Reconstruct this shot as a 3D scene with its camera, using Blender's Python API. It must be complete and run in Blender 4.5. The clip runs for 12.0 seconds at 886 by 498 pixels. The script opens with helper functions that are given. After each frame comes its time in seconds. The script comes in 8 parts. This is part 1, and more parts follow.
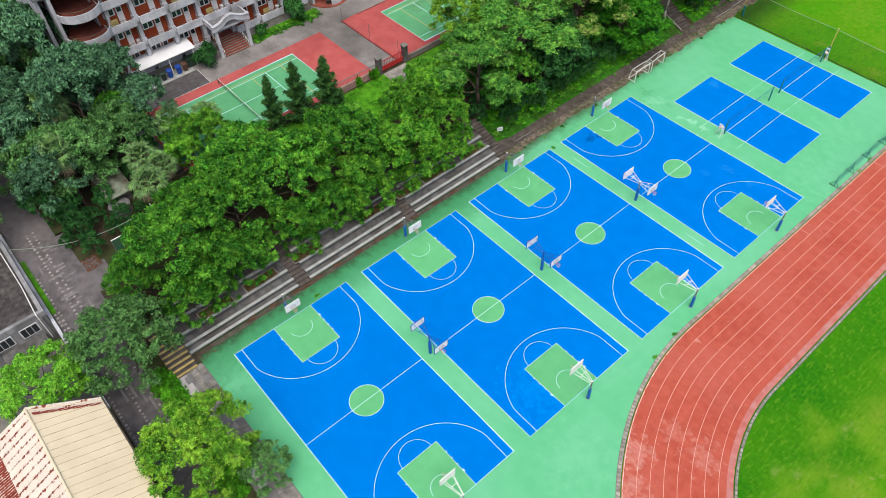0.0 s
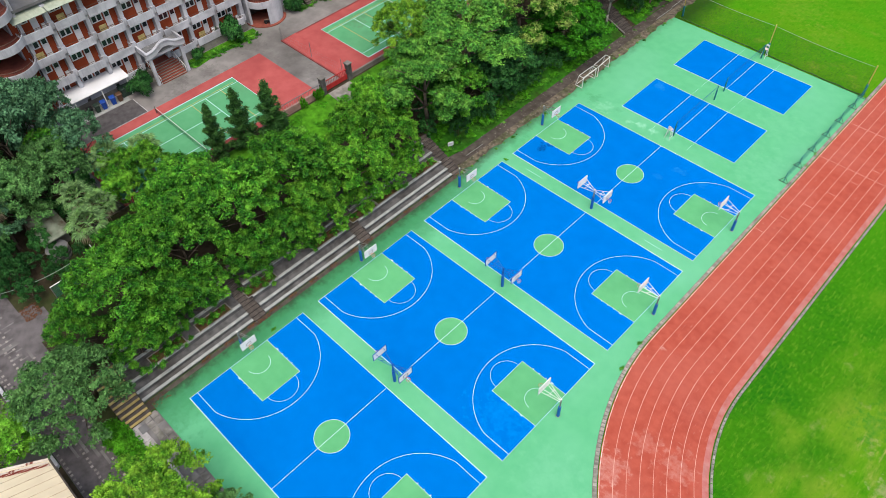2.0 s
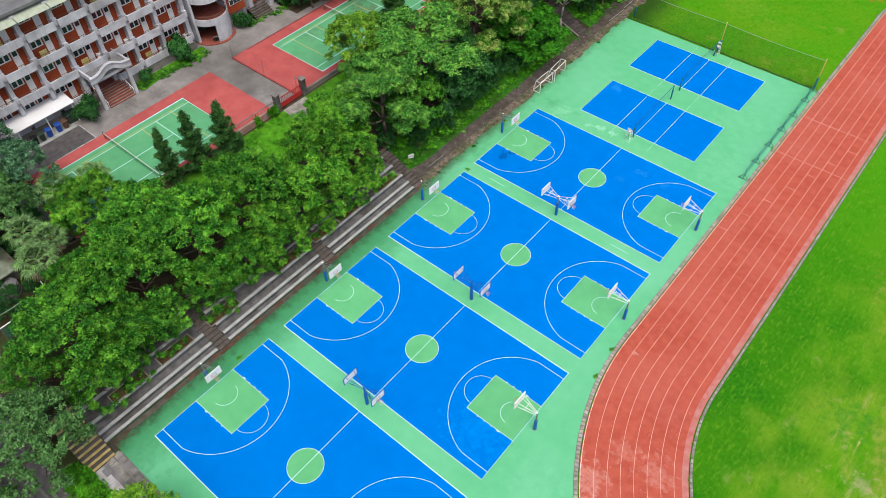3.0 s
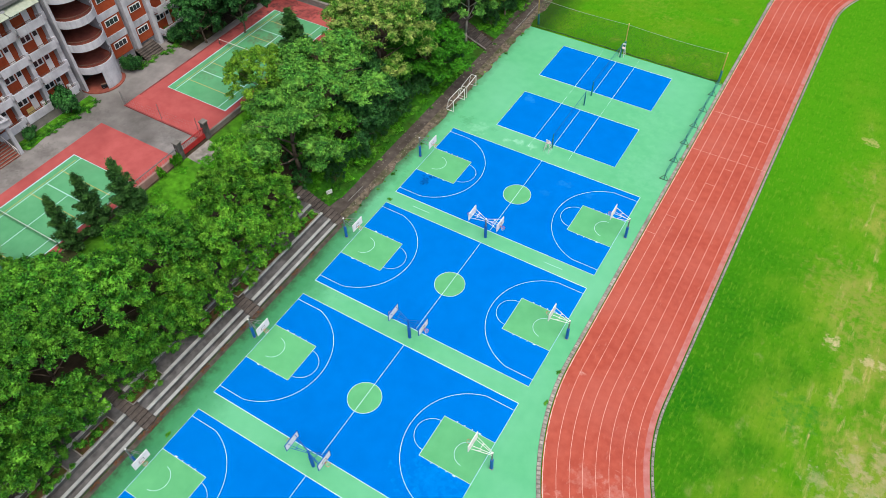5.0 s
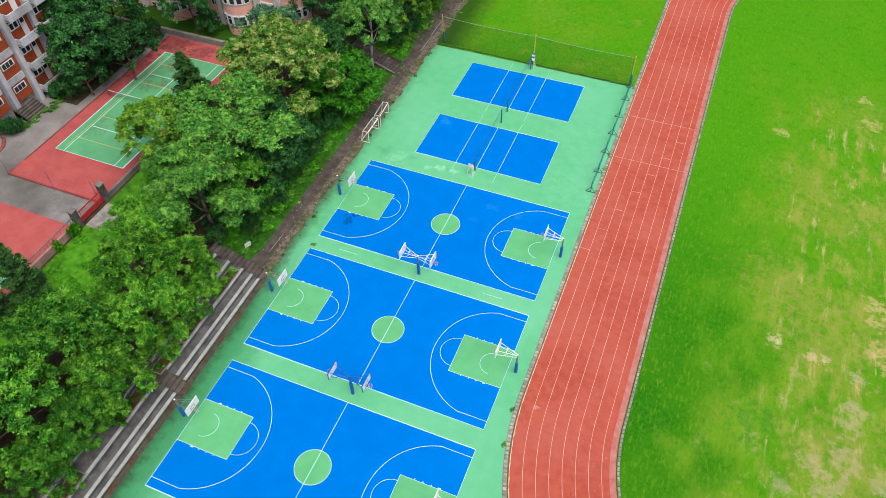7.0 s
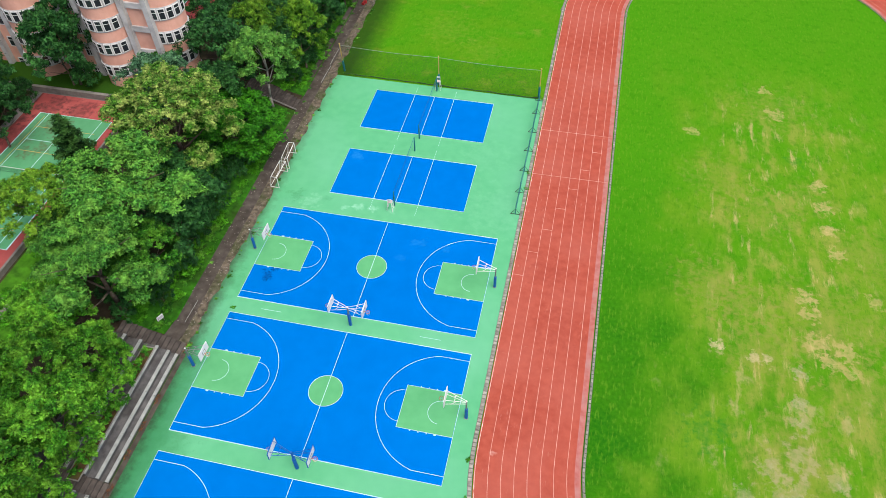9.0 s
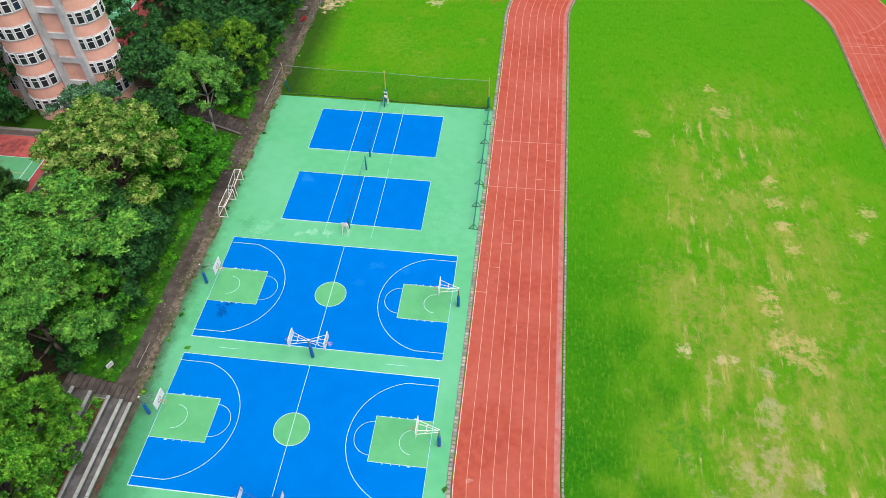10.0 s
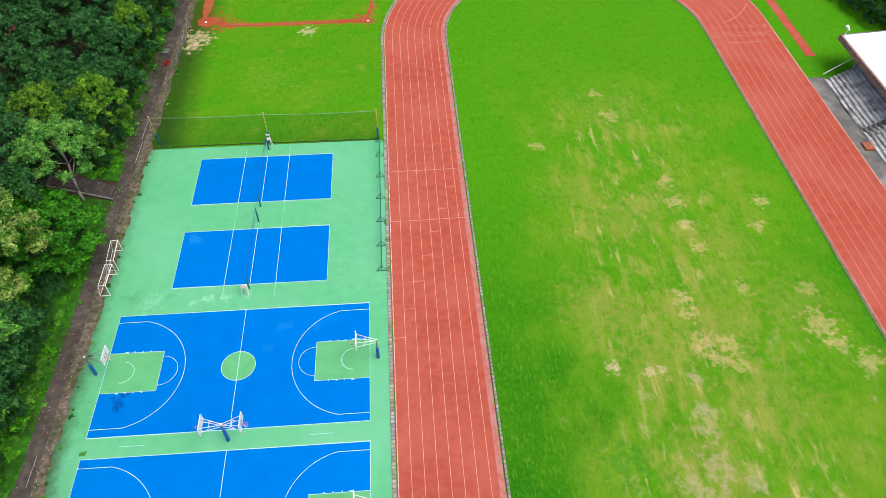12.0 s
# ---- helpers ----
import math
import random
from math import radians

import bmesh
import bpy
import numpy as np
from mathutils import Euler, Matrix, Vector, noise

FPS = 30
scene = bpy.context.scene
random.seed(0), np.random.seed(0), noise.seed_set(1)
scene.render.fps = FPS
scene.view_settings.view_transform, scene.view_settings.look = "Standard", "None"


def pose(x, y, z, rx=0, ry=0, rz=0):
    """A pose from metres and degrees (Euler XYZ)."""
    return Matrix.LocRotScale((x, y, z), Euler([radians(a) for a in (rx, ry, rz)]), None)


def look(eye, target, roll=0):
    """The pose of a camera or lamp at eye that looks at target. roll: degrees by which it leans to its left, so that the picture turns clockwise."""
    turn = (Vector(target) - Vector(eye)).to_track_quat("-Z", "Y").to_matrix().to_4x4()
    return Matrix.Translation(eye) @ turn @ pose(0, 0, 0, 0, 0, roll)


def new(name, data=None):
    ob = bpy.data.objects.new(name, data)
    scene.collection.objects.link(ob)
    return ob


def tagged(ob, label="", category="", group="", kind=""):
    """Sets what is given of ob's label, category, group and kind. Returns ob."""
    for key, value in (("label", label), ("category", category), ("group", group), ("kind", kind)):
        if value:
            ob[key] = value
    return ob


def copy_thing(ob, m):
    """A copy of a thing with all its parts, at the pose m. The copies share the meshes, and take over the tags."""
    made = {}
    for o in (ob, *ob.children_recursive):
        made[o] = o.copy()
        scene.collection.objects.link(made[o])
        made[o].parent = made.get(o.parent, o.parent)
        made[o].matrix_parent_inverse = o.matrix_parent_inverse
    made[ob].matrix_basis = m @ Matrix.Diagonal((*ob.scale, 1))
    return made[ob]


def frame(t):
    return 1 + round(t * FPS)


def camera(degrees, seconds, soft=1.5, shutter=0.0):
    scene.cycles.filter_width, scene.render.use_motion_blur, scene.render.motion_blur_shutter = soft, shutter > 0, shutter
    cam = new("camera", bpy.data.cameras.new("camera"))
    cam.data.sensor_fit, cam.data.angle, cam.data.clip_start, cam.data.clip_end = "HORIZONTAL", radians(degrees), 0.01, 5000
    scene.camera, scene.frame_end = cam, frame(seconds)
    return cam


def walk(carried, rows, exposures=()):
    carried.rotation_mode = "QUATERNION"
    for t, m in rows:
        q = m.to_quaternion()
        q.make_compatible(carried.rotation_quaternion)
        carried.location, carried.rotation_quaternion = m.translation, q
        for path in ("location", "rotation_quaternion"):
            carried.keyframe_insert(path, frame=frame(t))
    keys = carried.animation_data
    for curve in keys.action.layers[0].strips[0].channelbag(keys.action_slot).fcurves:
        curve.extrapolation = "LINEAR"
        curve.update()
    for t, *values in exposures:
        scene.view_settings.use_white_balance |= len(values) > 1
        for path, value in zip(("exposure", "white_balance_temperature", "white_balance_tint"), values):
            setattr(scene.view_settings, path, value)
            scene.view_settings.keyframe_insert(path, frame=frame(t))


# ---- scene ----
cam = camera(64.0, 12.0, soft=0.6)
# seconds, eye x y z in metres, yaw, pitch and roll in degrees
PATH = [
    (0.0, 47.06, -60.22, 65.64, 50.75, -49.58, -2.10),
    (0.5, 46.68, -59.82, 65.62, 50.21, -49.56, -2.09),
    (1.0, 46.22, -59.37, 65.60, 49.13, -49.53, -2.05),
    (1.5, 45.69, -58.86, 65.58, 47.46, -49.46, -1.98),
    (2.0, 45.10, -58.27, 65.55, 45.54, -49.40, -1.91),
    (2.5, 44.45, -57.62, 65.53, 43.49, -49.37, -1.84),
    (3.0, 43.76, -56.88, 65.50, 41.26, -49.29, -1.77),
    (3.5, 43.03, -56.08, 65.48, 39.10, -49.27, -1.71),
    (4.0, 42.28, -55.20, 65.45, 36.82, -49.22, -1.66),
    (4.5, 41.51, -54.26, 65.42, 34.54, -49.18, -1.62),
    (5.0, 40.72, -53.26, 65.39, 32.27, -49.13, -1.58),
    (5.5, 39.93, -52.20, 65.35, 30.00, -49.09, -1.56),
    (6.0, 39.14, -51.09, 65.32, 27.73, -49.04, -1.53),
    (6.5, 38.36, -49.93, 65.28, 25.46, -49.00, -1.51),
    (7.0, 37.59, -48.73, 65.25, 23.15, -48.95, -1.47),
    (7.5, 36.85, -47.50, 65.21, 20.80, -48.90, -1.43),
    (8.0, 36.15, -46.23, 65.17, 18.38, -48.84, -1.37),
    (8.5, 35.48, -44.94, 65.13, 15.87, -48.79, -1.29),
    (9.0, 34.86, -43.62, 65.09, 13.27, -48.73, -1.18),
    (9.5, 34.31, -42.27, 65.05, 10.56, -48.66, -1.05),
    (10.0, 33.82, -40.90, 65.00, 7.75, -48.59, -0.89),
    (10.5, 33.42, -39.50, 64.96, 4.84, -48.52, -0.70),
    (11.0, 33.10, -38.07, 64.91, 1.87, -48.44, -0.48),
    (11.5, 32.90, -36.59, 64.86, -1.15, -48.36, -0.23),
    (12.0, 32.81, -35.06, 64.82, -4.14, -48.28, 0.03),
]
walk(cam, [(t, pose(x, y, z, 0, 0, yaw) @ pose(0, 0, 0, 90 + pitch) @ pose(0, 0, 0, 0, 0, roll)) for t, x, y, z, yaw, pitch, roll in PATH])

# ---- light ----
world = bpy.data.worlds.new("overcast_sky")
scene.world = world
world.use_nodes = True
wn = world.node_tree
sky = wn.nodes.new("ShaderNodeTexSky")
sky.sky_type = "NISHITA"
sky.sun_disc = False
sky.sun_elevation = radians(65)
sky.sun_rotation = radians(125)
sky.air_density, sky.dust_density, sky.ozone_density = 1.0, 6.0, 0.6
wn.links.new(sky.outputs[0], wn.nodes["Background"].inputs[0])
wn.nodes["Background"].inputs[1].default_value = 0.15
sun_data = bpy.data.lights.new("sun", "SUN")
sun_data.energy, sun_data.angle, sun_data.color = 1.4, radians(50), (1.0, 0.98, 0.91)
sun = new("sun", sun_data)
sun.matrix_world = look((46.6 * math.sin(radians(125)), 46.6 * math.cos(radians(125)), 100), (0, 0, 0))
scene.view_settings.exposure = 0.57


# ---- materials ----
def mat(name, c1, c2, scale, rough=0.8, bump=0.15, wear=None, wear_scale=0.08, wear_amount=0.4, metal=0.0, detail=6.0, random_tint=0.0, local=False):
    """Two-tone grain with a second, larger scale of wear."""
    m = bpy.data.materials.new(name)
    m.use_nodes = True
    t = m.node_tree
    bsdf = t.nodes["Principled BSDF"]
    bsdf.inputs["Roughness"].default_value = rough
    bsdf.inputs["Specular IOR Level"].default_value = 0.35 if rough < 0.6 else 0.12
    bsdf.inputs["Metallic"].default_value = metal
    if local:
        where = t.nodes.new("ShaderNodeTexCoord").outputs["Object"]
    else:
        where = t.nodes.new("ShaderNodeNewGeometry").outputs["Position"]
    grain = t.nodes.new("ShaderNodeTexNoise")
    grain.inputs["Scale"].default_value = scale
    grain.inputs["Detail"].default_value = detail
    t.links.new(where, grain.inputs["Vector"])
    mix = t.nodes.new("ShaderNodeMix")
    mix.data_type = "RGBA"
    mix.inputs[6].default_value, mix.inputs[7].default_value = (*c1, 1), (*c2, 1)
    ramp = t.nodes.new("ShaderNodeMapRange")
    ramp.inputs[1].default_value, ramp.inputs[2].default_value = 0.32, 0.68
    t.links.new(grain.outputs[0], ramp.inputs[0])
    t.links.new(ramp.outputs[0], mix.inputs[0])
    last = mix.outputs[2]
    if wear:
        big = t.nodes.new("ShaderNodeTexNoise")
        big.inputs["Scale"].default_value = wear_scale
        big.inputs["Detail"].default_value = 5
        t.links.new(where, big.inputs["Vector"])
        r2 = t.nodes.new("ShaderNodeMapRange")
        r2.inputs[1].default_value, r2.inputs[2].default_value, r2.inputs[4].default_value = 0.45, 0.7, wear_amount
        t.links.new(big.outputs[0], r2.inputs[0])
        m2 = t.nodes.new("ShaderNodeMix")
        m2.data_type = "RGBA"
        m2.inputs[7].default_value = (*wear, 1)
        t.links.new(r2.outputs[0], m2.inputs[0])
        t.links.new(last, m2.inputs[6])
        last = m2.outputs[2]
    if random_tint:
        info = t.nodes.new("ShaderNodeObjectInfo")
        hsv = t.nodes.new("ShaderNodeHueSaturation")
        r3 = t.nodes.new("ShaderNodeMapRange")
        r3.inputs[3].default_value, r3.inputs[4].default_value = 1 - random_tint, 1 + random_tint
        t.links.new(info.outputs["Random"], r3.inputs[0])
        t.links.new(r3.outputs[0], hsv.inputs["Value"])
        t.links.new(last, hsv.inputs["Color"])
        last = hsv.outputs[0]
    t.links.new(last, bsdf.inputs["Base Color"])
    if bump:
        b = t.nodes.new("ShaderNodeBump")
        b.inputs["Strength"].default_value = bump
        b.inputs["Distance"].default_value = 0.02
        t.links.new(grain.outputs[0], b.inputs["Height"])
        t.links.new(b.outputs[0], bsdf.inputs["Normal"])
    return m


def spots(m, places, colour, fine=8.0, z=0.02):
    """Stains and patches of colour with a shape of their own on a material: places are (x, y, radius, strength) in
    metres.
    """
    t = m.node_tree
    bsdf = t.nodes["Principled BSDF"]
    where = t.nodes.new("ShaderNodeNewGeometry").outputs["Position"]
    wob = t.nodes.new("ShaderNodeTexNoise")
    wob.inputs["Scale"].default_value = 1.1
    wob.inputs["Detail"].default_value = fine
    wob.inputs["Roughness"].default_value = 0.6
    t.links.new(where, wob.inputs["Vector"])
    rag = t.nodes.new("ShaderNodeTexNoise")
    rag.inputs["Scale"].default_value, rag.inputs["Detail"].default_value, rag.inputs["Roughness"].default_value = 2.3 if fine > 5 else 1.5, fine, 0.6
    t.links.new(where, rag.inputs["Vector"])
    torn = t.nodes.new("ShaderNodeMapRange")
    torn.inputs[1].default_value, torn.inputs[2].default_value, torn.inputs[3].default_value = 0.3, 0.68, 0.1
    t.links.new(rag.outputs[0], torn.inputs[0])
    for x, y, r, s in places:
        d = t.nodes.new("ShaderNodeVectorMath")
        d.operation = "DISTANCE"
        d.inputs[1].default_value = (x, y, z)
        t.links.new(where, d.inputs[0])
        ad = t.nodes.new("ShaderNodeMath")
        ad.operation = "MULTIPLY_ADD"
        ad.inputs[1].default_value, ad.inputs[2].default_value = 4.2 * r, -2.1 * r
        t.links.new(wob.outputs[0], ad.inputs[0])
        su = t.nodes.new("ShaderNodeMath")
        su.operation = "ADD"
        t.links.new(d.outputs["Value"], su.inputs[0])
        t.links.new(ad.outputs[0], su.inputs[1])
        k = t.nodes.new("ShaderNodeMapRange")
        k.interpolation_type = "SMOOTHSTEP"
        k.inputs[1].default_value, k.inputs[2].default_value = r, 0.35 * r
        k.inputs[3].default_value, k.inputs[4].default_value = 0.0, s
        t.links.new(su.outputs[0], k.inputs[0])
        cut = t.nodes.new("ShaderNodeMath")
        cut.operation = "MULTIPLY"
        t.links.new(k.outputs[0], cut.inputs[0])
        t.links.new(torn.outputs[0], cut.inputs[1])
        k = cut
        mx = t.nodes.new("ShaderNodeMix")
        mx.data_type = "RGBA"
        mx.inputs[7].default_value = (*colour, 1)
        src = bsdf.inputs["Base Color"].links[0].from_socket
        t.links.new(k.outputs[0], mx.inputs[0])
        t.links.new(src, mx.inputs[6])
        t.links.new(mx.outputs[2], bsdf.inputs["Base Color"])
    return m


def lawn_mat():
    """Mown grass: fine blades, mottled greens, and dry streaks drawn out along the field."""
    m = mat("lawn", (0.0115, 0.096, 0.004), (0.0265, 0.138, 0.0055), 2.2, 0.95, 0.35, wear=(0.05, 0.1733, 0.0053), wear_scale=0.09, wear_amount=0.7, detail=10)
    t = m.node_tree
    bsdf = t.nodes["Principled BSDF"]
    bsdf.inputs["Specular IOR Level"].default_value = 0.0
    where = t.nodes.new("ShaderNodeNewGeometry").outputs["Position"]

    def ranged(src, a, b, c=0.0, d=1.0):
        k = t.nodes.new("ShaderNodeMapRange")
        k.interpolation_type = "SMOOTHSTEP"
        for i, v in enumerate((a, b, c, d)):
            k.inputs[1 + i].default_value = v
        t.links.new(src, k.inputs[0])
        return k.outputs[0]

    def noise_at(scale, stretch, detail, rough):
        mp = t.nodes.new("ShaderNodeMapping")
        mp.inputs["Scale"].default_value = stretch
        t.links.new(where, mp.inputs["Vector"])
        nz = t.nodes.new("ShaderNodeTexNoise")
        nz.inputs["Scale"].default_value, nz.inputs["Detail"].default_value, nz.inputs["Roughness"].default_value = scale, detail, rough
        t.links.new(mp.outputs[0], nz.inputs["Vector"])
        return nz.outputs[0]

    def times(a, b):
        k = t.nodes.new("ShaderNodeMath")
        k.operation = "MULTIPLY"
        t.links.new(a, k.inputs[0])
        t.links.new(b, k.inputs[1])
        return k.outputs[0]

    def layer(mask, colour):
        mx = t.nodes.new("ShaderNodeMix")
        mx.data_type = "RGBA"
        mx.inputs[7].default_value = (*colour, 1)
        t.links.new(mask, mx.inputs[0])
        t.links.new(bsdf.inputs["Base Color"].links[0].from_socket, mx.inputs[6])
        t.links.new(mx.outputs[2], bsdf.inputs["Base Color"])

    def shifted(src, mask, amount):
        k = t.nodes.new("ShaderNodeMath")
        k.operation = "MULTIPLY_ADD"
        k.inputs[1].default_value = amount
        t.links.new(mask, k.inputs[0])
        t.links.new(src, k.inputs[2])
        return k.outputs[0]

    parts = t.nodes.new("ShaderNodeSeparateXYZ")
    t.links.new(where, parts.inputs[0])
    layer(ranged(parts.outputs[1], -8, 38, 0.0, 0.85), (0.050, 0.206, 0.0055))
    wavy = shifted(parts.outputs[0], noise_at(0.12, (1, 0.8, 1), 5, 0.58), 24.0)
    inside = times(ranged(wavy, 57.5, 66.0), ranged(wavy, 100, 88))
    inside = times(inside, ranged(parts.outputs[1], 72, 30, 0.1, 1.0))
    layer(times(inside, ranged(noise_at(0.30, (1.1, 0.8, 1), 5, 0.55), 0.3, 0.62, 0.3, 0.9)), (0.058, 0.196, 0.005))
    fields = ranged(noise_at(0.10, (1.2, 0.8, 1), 4, 0.55), 0.36, 0.58)
    layer(times(inside, ranged(noise_at(0.17, (1.2, 0.8, 1), 5, 0.55), 0.42, 0.64, 0.0, 0.75)), (0.112, 0.208, 0.014))
    layer(times(times(inside, fields), ranged(noise_at(0.45, (1, 0.8, 1), 5, 0.58), 0.36, 0.66, 0.0, 0.6)), (0.094, 0.206, 0.011))
    core = times(times(ranged(wavy, 62, 70), ranged(wavy, 90, 80)), ranged(parts.outputs[1], 60, 36))
    layer(times(core, ranged(noise_at(0.33, (1.4, 0.6, 1), 5, 0.6), 0.46, 0.66, 0.0, 0.7)), (0.215, 0.228, 0.045))
    layer(times(core, ranged(noise_at(0.62, (1.6, 0.36, 1), 6, 0.62), 0.55, 0.72, 0.0, 0.8)), (0.385, 0.305, 0.130))
    layer(times(times(inside, fields), ranged(noise_at(1.5, (1.3, 0.4, 1), 5, 0.62), 0.56, 0.74, 0.0, 0.42)), (0.290, 0.260, 0.075))
    north = times(ranged(parts.outputs[0], 43, 39), ranged(parts.outputs[1], 36, 40))
    layer(times(north, ranged(noise_at(0.16, (0.8, 1.0, 1), 5, 0.58), 0.40, 0.62, 0.0, 0.6)), (0.075, 0.195, 0.007))
    layer(times(north, ranged(noise_at(0.3, (0.7, 1.0, 1), 5, 0.6), 0.58, 0.72, 0.0, 0.4)), (0.20, 0.21, 0.035))
    south = times(inside, ranged(parts.outputs[1], 24, -14))
    layer(times(south, ranged(noise_at(0.14, (1.0, 0.8, 1), 5, 0.55), 0.44, 0.66, 0.0, 0.5)), (0.142, 0.195, 0.024))
    layer(times(south, ranged(noise_at(0.30, (1.1, 0.8, 1), 5, 0.6), 0.57, 0.70, 0.0, 0.7)), (0.340, 0.270, 0.135))
    # blades laid over by mowing, in short pale and dark strokes along the field
    layer(ranged(noise_at(2.6, (1.2, 0.32, 1), 5, 0.65), 0.50, 0.70, 0.0, 0.45), (0.120, 0.235, 0.018))
    layer(ranged(noise_at(2.9, (1.2, 0.32, 1), 5, 0.65), 0.53, 0.70, 0.0, 0.42), (0.018, 0.116, 0.004))
    # clover and coarse tufts, darker and bluer than the rest
    layer(ranged(noise_at(0.8, (1.0, 0.8, 1), 5, 0.6), 0.50, 0.70, 0.0, 0.4), (0.022, 0.136, 0.003))
    layer(ranged(noise_at(3.5, (1, 1, 1), 4, 0.65), 0.58, 0.74, 0.0, 0.45), (0.016, 0.112, 0.004))
    layer(ranged(noise_at(6.0, (1, 1, 1), 3, 0.65), 0.62, 0.74, 0.0, 0.3), (0.100, 0.215, 0.012))
    return m



def leaf_mat(name, c1, c2, c3, bright=0.0):
    """Foliage: leaf to leaf tone, brightness noise that imitates lit and shaded sprays, some light through the leaf."""
    m = bpy.data.materials.new(name)
    m.use_nodes = True
    t = m.node_tree
    bsdf = t.nodes["Principled BSDF"]
    bsdf.inputs["Roughness"].default_value = 0.55
    bsdf.inputs["Specular IOR Level"].default_value = 0.10
    geo = t.nodes.new("ShaderNodeNewGeometry")
    info = t.nodes.new("ShaderNodeObjectInfo")
    mix = t.nodes.new("ShaderNodeMix")
    mix.data_type = "RGBA"
    mix.inputs[6].default_value, mix.inputs[7].default_value = (*c1, 1), (*c2, 1)
    leafy = t.nodes.new("ShaderNodeMapRange")
    leafy.inputs[3].default_value = 0.08
    few = t.nodes.new("ShaderNodeMath")
    few.operation = "POWER"
    few.inputs[1].default_value = 1.5
    t.links.new(geo.outputs["Random Per Island"], few.inputs[0])
    t.links.new(few.outputs[0], leafy.inputs[0])
    t.links.new(leafy.outputs[0], mix.inputs[0])
    nz = t.nodes.new("ShaderNodeTexNoise")
    nz.inputs["Scale"].default_value = 0.85
    nz.inputs["Detail"].default_value = 4
    t.links.new(geo.outputs["Position"], nz.inputs["Vector"])
    r = t.nodes.new("ShaderNodeMapRange")
    r.inputs[1].default_value, r.inputs[2].default_value, r.inputs[4].default_value = 0.44, 0.68, 0.85
    t.links.new(nz.outputs[0], r.inputs[0])
    m2 = t.nodes.new("ShaderNodeMix")
    m2.data_type = "RGBA"
    m2.inputs[7].default_value = (*c3, 1)
    t.links.new(r.outputs[0], m2.inputs[0])
    t.links.new(mix.outputs[2], m2.inputs[6])
    hsv = t.nodes.new("ShaderNodeHueSaturation")
    r3 = t.nodes.new("ShaderNodeMapRange")
    r3.inputs[3].default_value, r3.inputs[4].default_value = 0.8, 1.2
    t.links.new(info.outputs["Random"], r3.inputs[0])
    # noise brightens and dims the leaf colour, in place of lit and shaded sprays
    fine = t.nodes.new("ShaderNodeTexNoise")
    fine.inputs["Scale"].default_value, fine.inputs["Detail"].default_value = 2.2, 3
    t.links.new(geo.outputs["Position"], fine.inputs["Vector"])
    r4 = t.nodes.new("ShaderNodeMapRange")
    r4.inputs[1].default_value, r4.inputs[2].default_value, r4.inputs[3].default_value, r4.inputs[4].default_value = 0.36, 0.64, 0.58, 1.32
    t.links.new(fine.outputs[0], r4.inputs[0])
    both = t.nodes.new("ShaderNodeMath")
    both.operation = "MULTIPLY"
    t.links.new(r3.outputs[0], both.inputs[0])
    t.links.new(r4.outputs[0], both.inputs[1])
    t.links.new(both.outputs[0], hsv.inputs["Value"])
    t.links.new(m2.outputs[2], hsv.inputs["Color"])
    t.links.new(hsv.outputs[0], bsdf.inputs["Base Color"])
    tr = t.nodes.new("ShaderNodeBsdfTranslucent")
    t.links.new(hsv.outputs[0], tr.inputs["Color"])
    ms = t.nodes.new("ShaderNodeMixShader")
    ms.inputs[0].default_value = 0.06 + bright
    t.links.new(bsdf.outputs[0], ms.inputs[1])
    t.links.new(tr.outputs[0], ms.inputs[2])
    t.links.new(ms.outputs[0], t.nodes["Material Output"].inputs[0])
    return m


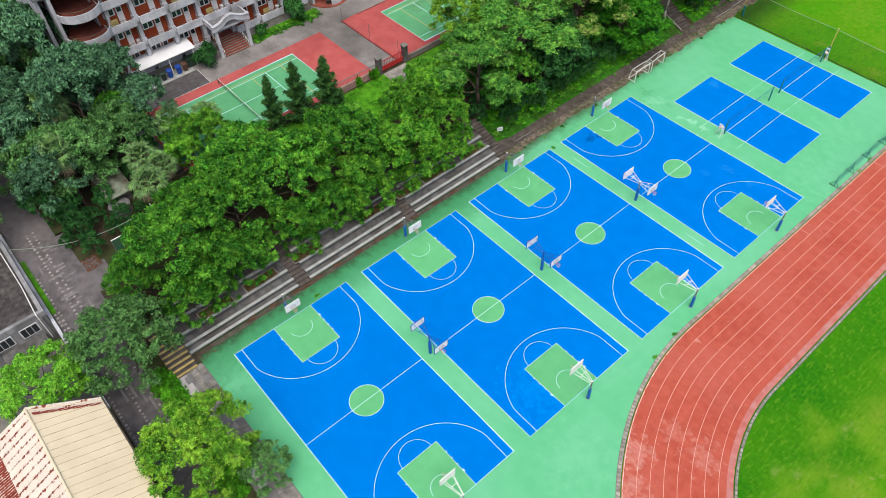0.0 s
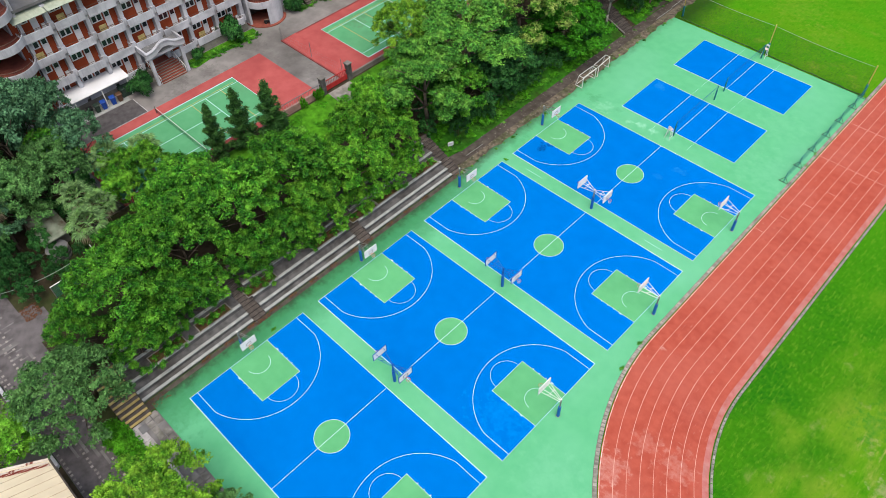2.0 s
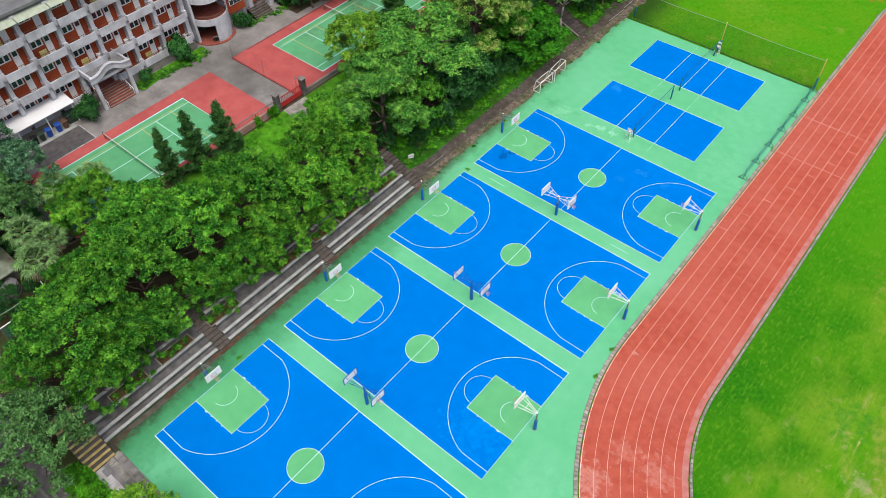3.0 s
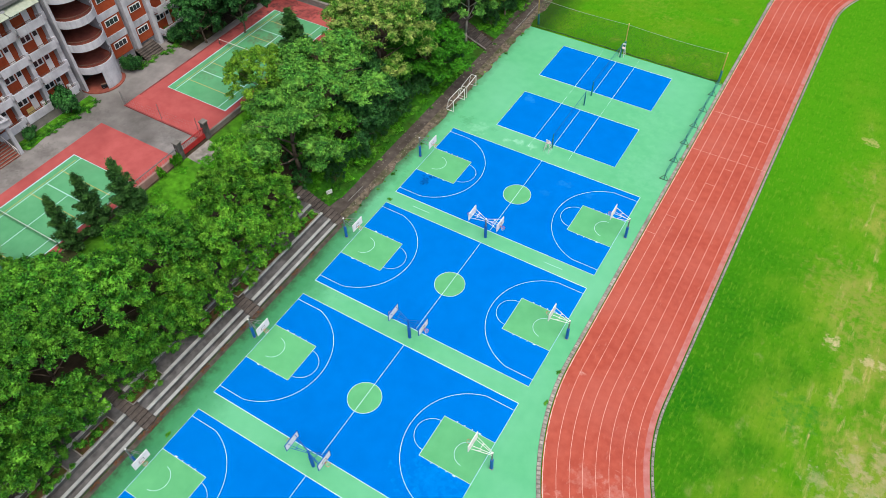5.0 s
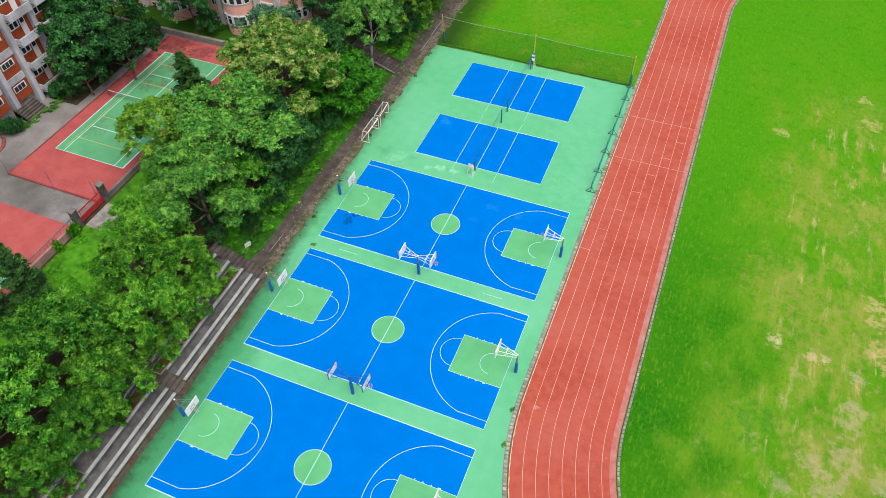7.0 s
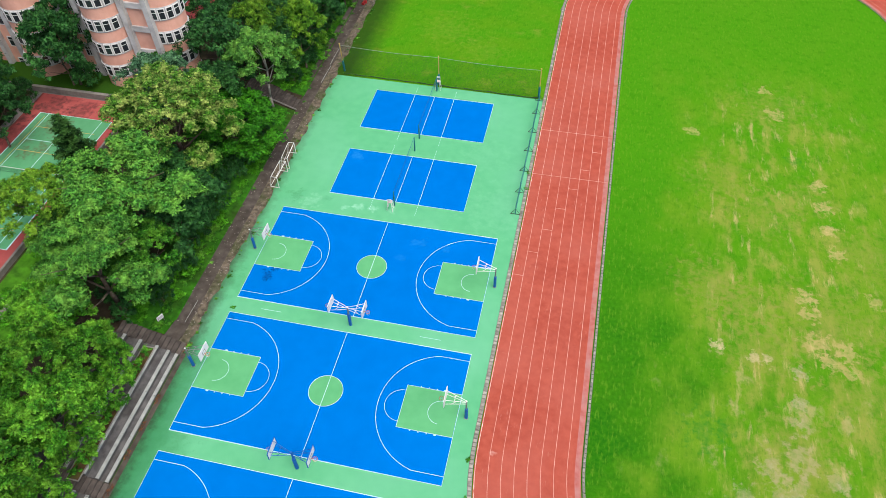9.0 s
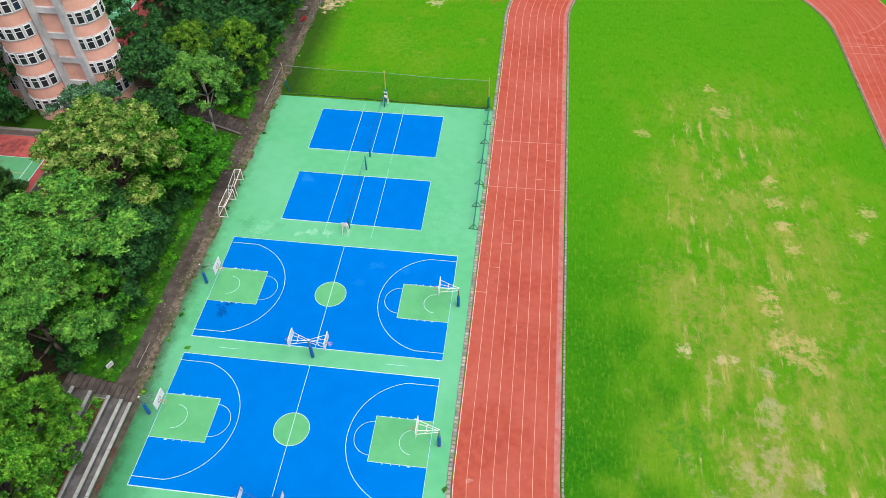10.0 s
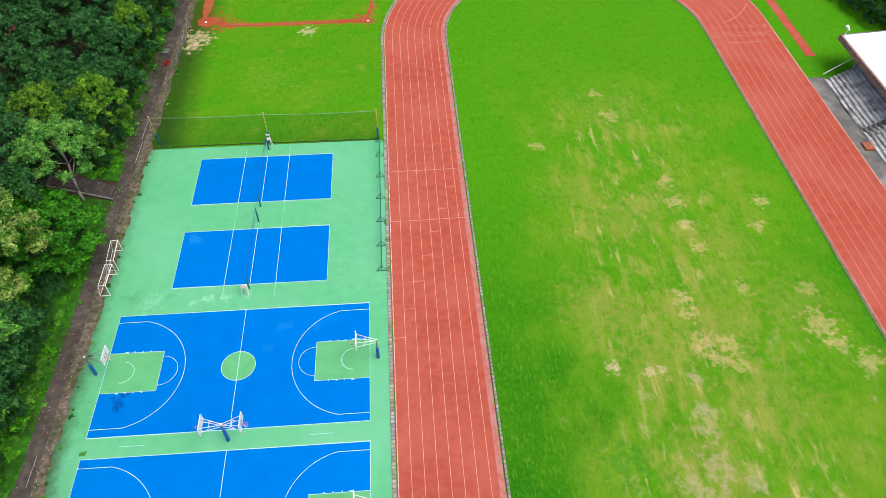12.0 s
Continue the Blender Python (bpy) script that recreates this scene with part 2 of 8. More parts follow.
def worn_line(m, y, half, x0, x1, colour):
    """A strip worn bare along y, its margins ragged, from x0 to x1."""
    t = m.node_tree
    bsdf = t.nodes["Principled BSDF"]
    where = t.nodes.new("ShaderNodeNewGeometry").outputs["Position"]
    sep = t.nodes.new("ShaderNodeSeparateXYZ")
    t.links.new(where, sep.inputs[0])
    nz = t.nodes.new("ShaderNodeTexNoise")
    nz.inputs["Scale"].default_value, nz.inputs["Detail"].default_value, nz.inputs["Roughness"].default_value = 0.7, 8, 0.65
    t.links.new(where, nz.inputs["Vector"])
    off = t.nodes.new("ShaderNodeMath")
    off.operation = "SUBTRACT"
    off.inputs[1].default_value = y
    t.links.new(sep.outputs[1], off.inputs[0])
    dist = t.nodes.new("ShaderNodeMath")
    dist.operation = "ABSOLUTE"
    t.links.new(off.outputs[0], dist.inputs[0])
    rag = t.nodes.new("ShaderNodeMath")
    rag.operation = "MULTIPLY_ADD"
    rag.inputs[1].default_value = 1.6
    t.links.new(nz.outputs[0], rag.inputs[0])
    t.links.new(dist.outputs[0], rag.inputs[2])
    k = t.nodes.new("ShaderNodeMapRange")
    k.interpolation_type = "SMOOTHSTEP"
    k.inputs[1].default_value, k.inputs[2].default_value = half + 0.5, half - 0.4
    t.links.new(rag.outputs[0], k.inputs[0])
    last = k.outputs[0]
    for a, b in ((x0 - 1, x0), (x1 + 1, x1)):
        end = t.nodes.new("ShaderNodeMapRange")
        end.inputs[1].default_value, end.inputs[2].default_value = a, b
        t.links.new(sep.outputs[0], end.inputs[0])
        mul = t.nodes.new("ShaderNodeMath")
        mul.operation = "MULTIPLY"
        t.links.new(last, mul.inputs[0])
        t.links.new(end.outputs[0], mul.inputs[1])
        last = mul.outputs[0]
    mx = t.nodes.new("ShaderNodeMix")
    mx.data_type = "RGBA"
    mx.inputs[7].default_value = (*colour, 1)
    t.links.new(last, mx.inputs[0])
    t.links.new(bsdf.inputs["Base Color"].links[0].from_socket, mx.inputs[6])
    t.links.new(mx.outputs[2], bsdf.inputs["Base Color"])


M = {}
M["lawn"] = lawn_mat()
M["blue"] = mat("blue_acrylic", (0.0, 0.114, 0.425), (0.0, 0.124, 0.458), 0.5, 0.6, 0.03, wear=(0.0, 0.145, 0.50), wear_scale=0.05, wear_amount=0.35)
M["court_green"] = mat("green_acrylic", (0.080, 0.330, 0.160), (0.094, 0.354, 0.176), 0.7, 0.55, 0.03, wear=(0.128, 0.385, 0.235), wear_scale=0.06, wear_amount=0.7)
M["key_green"] = mat("key_green_acrylic", (0.078, 0.300, 0.128), (0.092, 0.328, 0.146), 0.7, 0.55, 0.03, wear=(0.112, 0.395, 0.175), wear_scale=0.15, wear_amount=0.4)
M["line"] = mat("white_court_paint", (0.34, 0.555, 0.625), (0.42, 0.62, 0.68), 3.0, 0.6, 0.02)
M["track"] = mat("red_track_rubber", (0.276, 0.056, 0.037), (0.335, 0.076, 0.051), 1.0, 0.85, 0.25, wear=(0.350, 0.100, 0.076), wear_scale=0.11, wear_amount=0.6, detail=9)
M["track_line"] = mat("worn_lane_paint", (0.43, 0.190, 0.150), (0.54, 0.350, 0.300), 0.9, 0.7, 0.02)
M["track_edge"] = mat("faded_pinkish_rubber", (0.300, 0.085, 0.070), (0.360, 0.150, 0.140), 1.3, 0.9, 0.3, wear=(0.30, 0.17, 0.16), wear_scale=0.5, wear_amount=0.7, detail=9)
M["faint_paint"] = mat("faint_lane_number_paint", (0.37, 0.115, 0.088), (0.44, 0.22, 0.18), 0.9, 0.8, 0.02)
M["chipped_white"] = mat("chipped_white_paint", (0.36, 0.12, 0.09), (0.66, 0.58, 0.53), 1.4, 0.7, 0.05, detail=8)
M["kerb"] = mat("grey_kerb_paver", (0.165, 0.152, 0.135), (0.30, 0.28, 0.25), 2.0, 0.9, 0.3, random_tint=0.25)
M["paver"] = mat("weathered_grey_paver", (0.115, 0.110, 0.104), (0.205, 0.197, 0.188), 1.6, 0.95, 0.3, wear=(0.05, 0.055, 0.035), wear_scale=0.6, wear_amount=0.7, random_tint=0.3)
M["concrete"] = mat("weathered_concrete", (0.1333, 0.13, 0.12), (0.2, 0.1933, 0.18), 1.2, 0.9, 0.25, wear=(0.0667, 0.0633, 0.0567), wear_scale=0.25, wear_amount=0.7)
M["tread"] = mat("grey_stained_concrete", (0.054, 0.055, 0.057), (0.105, 0.105, 0.106), 1.5, 0.9, 0.25, wear=(0.035, 0.032, 0.028), wear_scale=0.4, wear_amount=0.7)
M["pale_tier"] = mat("bleached_concrete_tier", (0.40, 0.395, 0.38), (0.58, 0.575, 0.56), 1.1, 0.9, 0.2, wear=(0.09, 0.09, 0.082), wear_scale=0.5, wear_amount=0.9)
M["slab"] = mat("pale_stained_slab", (0.24, 0.235, 0.24), (0.40, 0.39, 0.395), 1.3, 0.95, 0.25, wear=(0.10, 0.098, 0.09), wear_scale=0.5, wear_amount=0.8)
M["apron"] = mat("bleached_stained_concrete", (0.085, 0.083, 0.083), (0.17, 0.165, 0.16), 0.5, 0.95, 0.25, wear=(0.34, 0.325, 0.30), wear_scale=0.16, wear_amount=0.8, detail=7)
# green mixed darker than the open weeds, for the shade of the bank's trees
M["slope_grass"] = mat("shaded_slope_grass", (0.009, 0.055, 0.003), (0.026, 0.125, 0.006), 1.6, 0.95, 0.6, wear=(0.0233, 0.03, 0.008), wear_scale=0.3, wear_amount=0.6, detail=10)
M["nosing"] = mat("pale_painted_concrete", (0.22, 0.24, 0.2367), (0.3067, 0.3267, 0.32), 1.8, 0.8, 0.1, wear=(0.2, 0.2067, 0.2), wear_scale=0.6, wear_amount=0.5)
M["step"] = mat("brown_stained_step", (0.0467, 0.0413, 0.038), (0.0833, 0.072, 0.0653), 1.5, 0.9, 0.25, random_tint=0.2)
M["path"] = mat("damp_concrete_path", (0.038, 0.033, 0.029), (0.084, 0.073, 0.065), 1.1, 0.95, 0.4, wear=(0.0367, 0.0307, 0.0233), wear_scale=0.3, wear_amount=0.7, detail=9)
M["earth"] = mat("brown_earth_with_rubble", (0.045, 0.038, 0.030), (0.150, 0.125, 0.095), 1.6, 0.95, 0.5, wear=(0.0267, 0.05, 0.01), wear_scale=0.35, wear_amount=0.75, detail=10)
M["yellow"] = mat("worn_yellow_paint", (0.28, 0.22, 0.08), (0.3667, 0.3, 0.1333), 2.0, 0.8, 0.1, wear=(0.1333, 0.1133, 0.0667), wear_scale=0.7, wear_amount=0.6)
M["road"] = mat("grey_asphalt", (0.060, 0.056, 0.059), (0.104, 0.097, 0.102), 1.2, 0.95, 0.3, wear=(0.140, 0.131, 0.136), wear_scale=0.2, wear_amount=0.5, detail=9)
M["bay"] = mat("dark_asphalt_bay", (0.050, 0.047, 0.050), (0.080, 0.076, 0.080), 1.2, 0.95, 0.3, wear=(0.11, 0.105, 0.105), wear_scale=0.3, wear_amount=0.6, detail=9)
M["worn_white"] = mat("worn_white_marking", (0.11, 0.108, 0.11), (0.42, 0.43, 0.44), 2.2, 0.9, 0.05, detail=8)
M["yard"] = mat("grey_concrete_yard", (0.14, 0.135, 0.133), (0.20, 0.192, 0.188), 0.6, 0.95, 0.25, wear=(0.06, 0.0567, 0.0533), wear_scale=0.12, wear_amount=0.75, detail=9)
M["red_pad"] = mat("red_acrylic_surround", (0.275, 0.062, 0.060), (0.335, 0.084, 0.080), 0.6, 0.8, 0.1, wear=(0.20, 0.045, 0.045), wear_scale=0.1, wear_amount=0.6)
M["tennis_green"] = mat("worn_green_tennis_paint", (0.0667, 0.24, 0.1133), (0.0867, 0.28, 0.14), 0.6, 0.8, 0.1, wear=(0.0667, 0.1867, 0.0933), wear_scale=0.12, wear_amount=0.5)
M["orange_line"] = mat("yellow_line_paint", (0.4133, 0.28, 0.0667), (0.4667, 0.3333, 0.1), 2.0, 0.7, 0.02)
M["soil"] = mat("leaf_littered_soil", (0.0233, 0.0187, 0.012), (0.0467, 0.0367, 0.0233), 1.2, 0.95, 0.5, wear=(0.02, 0.0467, 0.0067), wear_scale=0.12, wear_amount=0.8, detail=9)
M["weeds"] = mat("weedy_green_slope", (0.026, 0.110, 0.004), (0.068, 0.235, 0.010), 1.4, 0.95, 0.6, wear=(0.0167, 0.0467, 0.0067), wear_scale=0.2, wear_amount=0.7, detail=10)
M["dirt"] = mat("orange_infield_dirt", (0.24, 0.0433, 0.0187), (0.2933, 0.0667, 0.03), 0.8, 0.95, 0.3, wear=(0.2333, 0.1467, 0.0667), wear_scale=0.15, wear_amount=0.4)
M["white_steel"] = mat("white_painted_steel", (0.56, 0.575, 0.575), (0.64, 0.65, 0.64), 3.0, 0.45, 0.02, local=True)
M["board"] = mat("white_backboard", (0.56, 0.575, 0.585), (0.64, 0.655, 0.66), 3.0, 0.35, 0.0, local=True)
M["blue_pad"] = mat("blue_padding", (0.003, 0.075, 0.29), (0.006, 0.10, 0.36), 2.0, 0.55, 0.1, local=True)
M["teal"] = mat("teal_painted_steel", (0.0067, 0.1067, 0.1333), (0.01, 0.1467, 0.1733), 2.0, 0.5, 0.05, local=True)
M["yellow_pole"] = mat("yellow_painted_pole", (0.4, 0.28, 0.0667), (0.4667, 0.3467, 0.1067), 2.0, 0.5, 0.05, local=True)
M["grey_steel"] = mat("galvanised_steel", (0.1667, 0.18, 0.1867), (0.24, 0.2533, 0.2533), 2.0, 0.45, 0.05, metal=0.6, local=True)
M["dark_net"] = mat("dark_green_netting", (0.0133, 0.0333, 0.02), (0.02, 0.0467, 0.0267), 2.0, 0.9, 0.0)
M["green_net"] = mat("green_netting", (0.02, 0.1333, 0.0867), (0.0333, 0.1733, 0.1133), 2.0, 0.9, 0.0)
M["net_blue"] = mat("dark_blue_netting", (0.008, 0.0667, 0.2133), (0.0133, 0.0933, 0.2533), 2.0, 0.9, 0.0)
M["rope"] = mat("greenish_grey_rope", (0.1333, 0.18, 0.1467), (0.2, 0.24, 0.2), 3.0, 0.8, 0.0)
M["rim"] = mat("orange_rim_steel", (0.4, 0.08, 0.0267), (0.4667, 0.1067, 0.04), 3.0, 0.5, 0.0, local=True)
M["black"] = mat("black_paint", (0.008, 0.008, 0.0093), (0.0133, 0.0133, 0.0147), 3.0, 0.6, 0.0, local=True)
M["bark"] = mat("grey_brown_bark", (0.06, 0.0467, 0.0333), (0.1133, 0.0933, 0.0733), 3.0, 0.95, 0.6, local=True)
M["pale_bark"] = mat("pale_grey_bark", (0.2, 0.1867, 0.1667), (0.28, 0.2667, 0.24), 2.5, 0.9, 0.4, local=True)
M["hall_wall"] = mat("grey_white_render", (0.33, 0.345, 0.385), (0.43, 0.445, 0.49), 0.7, 0.9, 0.15, wear=(0.1667, 0.1667, 0.1733), wear_scale=0.3, wear_amount=0.7)
M["hall_trim"] = mat("pale_grey_stucco", (0.40, 0.405, 0.42), (0.52, 0.525, 0.54), 0.9, 0.9, 0.15, wear=(0.20, 0.195, 0.195), wear_scale=0.4, wear_amount=0.8)
M["house_wall"] = mat("dull_grey_render", (0.16, 0.165, 0.175), (0.24, 0.245, 0.255), 0.8, 0.9, 0.2, wear=(0.08, 0.08, 0.082), wear_scale=0.35, wear_amount=0.7)
M["brick"] = mat("orange_red_brick_tile", (0.225, 0.043, 0.017), (0.285, 0.062, 0.024), 1.2, 0.85, 0.2, wear=(0.1667, 0.03, 0.0133), wear_scale=0.3, wear_amount=0.6)
M["red_floor"] = mat("dull_red_floor_tile", (0.1667, 0.0467, 0.0333), (0.22, 0.0667, 0.048), 1.5, 0.8, 0.1, wear=(0.0667, 0.0267, 0.0233), wear_scale=0.4, wear_amount=0.6)
M["roof_grey"] = mat("weathered_grey_roof", (0.1, 0.1033, 0.11), (0.1467, 0.15, 0.1567), 0.9, 0.9, 0.2, wear=(0.0667, 0.0667, 0.0667), wear_scale=0.25, wear_amount=0.7)
M["white_paint"] = mat("white_paint", (0.56, 0.575, 0.59), (0.64, 0.65, 0.66), 1.5, 0.6, 0.05, wear=(0.4, 0.4133, 0.42), wear_scale=0.3, wear_amount=0.4)
M["canopy"] = mat("pale_grey_sheet_canopy", (0.50, 0.515, 0.545), (0.58, 0.595, 0.625), 0.8, 0.6, 0.05, wear=(0.42, 0.43, 0.445), wear_scale=0.4, wear_amount=0.5)
M["pink_wall"] = mat("faded_pink_stained_wall", (0.22, 0.13, 0.12), (0.36, 0.24, 0.22), 1.0, 0.95, 0.2, wear=(0.14, 0.12, 0.10), wear_scale=0.5, wear_amount=0.8)
M["awning"] = mat("pale_green_corrugated_awning", (0.24, 0.28, 0.22), (0.3067, 0.3467, 0.28), 1.5, 0.5, 0.05)
M["pink"] = mat("salmon_pink_wall_tile", (0.62, 0.335, 0.265), (0.68, 0.385, 0.31), 0.9, 0.85, 0.1, wear=(0.40, 0.21, 0.165), wear_scale=0.25, wear_amount=0.5)
M["beige_roof"] = mat("beige_sheet_metal", (0.525, 0.463, 0.325), (0.565, 0.50, 0.36), 0.5, 0.5, 0.05, wear=(0.44, 0.3733, 0.2667), wear_scale=0.3, wear_amount=0.5)
M["shingle"] = mat("dark_grey_roof_tile", (0.0367, 0.0333, 0.0333), (0.0667, 0.0613, 0.06), 2.0, 0.9, 0.3, random_tint=0.35)
M["bin_blue"] = mat("blue_plastic", (0.0067, 0.04, 0.2333), (0.01, 0.0533, 0.28), 2.0, 0.5, 0.02, local=True)
M["bin_dark"] = mat("dark_green_plastic", (0.0133, 0.0267, 0.02), (0.02, 0.04, 0.03), 2.0, 0.5, 0.02, local=True)
M["bin_brown"] = mat("brown_plastic", (0.0667, 0.0333, 0.02), (0.0867, 0.0467, 0.03), 2.0, 0.5, 0.02, local=True)
M["gate_red"] = mat("red_painted_gate", (0.2667, 0.02, 0.02), (0.3333, 0.0333, 0.0333), 2.0, 0.6, 0.05, local=True)
M["terracotta"] = mat("terracotta_paver", (0.2667, 0.0867, 0.0467), (0.3333, 0.12, 0.0667), 1.5, 0.9, 0.1)
M["seat_pink"] = mat("faded_pink_plastic", (0.42, 0.33, 0.32), (0.52, 0.43, 0.42), 2.0, 0.6, 0.05, local=True)
M["sett"] = mat("pale_grey_sett", (0.15, 0.143, 0.138), (0.24, 0.23, 0.218), 2.0, 0.9, 0.2, random_tint=0.25)
M["litter"] = mat("dry_brown_leaves", (0.05, 0.025, 0.014), (0.12, 0.055, 0.028), 4.0, 0.9, 0.1)

def streaks_down(m, colour, amount):
    """Dark runs of water that stain a wall from above."""
    t = m.node_tree
    bsdf = t.nodes["Principled BSDF"]
    mp = t.nodes.new("ShaderNodeMapping")
    mp.inputs["Scale"].default_value = (2.2, 2.2, 0.16)
    t.links.new(t.nodes.new("ShaderNodeNewGeometry").outputs["Position"], mp.inputs["Vector"])
    nz = t.nodes.new("ShaderNodeTexNoise")
    nz.inputs["Scale"].default_value, nz.inputs["Detail"].default_value, nz.inputs["Roughness"].default_value = 1.0, 7, 0.7
    t.links.new(mp.outputs[0], nz.inputs["Vector"])
    k = t.nodes.new("ShaderNodeMapRange")
    k.inputs[1].default_value, k.inputs[2].default_value, k.inputs[4].default_value = 0.5, 0.72, amount
    t.links.new(nz.outputs[0], k.inputs[0])
    mx = t.nodes.new("ShaderNodeMix")
    mx.data_type = "RGBA"
    mx.inputs[7].default_value = (*colour, 1)
    t.links.new(k.outputs[0], mx.inputs[0])
    t.links.new(bsdf.inputs["Base Color"].links[0].from_socket, mx.inputs[6])
    t.links.new(mx.outputs[2], bsdf.inputs["Base Color"])


streaks_down(M["hall_wall"], (0.14, 0.14, 0.145), 0.4)
streaks_down(M["house_wall"], (0.06, 0.06, 0.06), 0.6)


def tint_along(m, x0, x1, y0, y1, colour, amount):
    """A darker tint that runs in from the edge x0 and fades out at x1, and towards y1."""
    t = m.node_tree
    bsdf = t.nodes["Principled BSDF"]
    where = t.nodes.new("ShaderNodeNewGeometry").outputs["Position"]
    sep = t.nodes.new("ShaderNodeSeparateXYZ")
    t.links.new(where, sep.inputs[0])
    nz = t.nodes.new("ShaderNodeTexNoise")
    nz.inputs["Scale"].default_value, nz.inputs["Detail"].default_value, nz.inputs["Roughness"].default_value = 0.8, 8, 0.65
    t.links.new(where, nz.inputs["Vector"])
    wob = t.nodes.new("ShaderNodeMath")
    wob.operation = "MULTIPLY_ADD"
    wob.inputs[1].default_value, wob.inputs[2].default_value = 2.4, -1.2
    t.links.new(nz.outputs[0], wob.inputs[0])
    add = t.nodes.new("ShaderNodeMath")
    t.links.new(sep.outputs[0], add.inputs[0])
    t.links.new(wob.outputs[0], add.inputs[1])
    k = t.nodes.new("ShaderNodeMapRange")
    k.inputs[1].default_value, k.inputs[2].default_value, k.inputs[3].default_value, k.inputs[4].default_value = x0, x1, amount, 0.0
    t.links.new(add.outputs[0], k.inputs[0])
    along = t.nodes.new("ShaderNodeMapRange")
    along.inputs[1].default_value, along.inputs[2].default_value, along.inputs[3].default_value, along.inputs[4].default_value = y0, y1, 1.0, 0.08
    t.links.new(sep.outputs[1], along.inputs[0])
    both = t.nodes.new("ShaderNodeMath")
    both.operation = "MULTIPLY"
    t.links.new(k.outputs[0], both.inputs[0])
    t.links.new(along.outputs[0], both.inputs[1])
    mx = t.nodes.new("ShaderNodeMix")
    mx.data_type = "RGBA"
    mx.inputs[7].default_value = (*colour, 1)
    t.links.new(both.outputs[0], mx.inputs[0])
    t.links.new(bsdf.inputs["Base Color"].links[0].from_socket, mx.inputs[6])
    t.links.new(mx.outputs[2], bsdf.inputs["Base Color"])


tint_along(M["court_green"], -2.2, 3.2, -14, -2, (0.02, 0.1267, 0.05), 0.9)
tint_along(M["court_green"], -2.6, -0.9, -62, -38, (0.035, 0.034, 0.030), 0.75)
tint_along(M["court_green"], -2.9, -1.2, -6, 60, (0.03, 0.028, 0.02), 0.9)

def rust_by_seams(m, pitch, offset, width, colour, lo, hi, scale):
    """Flecks of rust that break out along the seams of a sheet roof, whose seams are pitch apart along x."""
    t = m.node_tree
    bsdf = t.nodes["Principled BSDF"]
    where = t.nodes.new("ShaderNodeNewGeometry").outputs["Position"]
    sep = t.nodes.new("ShaderNodeSeparateXYZ")
    t.links.new(where, sep.inputs[0])
    shift = t.nodes.new("ShaderNodeMath")
    shift.inputs[1].default_value = offset
    t.links.new(sep.outputs[0], shift.inputs[0])
    fold = t.nodes.new("ShaderNodeMath")
    fold.operation = "PINGPONG"
    fold.inputs[1].default_value = pitch / 2
    t.links.new(shift.outputs[0], fold.inputs[0])
    near = t.nodes.new("ShaderNodeMapRange")
    near.inputs[1].default_value, near.inputs[2].default_value, near.inputs[3].default_value, near.inputs[4].default_value = 0.0, width, 0.22, 0.0
    t.links.new(fold.outputs[0], near.inputs[0])
    mp = t.nodes.new("ShaderNodeMapping")
    mp.inputs["Scale"].default_value = (0.75, 1.5, 1.5)
    t.links.new(where, mp.inputs["Vector"])
    nz = t.nodes.new("ShaderNodeTexNoise")
    nz.inputs["Scale"].default_value, nz.inputs["Detail"].default_value, nz.inputs["Roughness"].default_value = scale, 8, 0.7
    t.links.new(mp.outputs[0], nz.inputs["Vector"])
    add = t.nodes.new("ShaderNodeMath")
    t.links.new(near.outputs[0], add.inputs[0])
    t.links.new(nz.outputs[0], add.inputs[1])
    k = t.nodes.new("ShaderNodeMapRange")
    k.inputs[1].default_value, k.inputs[2].default_value = lo, hi
    t.links.new(add.outputs[0], k.inputs[0])
    mx = t.nodes.new("ShaderNodeMix")
    mx.data_type = "RGBA"
    mx.inputs[7].default_value = (*colour, 1)
    t.links.new(k.outputs[0], mx.inputs[0])
    t.links.new(bsdf.inputs["Base Color"].links[0].from_socket, mx.inputs[6])
    t.links.new(mx.outputs[2], bsdf.inputs["Base Color"])


M["rust_roof"] = mat("rust_flecked_white_sheet_metal", (0.4667, 0.4267, 0.3733), (0.52, 0.4733, 0.4133), 0.6, 0.6, 0.1, wear=(0.4133, 0.3467, 0.28), wear_scale=0.5, wear_amount=0.6)
rust_by_seams(M["rust_roof"], 0.85, 0.8, 0.30, (0.1467, 0.034, 0.0210), 0.655, 0.73, 2.4)
M["rust"] = mat("deep_rust_metal", (0.1333, 0.0233, 0.0167), (0.18, 0.04, 0.0267), 1.5, 0.9, 0.2)
rust_by_seams(M["rust"], 0.26, 0.0, 0.07, (0.4133, 0.3467, 0.2933), 0.60, 0.68, 2.2)
# brown in the seam colour stands for the broken shadow line along each rib
M["seam"] = mat("beige_seam_shadow", (0.27, 0.215, 0.15), (0.4933, 0.4267, 0.3133), 1.6, 0.6, 0.05)
M["patch"] = mat("worn_concrete_patch", (0.115, 0.112, 0.115), (0.175, 0.17, 0.172), 1.6, 0.95, 0.2, wear=(0.0667, 0.0633, 0.0633), wear_scale=0.8, wear_amount=0.8)
M["hut_roof"] = mat("mossy_pale_sheet_roof", (0.09, 0.12, 0.085), (0.17, 0.195, 0.155), 1.0, 0.9, 0.2, wear=(0.0467, 0.0367, 0.0233), wear_scale=0.7, wear_amount=0.95)

